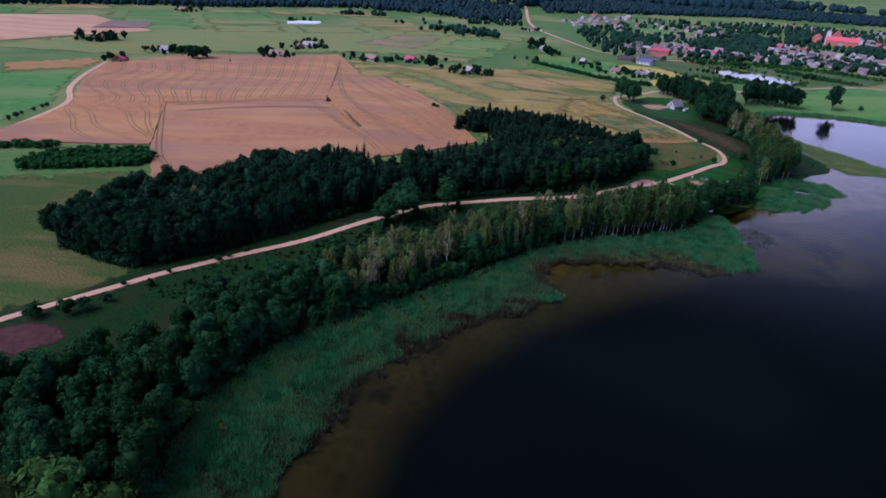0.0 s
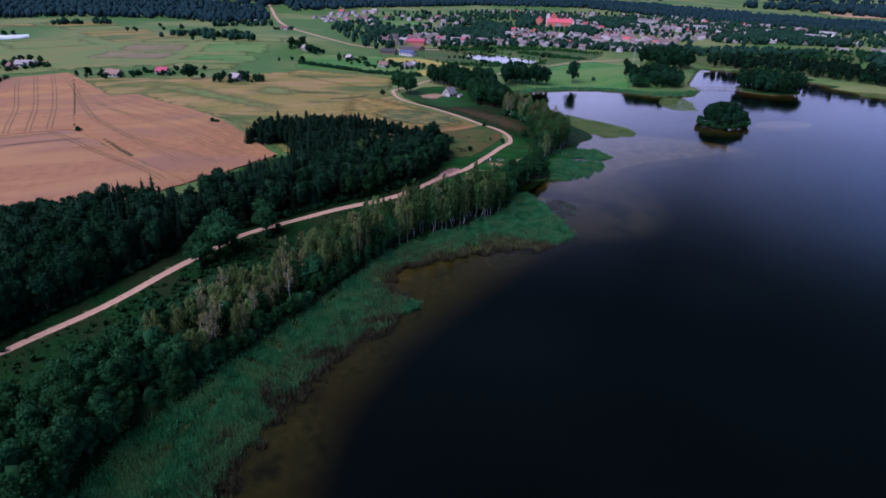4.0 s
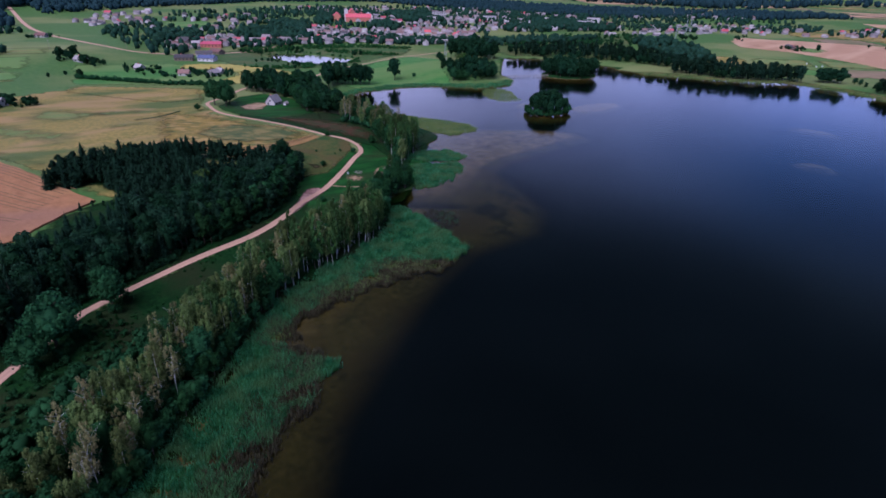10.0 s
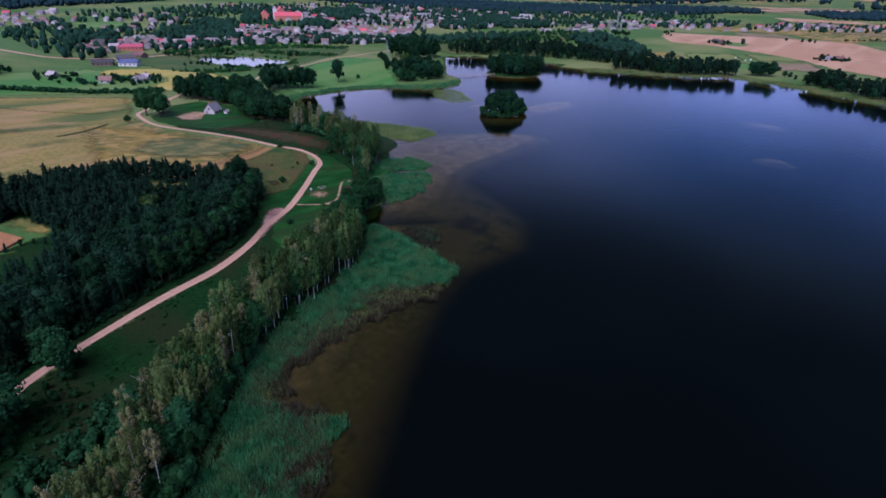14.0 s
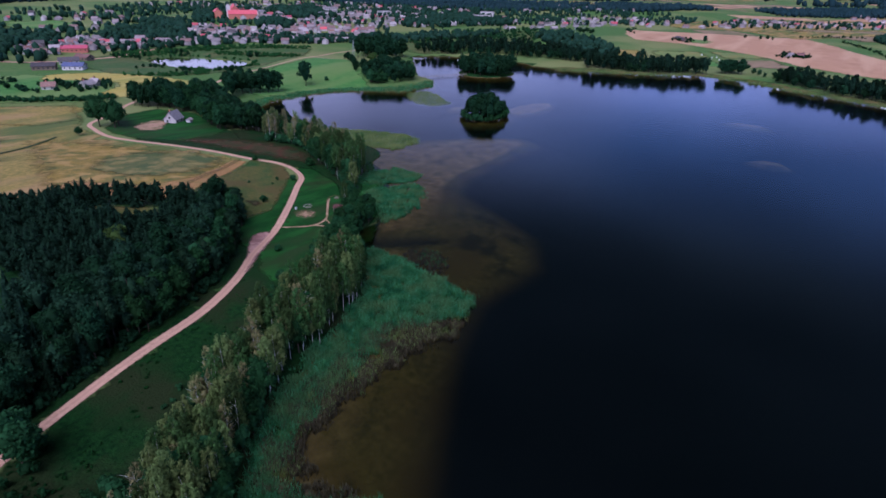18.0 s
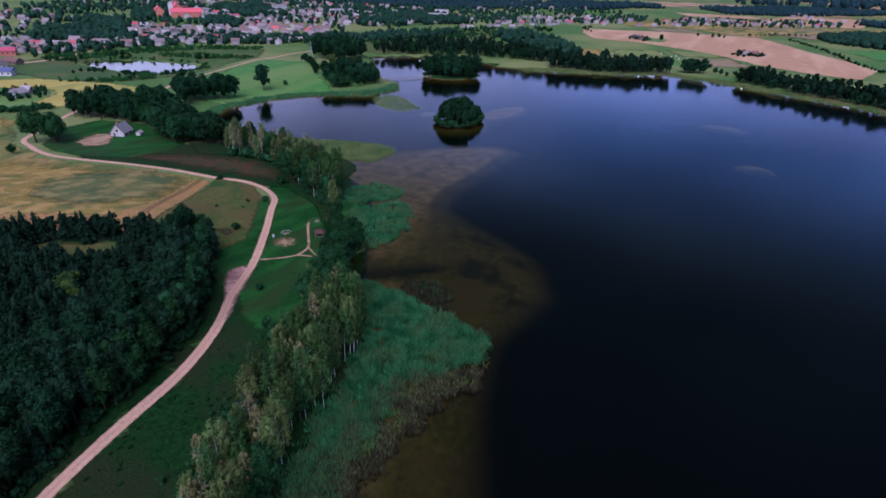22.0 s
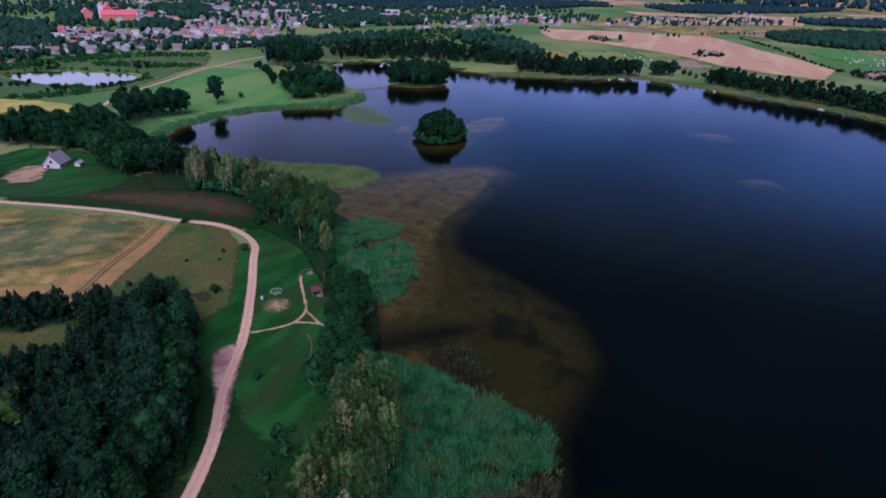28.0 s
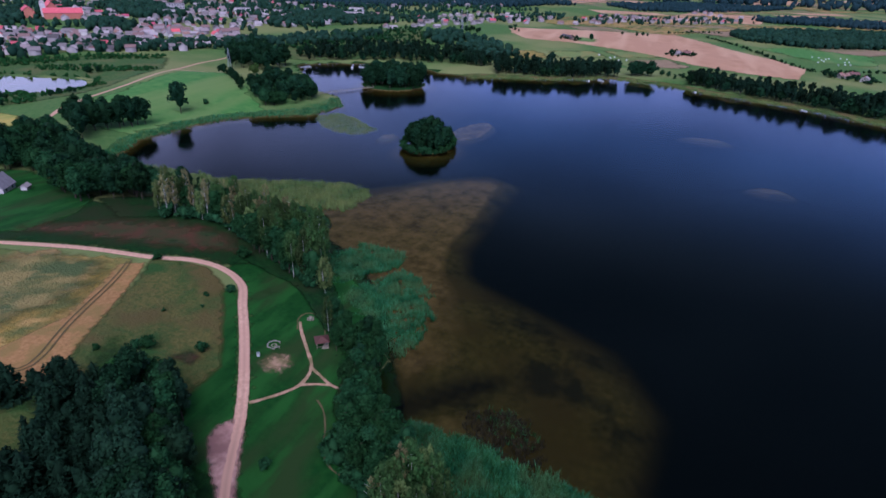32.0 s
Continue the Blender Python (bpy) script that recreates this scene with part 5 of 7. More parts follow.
BIRCH = Kind("birch_tree", "slender birch with white trunk and grey-green leaves", birch_crown, M["birchleaf"], M["birchbark"], 16.0, 2.9, 6, 15, limbs=3, trunk=0.075, lobes=26, per=52, leaf=0.18)
DARKBIRCH = Kind("birch_tree", "slender birch with white trunk and green leaves", birch_crown, M["birchdark"], M["birchbark"], 16.5, 2.7, 5, 25, limbs=2, trunk=0.055, lobes=25, per=54, leaf=0.18, low=(0.16, 0.38))
SERE = Kind("pale_birch_tree", "slender birch with white trunk and thin yellowish leaves", birch_crown, M["sereleaf"], M["birchbark"], 16.0, 2.2, 3, 16, limbs=12, trunk=0.075, lobes=18, per=26, leaf=0.17, low=(0.3, 0.45))
BUSH = Kind("bush", "low round dark-green bush", broad_crown, M["broad"], M["bark"], 3.2, 1.7, 4, 17, lobes=8, per=40, leaf=0.26, limbs=2, trunk=0.08, low=0.0)
FRESH = Kind("willow_bush", "light yellow-green leafy shrub", broad_crown, M["bright"], M["bark"], 6.0, 2.6, 3, 18, lobes=11, per=50, leaf=0.34, low=0.04)
FARTREE = Kind("tree", "dark-green tree far off", broad_crown, M["copse"], M["bark"], 10.0, 3.6, 4, 19, lobes=9, per=22, leaf=0.85, limbs=1, low=0.03)
FARPINE = Kind("shore_pine", "tall dark pine on the far shore", broad_crown, M["conifer"], M["bark"], 15.0, 3.0, 6, 20, lobes=11, per=22, leaf=0.8, limbs=1, low=0.03)


def scatter(outline, gap, seed, jitter=0.42, keep=1.0):
    """Points of a shaken grid inside an outline."""
    rng = np.random.RandomState(seed)
    P = np.array(outline, float)
    lo, hi = P.min(0), P.max(0)
    xs, ys = np.arange(lo[0], hi[0], gap), np.arange(lo[1], hi[1], gap)
    X, Y = np.meshgrid(xs, ys, indexing="ij")
    X = X + (np.arange(len(ys)) % 2)[None, :] * gap * 0.5
    x, y = X.ravel() + rng.uniform(-jitter, jitter, X.size) * gap, Y.ravel() + rng.uniform(-jitter, jitter, X.size) * gap
    ok = (sd(x, y, outline) < 0) & (rng.uniform(0, 1, x.size) < keep)
    return x[ok], y[ok], rng


def plant(kinds, outline, gap, seed, sizes=(0.8, 1.15), group="", keep=1.0, labels=None):
    """Trees of some kinds, (kind, share) each, scattered over an outline."""
    x, y, rng = scatter(outline, gap, seed, keep=keep)
    z = fast_z(x, y)
    share = np.cumsum([s for _, s in kinds])
    for i in range(len(x)):
        kind = kinds[int(np.searchsorted(share, rng.uniform(0, share[-1])))][0]
        kind.put(x[i], y[i], z[i] - 0.15, rng.uniform(*sizes), rng.uniform(0, 6.28), int(rng.randint(100)), group=group)
    return len(x)


def row(kind, pts, gap, seed, sizes=(0.8, 1.15), group="", wander=1.0, label=""):
    line = smooth_line(pts, gap)
    rng = np.random.RandomState(seed)
    for x, y in line:
        x, y = x + rng.normal(0, wander), y + rng.normal(0, wander)
        kind.put(x, y, float(fast_z(x, y)[0]) - 0.15, rng.uniform(*sizes), rng.uniform(0, 6.28), int(rng.randint(100)), label=label, group=group)


def thicket(name, arrays, x, y, z, rng, sizes, material, label, category="woodland"):
    """Many trees joined into one mass that nobody could count."""
    V, F, n = [], [], 0
    for i in range(len(x)):
        v, f = arrays[rng.randint(len(arrays))]
        a, s = rng.uniform(0, 6.28), rng.uniform(*sizes)
        c, sn = math.cos(a) * s, math.sin(a) * s
        V.append(np.column_stack([v[:, 0] * c - v[:, 1] * sn + x[i], v[:, 0] * sn + v[:, 1] * c + y[i], v[:, 2] * s * rng.uniform(0.88, 1.12) + z[i] - 0.15]))
        F.append(f + n)
        n += len(v)
    mass = mesh_np(name, np.vstack(V), np.vstack(F), material)
    mass.polygons.foreach_set("use_smooth", np.ones(len(mass.polygons), bool))
    return tagged(new(name, mass), label, category, kind="stuff")


_sr = np.random.RandomState(5)
SCRUB = [broad_crown(_sr, 3.0, 1.7, lobes=5, per=16, leaf=0.36, low=0.0) for _ in range(4)]
LOWSCRUB = [broad_crown(_sr, 2.6, 1.9, lobes=3, per=9, leaf=0.6, low=0.0) for _ in range(5)]
# the wood between road and wheat field
WOOD = [(-111, 158), (-96, 152), (-81, 149), (-67, 158), (-53, 169.5), (-35, 182), (-17, 197), (2, 211), (20, 218.5), (36, 222.5), (56, 227), (75, 234), (88, 244), (97, 254), (105, 261), (108, 269), (101, 279), (93, 287), (85, 297), (75, 305), (58, 310), (38, 310), (22, 298), (15, 287), (30, 285), (36, 277), (36, 262), (32, 252), (24, 242), (10, 238), (-7, 230), (-12, 216), (-29, 221), (-45, 214), (-62, 208), (-76, 192), (-92, 182), (-103, 172)]
GLADE = [(67, 292), (74, 298), (82, 289), (90, 284), (89, 277), (80, 274), (73, 278)]
x, y, rng = scatter(WOOD, 2.45, 31)
CLEAR = [(14, 262), (19, 284), (33, 283), (36, 262), (33, 250), (24, 248)]
ok = (sd(x, y, GLADE) > 1) & (sd(x, y, CLEAR) > 0.5) & (rng.uniform(0, 1, len(x)) < 0.95)
x, y = x[ok], y[ok]
z = fast_z(x, y)
edge = -sd(x, y, WOOD)
order = np.argsort(edge + np.where(y - 0.55 * x > 224, 14, 0))
roadside = y - np.interp(x, [p[0] for p in WOOD[:14]], [p[1] for p in WOOD[:14]])
chance = rng.uniform(0, 1, len(x))
WOODKINDS = (SPRUCE, PINE, YOUNG, SHADE)
which = np.where(x < -36, np.where(chance < np.where(roadside < 16, 0.7, 0.3), 3, 1), np.where(x < 34, np.where(chance < np.where(roadside < 9, 0.25, 0.05), 3, np.where(chance > 0.82, 1, 0)), np.where(roadside < 15, np.where(chance < 0.45, 3, 1), 2)))
which = np.where((x > 6) & (roadside > 27), 2, which)
bigness = np.where(which == 2, np.clip(1.2 - (roadside - 15) / 60, 0.6, 1.2), 1.0)
rl = np.random.RandomState(36)
TOPS = {1: [broad_crown(rl, 14.0, 2.7, lobes=12, per=48, leaf=0.36, low=0.45) for _ in range(5)], 3: [broad_crown(rl, 14.0, 3.2, lobes=12, per=50, leaf=0.37, low=0.45) for _ in range(5)]}
for i in order[:235]:
    kind = ALDER if which[i] == 3 and x[i] > 45 else WOODKINDS[which[i]]
    kind.put(x[i], y[i], z[i] - 0.15, rng.uniform(0.72, 1.05) * bigness[i], rng.uniform(0, 6.28), int(rng.randint(100)), group="trees of the wood")
deep = order[235:]
for k, (nm, mt, lb) in enumerate((("spruce_wood", "conifer", "dense dark spruce wood beside the road"), ("pine_wood", "pine", "dense dark pine wood above the road"), ("pine_plantation", "conifer", "dense young pine plantation by the lay-by"), ("broadleaf_wood", "copse", "dark broadleaf trees mixed into the wood"))):
    sel = deep[which[deep] == k]
    if len(sel):
        thicket(nm, TOPS.get(k, WOODKINDS[k].arrays), x[sel], y[sel], z[sel], rng, (0.8, 1.15) if k != 2 else (0.85, 1.25), M[mt], lb)
x, y, rng = scatter([(-110, 157), (-96, 150.5), (-81, 147.5), (-67, 156.5), (-53, 168), (-35, 180.5), (-17, 195.5), (2, 209.5), (20, 217), (36, 221.3), (56, 225.8), (75, 233), (88, 243.5), (97, 254), (105, 261), (108, 270), (103, 271), (94, 257), (84, 246), (73, 237.5), (55, 231), (34, 226), (18, 222), (0, 214), (-19, 200), (-37, 185), (-55, 173), (-69, 162), (-82, 153), (-108, 161)], 1.7, 148, keep=0.85)
thicket("undergrowth", SCRUB, x, y, fast_z(x, y), rng, (0.5, 1.25), M["copse"], "dark leafy undergrowth at the foot of the wood", "undergrowth")
for bx, by, bs in ((10, 203.5, 1.1), (-6, 190.5, 1.3), (-12, 185, 0.95)):
    OAK.put(bx, by, float(fast_z(bx, by)[0]) - 0.1, bs, bx, int(abs(bx)), label="large round broadleaf tree beside the gravel road")
SERE.put(-73, 176, gz(-73, 176), 0.95, 1.0, 1, label="reddish withered tree in the dark wood")
FRESH.put(62, 262, gz(62, 262), 1.6, 1.0, 1, label="bright yellow-green tree in the plantation")
row(YOUNG, [(20, 264), (27, 262), (31, 256)], 4.0, 33, (0.3, 0.5), "saplings in the clearing")

# belt of trees along the reeds
BELT1 = [(-46, 71), (-46, 88), (-43, 101), (-38, 114), (-27, 127), (-20, 134), (-28, 143), (-40, 138), (-50, 131), (-56, 119), (-64, 106), (-80, 92), (-88, 76), (-68, 66)]
plant([(ALDER, 0.92), (FRESH, 0.08)], BELT1[:12] + [(-74, 97), (-62, 80), (-50, 68)], 3.9, 41, (0.72, 1.05), "trees along the shore")
x, y, rng = scatter(BELT1, 3.7, 40)
ok = sd(x, y, BELT1[:12] + [(-74, 97), (-62, 80), (-50, 68)]) > 1.5
thicket("alder_wood", ALDER.arrays, x[ok], y[ok], fast_z(x[ok], y[ok]), rng, (0.72, 1.05), M["broad"], "dense dark alder wood by the shore")
plant([(ALDER, 0.32), (BIRCH, 0.44), (SERE, 0.24)], [(-24, 130), (-6, 144), (15, 162), (8, 168), (-6, 160), (-22, 147), (-29, 141)], 3.0, 42, (0.68, 0.95), "trees along the shore")
plant([(BIRCH, 0.4), (DARKBIRCH, 0.2), (SERE, 0.2), (ALDER, 0.2)], [(15, 161), (30, 173), (44, 182), (62, 191), (58, 200), (40, 193), (22, 181), (6, 169)], 3.0, 43, (0.76, 1.0), "trees along the shore")
plant([(DARKBIRCH, 0.5), (BIRCH, 0.24), (SERE, 0.12), (ALDER, 0.14)], [(60, 190), (80, 195), (97, 200), (106, 208), (98, 214), (84, 210), (58, 200)], 3.1, 44, (0.8, 1.08), "trees along the shore")
plant([(ALDER, 0.9), (DARKBIRCH, 0.1)], [(107, 208), (117, 220), (126, 230), (136, 234), (130, 239), (118, 231), (104, 222), (100, 213)], 3.3, 45, (0.62, 0.9), "trees along the shore")
plant([(ALDER, 0.85), (DARKBIRCH, 0.15)], [(136, 235), (146, 240), (152, 250), (157, 257), (151, 256), (144, 249), (135, 241)], 3.2, 46, (0.45, 0.7), "trees by the picnic lawn")
x, y, rng = scatter([(-24, 129), (-5, 143), (16, 161), (42, 182), (62, 195), (82, 201.5), (97, 208), (108, 218), (122, 229), (110, 231), (98, 216), (84, 211), (56, 201), (38, 194), (20, 182), (4, 170), (-26, 146)], 2.3, 141)
thicket("undergrowth", SCRUB, x, y, fast_z(x, y), rng, (0.8, 1.9), M["oakleaf"], "dark leafy undergrowth below the birches", "undergrowth")
x, y, rng = scatter(BELT1, 3.0, 142)
thicket("undergrowth", SCRUB, x, y, fast_z(x, y), rng, (0.9, 2.1), M["oakleaf"], "dark leafy undergrowth below the alders", "undergrowth")
x, y, rng = scatter([(-56, 119), (-50, 131), (-28, 143), (-6, 160), (8, 168), (22, 181), (14, 187), (-4, 178), (-22, 168), (-40, 152), (-60, 134)], 2.3, 144, keep=0.95)
thicket("scrub", SCRUB, x, y, fast_z(x, y), rng, (0.5, 1.6), M["oakleaf"], "green leafy scrub on the bank below the road", "scrub")
x, y, rng = scatter([(-20, 178), (-6, 184), (6, 196), (18, 206), (14, 210), (2, 206), (-10, 196), (-22, 186)], 2.6, 145, keep=0.6)
road_gap = np.min(np.hypot(x[:, None] - smooth_line(MAIN_ROAD[5:11], 1.0)[:, 0], y[:, None] - smooth_line(MAIN_ROAD[5:11], 1.0)[:, 1]), axis=1)
x, y = x[road_gap > 4.0], y[road_gap > 4.0]
thicket("scrub", SCRUB, x, y, fast_z(x, y), rng, (0.5, 1.3), M["oakleaf"], "green leafy scrub round the roadside trees", "scrub")
x, y, rng = scatter([(22, 181), (40, 193), (58, 201), (84, 211), (98, 216), (92, 226), (70, 214), (44, 205), (16, 190), (-4, 176)], 2.6, 146, keep=0.4)
thicket("scrub", SCRUB, x, y, fast_z(x, y), rng, (0.4, 1.2), M["oakleaf"], "green leafy scrub on the bank below the road", "scrub")
x, y, rng = scatter([(-64, 138), (-40, 152), (-22, 168), (-4, 178), (14, 188), (8, 197), (-8, 187), (-26, 174), (-46, 158), (-68, 142)], 2.4, 147, keep=0.6)
thicket("scrub", SCRUB, x, y, fast_z(x, y), rng, (0.25, 0.75), M["oakleaf"], "low green scrub on the bank below the road", "scrub")
for bx, by, bs in ((-59, 67.5, 1.9), (-55.5, 65.5, 2.0), (-51, 63.5, 1.6), (-48, 67, 1.4), (-62, 63, 1.8)):
    FRESH.put(bx, by, gz(bx, by) - 0.1, bs, bx, int(-bx), label="bright yellow-green leafy tree by the shore")
x, y, rng = scatter(MAIN_ROAD[3:13] + [(84, 222), (70, 206), (40, 196), (0, 168), (-30, 150), (-60, 132)], 1.35, 148, 0.5)
ok = np.sin(x / 7 + 2.1 * np.sin(y / 9)) * np.sin(y / 6 + 1.7 * np.sin(x / 11)) + rng.normal(0, 0.35, len(x)) > 0.1
ok &= np.min(np.hypot(x[:, None] - smooth_line(MAIN_ROAD, 1.0)[:, 0], y[:, None] - smooth_line(MAIN_ROAD, 1.0)[:, 1]), axis=1) > 2.4
thicket("weed_tufts", LOWSCRUB, x[ok], y[ok], fast_z(x[ok], y[ok]), rng, (0.10, 0.34), M["tuft"], "low green weedy tufts in the rough grass", "weeds")
row(DARKBIRCH, [(60, 190.5), (72, 193.5), (84, 196), (96, 200), (103, 206)], 3.8, 151, (0.85, 1.08), "birches at the reed edge", 0.7, "tall birch with a bare white trunk beside the reeds")
row(ALDER, [(110, 211), (118, 221), (127, 230), (138, 234.5), (146, 238)], 3.0, 153, (0.5, 0.8), "trees by the picnic lawn", 0.7)
plant([(ALDER, 0.6), (COPSE, 0.4)], [(126, 227), (134, 230), (143, 233), (148, 239), (142, 240), (134, 237), (126, 232)], 3.2, 154, (0.42, 0.7), "trees by the picnic lawn")
row(ALDER, [(-26, 126.5), (-14, 136), (-2, 145), (14, 158.5), (28, 170), (44, 180.5)], 3.6, 152, (0.42, 0.66), "low trees at the reed edge", 0.8, "low dense dark-green tree beside the reeds")
# birch grove north of the lawn
plant([(DARKBIRCH, 0.36), (BIRCH, 0.18), (SERE, 0.16), (ALDER, 0.3)], [(178, 340), (184, 324), (182, 311), (177, 298), (180, 292), (192, 290), (198, 300), (196, 318), (190, 336)], 3.0, 47, (0.75, 1.0), "trees of the birch grove")
plant([(ALDER, 0.6), (DARKBIRCH, 0.4)], [(176, 298), (168, 281), (162, 268), (168, 264), (180, 270), (190, 282), (194, 290)], 3.2, 48, (0.85, 1.12), "trees of the birch grove")
x, y, rng = scatter([(178, 338), (183, 324), (182, 311), (177, 298), (168, 281), (163, 268), (170, 266), (188, 284), (196, 300), (194, 320), (188, 336)], 2.6, 143)
thicket("undergrowth", SCRUB, x, y, fast_z(x, y), rng, (0.8, 1.8), M["oakleaf"], "dark leafy undergrowth in the birch grove", "undergrowth")
BIRCH.put(162, 261, gz(162, 261) - 0.1, 0.95, 1.0, 2, label="tall leaning birch with a white trunk by the lawn")
# copse round the white house
plant([(COPSE, 0.7), (OAK, 0.3)], [(178, 372), (185, 392), (196, 412), (192, 432), (182, 448), (180, 464), (194, 470), (215, 462), (236, 455), (226, 436), (216, 412), (212, 388), (206, 362), (196, 352)], 5.2, 49, (0.8, 1.18), "trees of the house copse")
plant([(COPSE, 1.0)], [(196, 352), (206, 352), (207, 340), (196, 340)], 4.5, 50, (0.75, 0.95), "trees of the house copse")
BIRCH.put(192, 345, gz(192, 345), 0.9, 0.4, 1)
for bx, by, bs in ((139.5, 421, 1.3), (142.5, 411.5, 1.2), (148, 418, 1.2), (150, 426, 1.05), (123, 409, 0.42), (152, 447, 0.45)):
    OAK.put(bx, by, gz(bx, by) - 0.1, bs, bx, int(bx), label="round dark-green tree at the bend of the road")
row(COPSE, [(247, 450), (258, 462), (267, 453), (284, 452)], 4.6, 51, (1.0, 1.3), "trees by the meadow")
row(COPSE, [(256, 470), (272, 458), (286, 452)], 4.6, 52, (1.0, 1.3), "trees by the meadow")
COPSE.put(316.5, 451, gz(316.5, 451), 1.5, 2.0, 1, label="lone dark round tree in the bright meadow")
BUSH.put(340, 452, gz(340, 452), 1.3, 2.0, 1)
plant([(COPSE, 0.6), (OAK, 0.4)], [(366, 440), (357, 419), (366, 405), (388, 401), (405, 409), (424, 428), (440, 450), (415, 462), (392, 452)], 6.0, 53, (0.68, 0.98), "trees on the peninsula")
row(COPSE, [(424, 508), (410, 488), (392, 468), (376, 452)], 5.0, 54, (0.4, 0.62), "hedge trees on the meadow edge")
for bx, by in ((428, 478), (440, 486)):
    FRESH.put(bx, by, gz(bx, by), 1.5, bx, 1, label="yellow-green willow behind the hedge")
plant([(COPSE, 1.0)], [(455, 520), (500, 560), (540, 560), (520, 505), (470, 490)], 9.0, 55, (1.0, 1.4), "trees behind the meadow")
# islands
for k in range(26):
    a = k * 6.283 / 26
    bx, by = 326 + math.cos(a) * 17.6, 292 + math.sin(a) * 13.3
    BUSH.put(bx, by, max(0.0, gz(bx, by)) - 0.1, 1.35 + 0.35 * math.sin(k * 2.3), a, k, label="leafy bush at the island's edge", group="bushes round the island")
ri = np.random.RandomState(56)
for k in range(22):
    rad, a = math.sqrt((k + 0.5) / 22), k * 2.4
    bx, by = 326 + math.cos(a) * rad * 15, 292 + math.sin(a) * rad * 11
    COPSE.put(bx, by, gz(bx, by) - 0.15, (1.16 - 0.42 * rad * rad) * ri.uniform(0.82, 1.12), a, k, group="trees of the small island")
plant([(COPSE, 0.75), (FARTREE, 0.25)], [(460, 378), (462, 398), (478, 410), (500, 408), (514, 394), (512, 372), (494, 361), (474, 361)], 6.0, 57, (0.95, 1.25), "trees of the wooded island")
# far shores
plant([(FARPINE, 0.7), (FARTREE, 0.3)], [(540, 507), (566, 484), (592, 430), (602, 340), (626, 335), (650, 380), (636, 440), (606, 492), (562, 522)], 6.2, 58, (0.65, 1.1), "trees behind the lagoon")
plant([(FARPINE, 0.9), (FARTREE, 0.1)], [(578, 322), (588, 282), (600, 258), (630, 214), (648, 222), (628, 262), (614, 300), (602, 330)], 5.0, 59, (0.7, 1.25), "pines on the far shore")
plant([(FARTREE, 1.0)], [(640, 206), (645, 183), (656, 188), (652, 206)], 5.0, 60, (1.2, 1.5), "trees on the far shore")
plant([(FARPINE, 0.8), (FARTREE, 0.2)], [(622, 156), (600, 126), (580, 86), (560, 48), (532, 10), (546, -4), (576, 34), (593, 68), (616, 108), (638, 150)], 4.8, 61, (0.7, 1.2), "trees on the far shore")
row(FARTREE, [(652, 176), (640, 162)], 7.0, 62, (0.5, 0.7), "trees on the far shore")
# bushes, hedges and lone trees of the fields
for bx, by, bs in ((-93, 120, 1.5), (-86, 122, 1.5), (-73, 138.5, 0.8), (-80, 138, 0.6), (-71, 146.5, 0.6), (-60, 155.5, 0.7), (-58, 158, 0.6), (-54, 162.5, 0.6), (-80, 129, 0.9), (-83, 124, 1.2), (153.2, 313.4, 0.95), (148.2, 283, 0.9), (116, 280, 1.25), (114, 281.5, 0.9), (122, 270.5, 1.0), (109.6, 288.3, 0.6), (143, 287, 0.5), (138, 284, 0.35), (131, 290, 0.4), (169, 294, 1.5), (100, 238, 0.9), (4, 322, 0.9), (6, 320, 0.7), (-53, 316, 1.0)  ):
    BUSH.put(bx, by, gz(bx, by) - 0.1, bs, bx + by, int(abs(bx)), label="dark round bush standing in the grass")
for k, outline in enumerate(([(-149, 204), (-134, 206), (-110, 213), (-106, 222), (-113, 231), (-136, 228), (-149, 216)], [(-176, 226), (-160, 229), (-147, 229), (-148, 232), (-160, 233), (-176, 230)])):
    x, y, rng = scatter(outline, 1.7, 630 + k)
    thicket("hedge", SCRUB, x, y, fast_z(x, y), rng, (0.7, 1.25), M["hedgeleaf"], "dense green bushy hedge beside the wheat", "hedge")
row(BUSH, [(-193, 300), (-196, 270), (-200, 250)], 6.0, 65, (0.6, 1.1), "bushes along the farm track")
x, y, rng = scatter([(95, 558), (120, 534), (145, 504), (164, 489), (182, 481), (183, 486), (165, 496), (146, 511), (122, 541), (97, 564)], 2.2, 633)
thicket("hedge", SCRUB, x, y, fast_z(x, y), rng, (0.8, 1.3), M["broad"], "dense dark hedge between two fields", "hedge")
row(FARTREE, [(12, 794), (36, 745), (62, 690)], 8.0, 66, (0.55, 0.75), "hedgerow in the far fields")
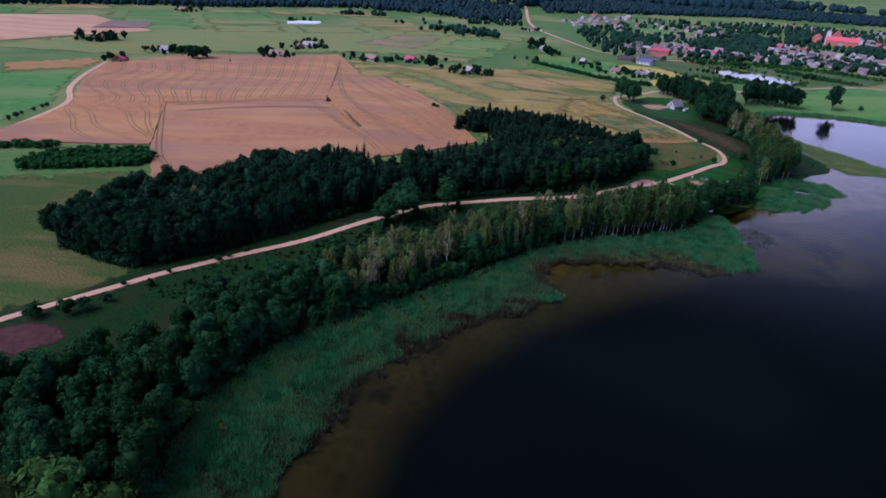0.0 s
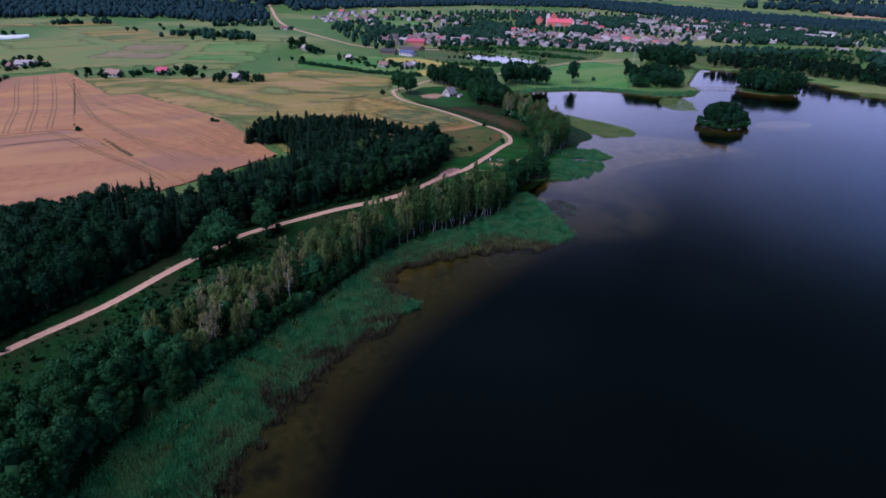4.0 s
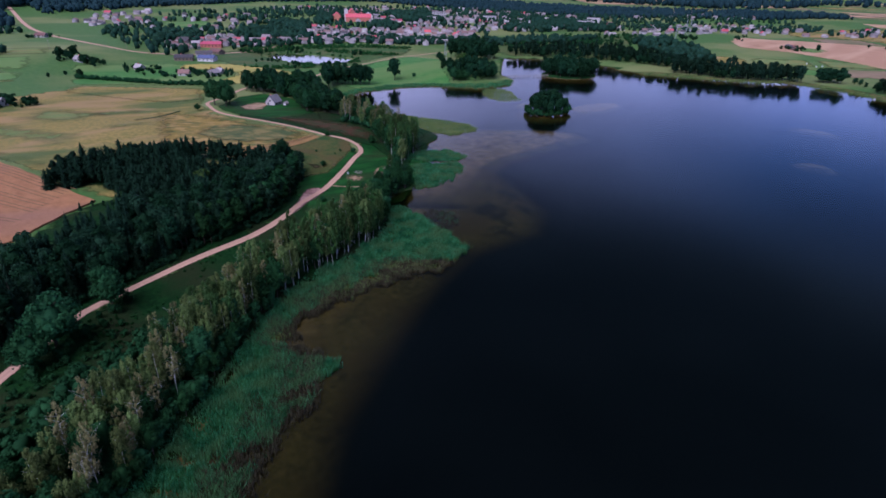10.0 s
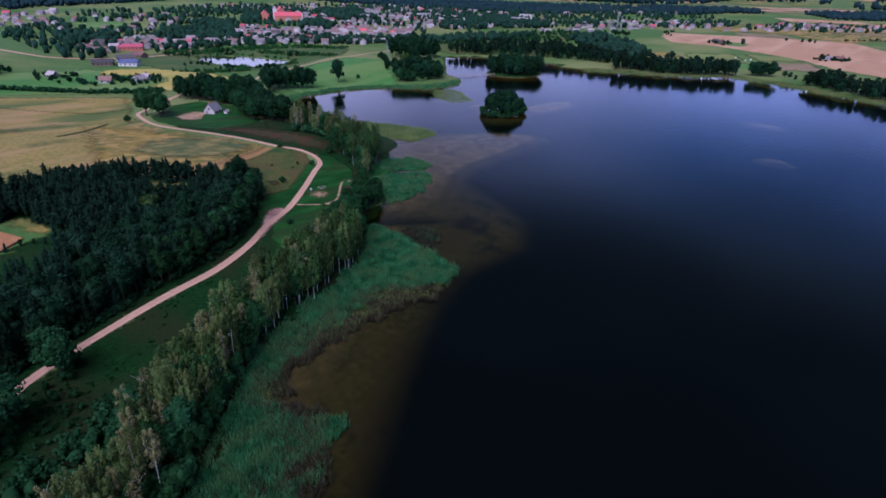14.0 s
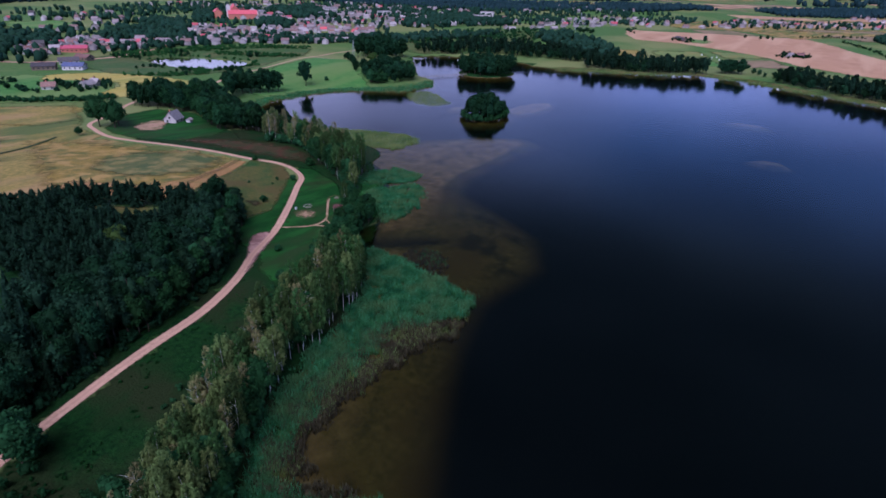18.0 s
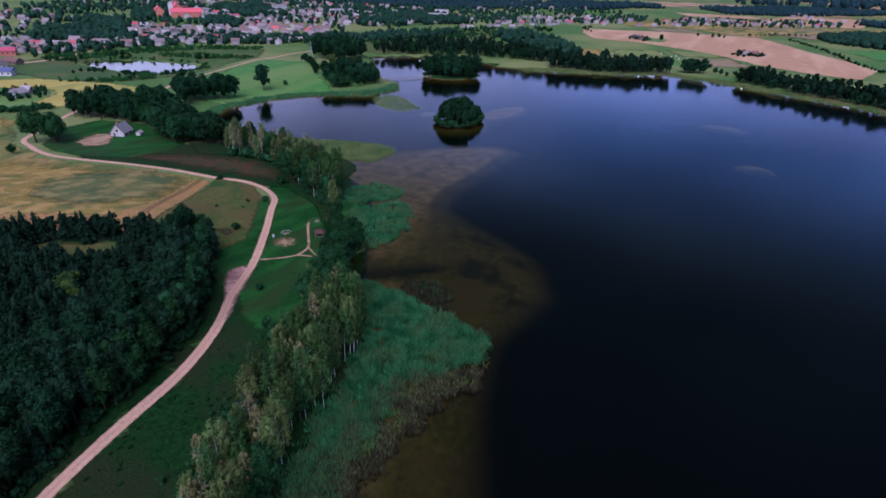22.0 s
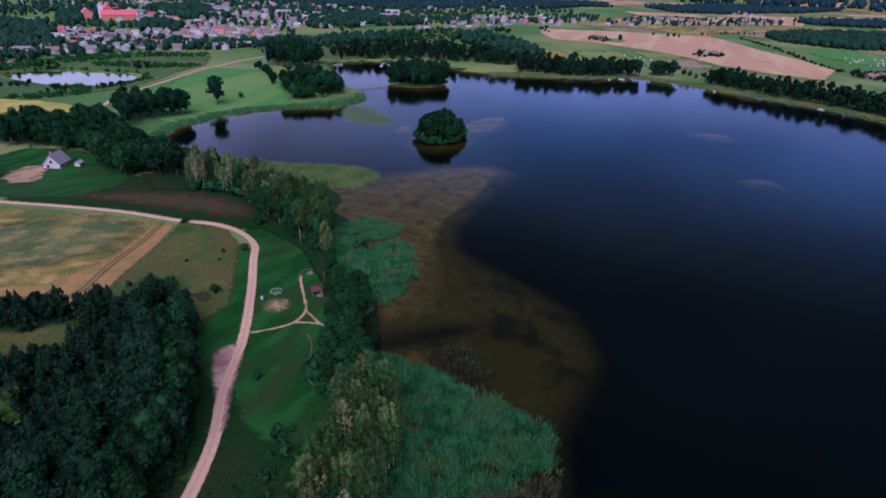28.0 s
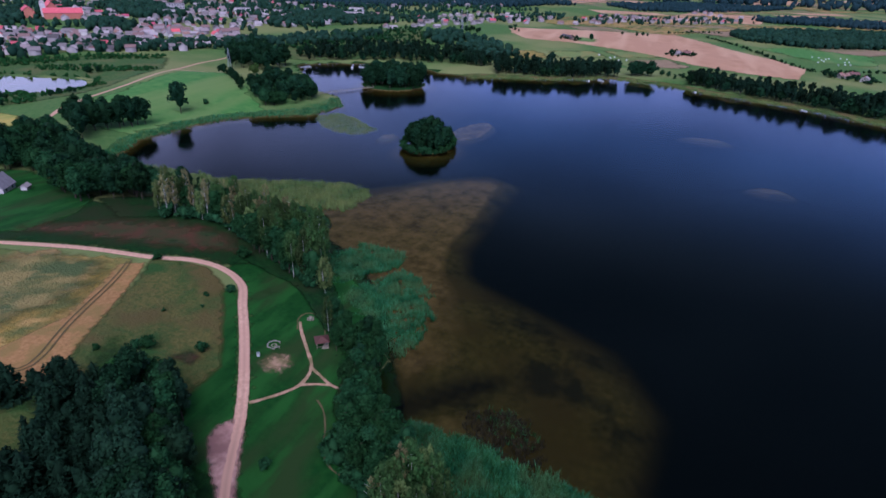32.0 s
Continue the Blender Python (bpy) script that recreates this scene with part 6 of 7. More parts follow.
for k, (bx, by, n, spread, sc) in enumerate(((-228, 436, 4, 8, 0.6), (-196, 488, 6, 9, 0.75), (-176, 470, 7, 8, 0.9), (-140, 505, 4, 6, 0.7), (-118, 500, 3, 5, 0.55), (-118, 585, 6, 14, 0.6), (-62, 508, 5, 8, 0.55), (5, 470, 2, 3, 1.2), (20, 470, 6, 10, 0.5), (42, 462, 8, 9, 0.55), (-4, 520, 5, 12, 0.45), (-290, 540, 12, 14, 0.8), (150, 560, 5, 14, 0.5), (172, 548, 6, 12, 0.5), (120, 620, 7, 16, 0.7), (112, 640, 4, 10, 0.9), (92, 560, 3, 20, 0.5), (-340, 880, 5, 22, 0.9), (-20, 860, 6, 40, 0.6), (-170, 800, 6, 22, 0.6), (60, 720, 3, 30, 0.6), (-205, 500, 5, 10, 0.5), (275, 600, 8, 14, 0.4), (283, 561, 7, 10, 0.4), (315, 545, 6, 7, 0.45), (268, 536, 1, 1, 0.5), (380, 590, 8, 12, 0.45), (345, 660, 12, 18, 0.4), (300, 668, 12, 16, 0.4), (820, 165, 5, 8, 0.6), (880, 270, 2, 4, 0.7), (742, 6, 8, 14, 0.6), (850, 430, 8, 14, 0.8), (990, 200, 4, 20, 0.6))):
    rr = np.random.RandomState(200 + k)
    for _ in range(n):
        px, py = bx + rr.normal(0, spread * 0.6), by + rr.normal(0, spread * 0.6)
        FARTREE.put(px, py, float(fast_z(px, py)[0]) - 0.1, sc * rr.uniform(0.75, 1.25), rr.uniform(0, 6), int(rr.randint(9)), group="scattered farm trees")

for k, line in enumerate(([(1072, 118), (1010, 96), (966, 78), (900, 62), (830, 46), (773, 25)], [(1075, 176), (1110, 150), (1141, 124), (1157, 89)], [(770, 26), (786, -14), (800, -50)], [(905, 376), (940, 398), (980, 400)])):
    line = smooth_line(line, 4.5)
    rr = np.random.RandomState(950 + k)
    x, y = line[:, 0] + rr.normal(0, 1.5, len(line)), line[:, 1] + rr.normal(0, 1.5, len(line))
    thicket("hedgerow", LOWSCRUB, x, y, fast_z(x, y), rr, (0.5, 1.5), M["copse"], "dark uneven hedgerow across the far fields", "hedge")
# distant woods, joined
GROVES = [[(397, 817), (432, 776), (475, 845), (448, 888)], [(515, 748), (549, 721), (592, 769), (558, 792)], [(505, 863), (511, 835), (540, 870), (604, 959), (588, 979)], [(324, 771), (410, 722), (426, 777), (379, 848)], [(640, 800), (700, 780), (790, 900), (840, 990), (760, 1000), (690, 900)], [(820, 640), (880, 600), (930, 690), (870, 720)], [(235, 780), (280, 760), (310, 830), (250, 860)]]
GREENS = [[(461, 812), (510, 747), (527, 776), (487, 832)], [(323, 1031), (397, 999), (377, 889), (306, 930)], [(405, 826), (398, 880), (446, 909), (430, 860)]]
fr = np.random.RandomState(77)
far_arrays = []
for _ in range(7):
    clumps = [lump((0, 0, 3.6), (3.8, 3.8, 4.2), fr, 0.2, 3, 5)]
    for _k in range(3):
        d = sphere_dirs(1, fr, 0.0)[0]
        clumps.append(lump((d[0] * 2.2, d[1] * 2.2, 4.4 + d[2] * 2.4), (2.0, 2.0, 2.0), fr, 0.2, 2, 4))
    far_arrays.append(gather(clumps))
plain_arrays = [lump((0, 0, 4.2), (3.7, 3.7, 4.8), fr, 0.3, 2, 5) for _ in range(12)]
FARWOODS = [
    [(-900, 760), (-542, 790), (-456, 890), (-320, 965), (-166, 1095), (-6, 1062), (76, 975), (148, 1025), (170, 1240), (-100, 1420), (-700, 1300)],
    [(220, 1190), (390, 1275), (560, 1370), (732, 1450), (870, 1370), (965, 1290), (1120, 1180), (1240, 1300), (1000, 1650), (500, 1700), (225, 1500)],
    [(963, 1290), (1040, 1010), (1120, 760), (1260, 620), (1400, 640), (1360, 1000), (1250, 1250)],
    [(1264, 600), (1330, 480), (1450, 440), (1560, 380), (1620, 470), (1480, 640)],
    [(1048, 59), (1019, -29), (1069, -123), (1200, -260), (1330, -180), (1240, 20), (1140, 80)],
    [(1560, 250), (1700, 330), (2200, 160), (2300, -200), (2000, -60), (1700, 120)],
    [(1470, -20), (1560, 10), (1700, -170), (1640, -420), (1480, -300)],
    [(640, 340), (700, 420), (760, 470), (820, 450), (760, 380), (700, 330)],
    [(300, 690), (390, 705), (470, 660), (530, 610), (560, 640), (480, 700), (390, 735), (300, 720)],
    [(700, 640), (800, 600), (880, 560), (930, 600), (820, 680), (730, 700)],
]
for k, outline in enumerate(FARWOODS):
    gap = 10.5 if k in (0, 1) else (10.5 if k in (2, 3, 5, 6) else 7.5)
    x, y, rng = scatter(outline, gap, 90 + k, keep=0.62 if k in (7, 8, 9) else 1.0)
    thicket("distant_wood", far_arrays if k in (4, 7, 8, 9) else plain_arrays, x, y, fast_z(x, y), rng, (0.8, 1.35) if k != 8 else (0.6, 0.9), M["gardenleaf" if k in (4, 7, 8, 9) else "hazed_wood"], "dark wood in the distance")
x, y, rng = scatter([(180, 640), (300, 705), (480, 660), (620, 600), (800, 600), (1000, 460), (1200, 330), (1330, 430), (1180, 860), (900, 1080), (700, 1190), (400, 1180), (210, 900)], 11.5, 120, keep=0.8)
ok = np.sin(x / 37 + np.sin(y / 61) * 2) * np.sin(y / 43 + np.sin(x / 71) * 2) + rng.normal(0, 0.2, len(x)) > -0.1
ok &= (sd(x, y, [(215, 690), (280, 712), (390, 700), (465, 652), (530, 606), (600, 610), (640, 660), (560, 760), (470, 800), (330, 800), (240, 760)]) > 0) | (rng.uniform(0, 1, len(x)) < 0.62)
for outline in GREENS:
    ok &= sd(x, y, outline) > -4
x, y = x[ok], y[ok]
thicket("garden_trees", plain_arrays, x, y, fast_z(x, y), rng, (0.5, 1.05), M["gardenleaf"], "garden trees between the village houses", "trees")
x, y, rng = scatter([(1130, 330), (1320, 310), (1440, 160), (1520, 60), (1440, 10), (1330, 100), (1200, 220)], 15, 121, keep=0.6)
thicket("garden_trees", plain_arrays, x, y, fast_z(x, y), rng, (0.5, 1.1), M["gardenleaf"], "garden trees of the far hamlet", "trees")
x, y, rng = scatter([(900, 480), (1000, 600), (1250, 490), (1390, 580), (1100, 980), (900, 1180), (700, 1250), (560, 1190), (900, 1060), (1100, 740), (1000, 640)], 19, 122, keep=0.7)
thicket("garden_trees", plain_arrays, x, y, fast_z(x, y), rng, (0.5, 1.1), M["gardenleaf"], "garden trees of the upper village", "trees")
x, y, rng = scatter([(-1000, 1330), (-700, 1300), (-100, 1420), (170, 1240), (500, 1700), (900, 1600), (1000, 2400), (-1200, 2500)], 30, 123)
thicket("distant_wood", plain_arrays, x, y, fast_z(x, y), rng, (2.2, 3.2), M["hazed_wood"], "vast dark wood reaching to the horizon")
for k, outline in enumerate(GROVES):
    x, y, rng = scatter(outline, 6.0, 880 + k, keep=0.9)
    thicket("village_grove", far_arrays, x, y, fast_z(x, y), rng, (0.75, 1.35), M["gardenleaf"], "dark grove of tall trees among village houses", "grove")
for k, outline in enumerate(GREENS):
    drape("village_green", outline, M["pasture"], "open green field between village houses", cell=20, lift=0.5, margin=8)
for k, (bx, by, n, sp) in enumerate(((72, 930, 14, 9), (110, 934, 16, 12), (-124, 968, 14, 12), (-86, 974, 12, 10), (20, 775, 16, 12), (40, 735, 16, 14), (60, 700, 14, 10))):
    rr = np.random.RandomState(900 + k)
    x, y = bx + rr.normal(0, sp, n), by + rr.normal(0, sp * 0.6, n)
    thicket("field_copse", far_arrays, x, y, fast_z(x, y), rr, (0.6, 1.1), M["gardenleaf"], "small dark copse in the far fields", "copse")
PONDSCRUB = [[(230, 560), (290, 545), (296, 600), (296, 650), (330, 662), (350, 640), (370, 575), (352, 548), (300, 546), (285, 530), (250, 540)], [(282, 664), (360, 664), (420, 640), (455, 600), (480, 610), (440, 660), (380, 690), (290, 690)], [(366, 640), (384, 590), (400, 560), (416, 560), (400, 610), (384, 650)]]
for k, outline in enumerate(PONDSCRUB):
    x, y, rng = scatter(outline, 2.5, 130 + k, 0.45, keep=0.62)
    ok = sd(x, y, POND) > 5.5
    thicket("scrub", LOWSCRUB, x[ok], y[ok], fast_z(x[ok], y[ok]), rng, (0.25, 1.15), M["hedgeleaf"], "dark green scrub round the pond", "scrub")
x, y, rng = scatter([(440, 668), (520, 612), (580, 560), (640, 530), (720, 500), (760, 520), (700, 560), (640, 590), (560, 640), (480, 690)], 7.0, 136, keep=0.8)
thicket("wood_belt", far_arrays, x, y, fast_z(x, y), rng, (0.6, 1.1), M["gardenleaf"], "dark belt of trees before the village")
x, y, rng = scatter([(560, 520), (640, 450), (700, 440), (800, 480), (840, 500), (760, 560), (660, 560), (590, 560)], 8.0, 137, keep=0.6)
thicket("scrub", LOWSCRUB, x, y, fast_z(x, y), rng, (1.0, 2.4), M["broad"], "green scrub land before the village", "scrub")
for k, (a, b, c) in enumerate((((1700, 700), (2600, 1500), 500), ((-1500, 1300), (-600, 2200), 420), ((600, 1900), (1800, 2600), 500), ((2300, -700), (3200, 300), 420), ((2600, 400), (3600, 1400), 320), ((-400, 2300), (900, 3400), 420), ((2200, 1700), (3300, 2900), 420), ((3400, -900), (4300, 500), 320))):
    rr = np.random.RandomState(300 + k)
    x, y = rr.uniform(a[0], b[0], c), rr.uniform(a[1], b[1], c)
    pick = np.sin(x / 190 + k) * np.sin(y / 230 + k * 2) > -0.15
    thicket("distant_wood", plain_arrays, x[pick], y[pick], fast_z(x[pick], y[pick]), rr, (1.6, 3.0), M["hazed_wood"], "dark wood near the horizon")


# ---- reeds and rough plants ----
def reeds(name, outline, dense, seed, material, label, tall=(0.8, 1.5), holes=0.0, hole_scale=0.09, gaps=()):
    """Leaning blades in tufts, standing in the shallows."""
    rng = np.random.RandomState(seed)
    P = np.array(outline, float)
    lo, hi = P.min(0), P.max(0)
    n = int((hi - lo).prod() * dense)
    x, y = rng.uniform(lo[0], hi[0], n), rng.uniform(lo[1], hi[1], n)
    waver = 1.7 * np.sin(x * 0.31 + 2 * np.sin(y * 0.17)) * np.sin(y * 0.27 + 2 * np.sin(x * 0.13)) + 1.0 * np.sin(x * 0.9 + np.sin(y * 0.7)) * np.sin(y * 0.8)
    ok = sd(x, y, outline) + waver + rng.normal(0, 0.7, n) < 0
    if holes:
        wave = np.sin(x * hole_scale * 3.1 + np.sin(y * hole_scale * 2) * 2) * np.sin(y * hole_scale * 2.7 + 1 + np.sin(x * hole_scale * 1.7) * 2) + 0.35 * np.sin(x * 1.1 + 3 * np.sin(y * 0.4)) * np.sin(y * 1.2) + rng.normal(0, 0.22, n)
        ok &= wave > holes - 1
    for gx, gy, ra, rb in gaps:
        ok &= ((x - gx) / ra) ** 2 + ((y - gy) / rb) ** 2 + rng.normal(0, 0.35, n) + waver * 0.25 > 1
    x, y = x[ok], y[ok]
    z = np.clip(fast_z(x, y), -0.6, 0.6)
    V = []
    for k in range(3):
        h = rng.uniform(*tall, len(x))
        a = rng.uniform(0, 6.28, len(x))
        w = rng.uniform(0.08, 0.18, len(x))
        lean = rng.uniform(0.25, 0.7, len(x))
        bx, by = x + rng.normal(0, 0.14, len(x)), y + rng.normal(0, 0.14, len(x))
        ca, sa = np.cos(a), np.sin(a)
        lx, ly = rng.normal(0, 1, len(x)) * lean, rng.normal(0, 1, len(x)) * lean
        V.append(np.stack([np.column_stack([bx - ca * w, by - sa * w, z - 0.3]), np.column_stack([bx + ca * w, by + sa * w, z - 0.3]), np.column_stack([bx + lx, by + ly, np.maximum(z, -0.3) + h])], 1).reshape(-1, 3))
    V = np.vstack(V)
    return tagged(new(name, mesh_np(name, V, np.arange(len(V)).reshape(-1, 3), material)), label, "reeds", kind="stuff")


REEDS = [(-52, 55), (-44, 72), (-44.5, 88), (-42, 100), (-37, 112), (-25, 125), (-5, 141), (16, 159), (42, 179), (64, 189.5), (82, 194), (98, 199), (109, 208), (118, 219.5), (125, 219), (125, 208), (122, 192), (120.5, 182), (117, 172.5), (105, 171), (97, 175.5), (90, 182), (76, 179.5), (60, 176), (48, 174), (38, 168), (37, 160), (41, 154), (46, 148), (34, 144), (22, 138), (6, 126), (-5, 114), (-16, 100), (-20, 86), (-26, 72), (-34, 48)]
DEAD = [(40, 160, 2.6, 4.5), (30, 144, 5, 2), (12, 134, 6, 2.5), (-2, 122, 3, 5)]
reeds("reed_bed", REEDS, 12.0, 401, M["reed"], "broad blue-green reed bed along the shore", holes=0.12, gaps=DEAD)
reeds("reed_bed", [(36, 164), (50, 171), (68, 173), (84, 172), (98, 168), (107, 169), (97, 178), (88, 186), (70, 183), (50, 178), (36, 171)], 4.0, 414, M["reed_pale"], "thin ragged olive reeds at the bed's edge", (0.5, 1.2), holes=0.75, hole_scale=0.16)
reeds("dead_reeds", [(37, 163), (50, 170), (68, 172), (84, 171), (98, 167), (106, 168), (97, 178), (88, 187), (70, 184), (50, 180), (34, 171), (30, 152), (38, 148), (44, 152)], 8.0, 402, M["reed_dead"], "brown dead reeds at the water's edge", (0.7, 1.5), holes=0.5, hole_scale=0.13)
reeds("dead_reeds", [(-32, 60), (-20, 84), (-14, 98), (-3, 114), (16, 130), (36, 143), (44, 150), (40, 158), (24, 150), (-2, 130), (-18, 110), (-28, 88), (-40, 62)], 6.0, 403, M["reed_dead"], "brown dead reeds at the water's edge", (0.7, 1.5), holes=0.55, hole_scale=0.07)
reeds("reed_bed", [(176, 272), (192, 274), (201, 265), (198, 252), (191, 250), (180, 256), (170, 262)], 8.0, 404, M["reed"], "blue-green reed patch off the lawn", holes=0.3, hole_scale=0.16)
reeds("reed_bed", [(189, 247), (184, 240), (168, 229.5), (153, 228), (145, 230.5), (150, 236), (158, 248), (166, 257), (178, 252)], 8.0, 405, M["reed"], "blue-green reed patch off the lawn", holes=0.25, hole_scale=0.16)
reeds("reed_bed", [(222, 407), (221, 385), (222, 360), (222, 330), (222, 300), (228, 287), (247, 288), (254, 305), (245, 328), (236, 352), (234, 390), (234, 414)], 4.0, 406, M["reed_pale"], "pale green reed strip along the bay")
reeds("reed_bed", [(240, 421), (266, 433), (298, 431), (323, 424), (342, 408), (357, 385), (393, 380), (412, 396), (395, 398), (364, 402), (352, 414), (338, 424), (322, 434), (298, 441), (262, 442), (238, 430)], 1.8, 407, M["reed"], "green reed fringe of the peninsula", (1.0, 1.8))
reeds("reed_bed", [(360, 382), (374, 374), (360, 352), (345, 333), (330, 341), (334, 359), (346, 374)], 7.0, 408, M["reed_pale"], "yellowish reed spit in the bay", (0.4, 0.9), holes=0.2, hole_scale=0.2)
reeds("reed_bed", [(619, 216), (613, 198), (610, 178), (605, 163), (586, 136), (571, 96), (552, 58), (523, 22), (530, 20), (560, 56), (580, 94), (595, 134), (614, 160), (622, 178), (626, 214)], 0.9, 409, M["reed_pale"], "pale reed fringe of the far shore", (0.8, 1.6))
reeds("reed_bed", [(548, 337), (564, 314), (575, 281), (600, 239), (608, 246), (584, 285), (574, 318), (558, 344)], 0.9, 410, M["reed_pale"], "pale reed fringe of the far shore", (0.8, 1.6))
reeds("grass_tufts", [(-92, 118), (-52, 154), (-11, 186), (20, 207), (66, 221), (98, 239), (100, 224), (60, 201), (0, 163), (-30, 140), (-60, 112)], 1.1, 411, M["rough"], "tall rough grass beside the road", (0.4, 0.9))
reeds("waterweed", [(133, 208), (136, 199), (130, 189), (122, 190), (122, 200), (127, 206)], 5.0, 412, M["reed_dead"], "dark dead water plants beside the reed bed", (0.3, 0.9), holes=0.6, hole_scale=0.2)
reeds("waterweed", [(134, 206), (137, 200), (131, 190), (126, 192), (129, 202)], 2.0, 413, M["reed"], "green water plants beside the reed bed", (0.3, 0.8), holes=0.8, hole_scale=0.3)


# ---- buildings ----
def gable_house(name, w, d, h, rise, wall, roof, label, category="house", windows=True, chimney=True, door=False, over=0.45):
    """A gabled house: walls with gables, two roof slabs, chimney, windows; ridge along y."""
    top = new(name)
    top.empty_display_size = 1.0
    bm = bmesh.new()
    pr = [(-w / 2, -0.6), (w / 2, -0.6), (w / 2, h), (0, h + rise), (-w / 2, h)]
    a = [bm.verts.new((x, -d / 2, z)) for x, z in pr]
    b = [bm.verts.new((x, d / 2, z)) for x, z in pr]
    bm.faces.new(a)
    bm.faces.new(b[::-1])
    for i in range(5):
        bm.faces.new((a[i], b[i], b[(i + 1) % 5], a[(i + 1) % 5]))
    bmesh.ops.recalc_face_normals(bm, faces=bm.faces[:])
    walls = part("wall", bm, wall, top)
    bm = bmesh.new()
    slope = rise / (w / 2)
    for s in (-1, 1):
        pts = [(0, h + rise), (s * (w / 2 + over), h - slope * over)]
        vs = []
        for y in (-d / 2 - over, d / 2 + over):
            for up in (0.03, 0.22):
                for x, z in pts:
                    vs.append(bm.verts.new((x, y, z + up)))
        for q in ((0, 1, 3, 2), (4, 6, 7, 5), (0, 4, 5, 1), (2, 3, 7, 6), (1, 5, 7, 3), (0, 2, 6, 4)):
            bm.faces.new([vs[i] for i in q])
    bmesh.ops.recalc_face_normals(bm, faces=bm.faces[:])
    slabs = part("roof", bm, roof, top)
    if chimney:
        bm = bmesh.new()
        box(bm, w * 0.12, d * 0.18, h + rise * 0.9 + 0.4, 0.6, 0.6, 1.6, 0, 0.04)
        part("chimney", bm, M["wall_brick"], slabs, "red brick chimney")
    if windows:
        n = max(2, int(d / 3.2))
        for s in (-1, 1):
            for k in range(n):
                bm = bmesh.new()
                y = -d / 2 + d * (k + 0.5) / n
                box(bm, s * (w / 2 + 0.02), y, h * 0.52, 0.08, 1.1, 1.25, 0, 0.02)
                part("window", bm, M["pane"], walls)
        for s in (-1, 1):
            bm = bmesh.new()
            box(bm, 0, s * (d / 2 + 0.02), h + rise * 0.22, 1.2, 0.08, 1.2, 0, 0.02)
            part("window", bm, M["pane"], walls)
            bm = bmesh.new()
            box(bm, w * 0.22, s * (d / 2 + 0.02), h * 0.5, 1.1, 0.08, 1.3, 0, 0.02)
            part("window", bm, M["pane"], walls)
    if door:
        bm = bmesh.new()
        box(bm, -w * 0.2, -d / 2 - 0.03, 1.0, 1.0, 0.1, 2.05, 0, 0.02)
        part("door", bm, M["wall_wood"], walls)
    return tagged(top, label, category)


def stand(ob, x, y, turn, sink=0.0):
    ob.matrix_world = Matrix.Translation((x, y, float(fast_z(x, y)[0]) - sink)) @ Matrix.Rotation(turn, 4, "Z")
    return ob


# the white house in its yard: two roof heights, porch, terrace
white = gable_house("house", 7.0, 8.2, 2.3, 3.9, M["wall_white"], M["pale_roof"], "small white house with a steep pale-grey gabled roof", door=True)
stand(white, 175.5, 410, radians(116))
shed = gable_house("shed", 2.2, 2.8, 1.7, 0.8, M["wall_white"], M["roof_grey"], "small pale shed beside the white house", "shed", windows=False, chimney=False)
stand(shed, 180.5, 403, radians(116))

# farms and barns
FARMS = [(-225, 441, 10, 15, "roof_red", "wall_wood", 0.2, "farmhouse with a bright red roof"), (-213, 494, 8, 11, "roof_grey", "wall_grey", 1.2, "small pale farmhouse among trees"), (-126, 502, 8, 15, "roof_brown", "wall_grey", 1.4, "long farmhouse with a brown roof"), (-112, 572, 9, 16, "roof_grey", "wall_white", 1.3, "white farmhouse with a grey roof"), (-120, 560, 6, 9, "roof_brown", "wall_wood", 0.4, "small brown outbuilding of a farm"), (-48, 502, 9, 13, "roof_brown", "wall_grey", 0.9, "farmhouse with a brown roof"), (-16, 509, 8, 10, "roof_red", "wall_grey", 1.0, "small farmhouse with a red roof"), (31, 462, 8, 10, "roof_grey", "wall_grey", 0.6, "pale house among low bushes"), (-289, 537, 9, 14, "roof_brown", "wall_wood", 0.5, "dark farmhouse among trees"), (-345, 868, 10, 15, "roof_brown", "wall_wood", 1.0, "distant brown farmhouse among trees"), (169, 540, 7, 10, "roof_brown", "wall_grey", 0.9, "cottage with a brown roof"), (188, 528, 8, 11, "roof_grey", "wall_grey", 1.9, "cottage with a grey roof"), (196, 533, 6, 8, "roof_grey", "wall_grey", 0.3, "small pale outbuilding beside a cottage"), (150, 585, 7, 9, "roof_grey", "wall_grey", 0.3, "small pale house in the fields"), (118, 628, 8, 11, "roof_grey", "wall_grey", 0.5, "pale house by the far road"), (140, 860, 10, 14, "roof_brown", "wall_grey", 0.8, "brown-roofed house by the far road"), (120, 980, 9, 14, "roof_grey", "wall_grey", 0.2, "pale house at the wood's edge"), (105, 970, 9, 12, "roof_brown", "wall_grey", 1.2, "brown-roofed house at the wood's edge"), (879, 303, 9, 26, "roof_dark", "wall_wood", 2.3, "long dark barn in the orange field"), (866, 296, 7, 10, "roof_dark", "wall_wood", 2.3, "small dark barn in the field"), (816, 161, 9, 12, "roof_grey", "wall_white", 1.0, "white farmhouse in the orange field"), (825, 150, 7, 9, "roof_brown", "wall_grey", 0.2, "small white outbuilding of a farm"), (742, 2, 9, 13, "roof_brown", "wall_grey", 0.5, "farmhouse near the far shore"), (728, -14, 9, 12, "roof_grey", "wall_grey", 1.2, "pale farmhouse near the far shore"), (755, -10, 8, 11, "roof_brown", "wall_grey", 0.1, "farmhouse near the far shore"), (660, 145, 7, 12, "roof_dark", "wall_wood", 0.8, "dark boathouse behind the shore trees")]
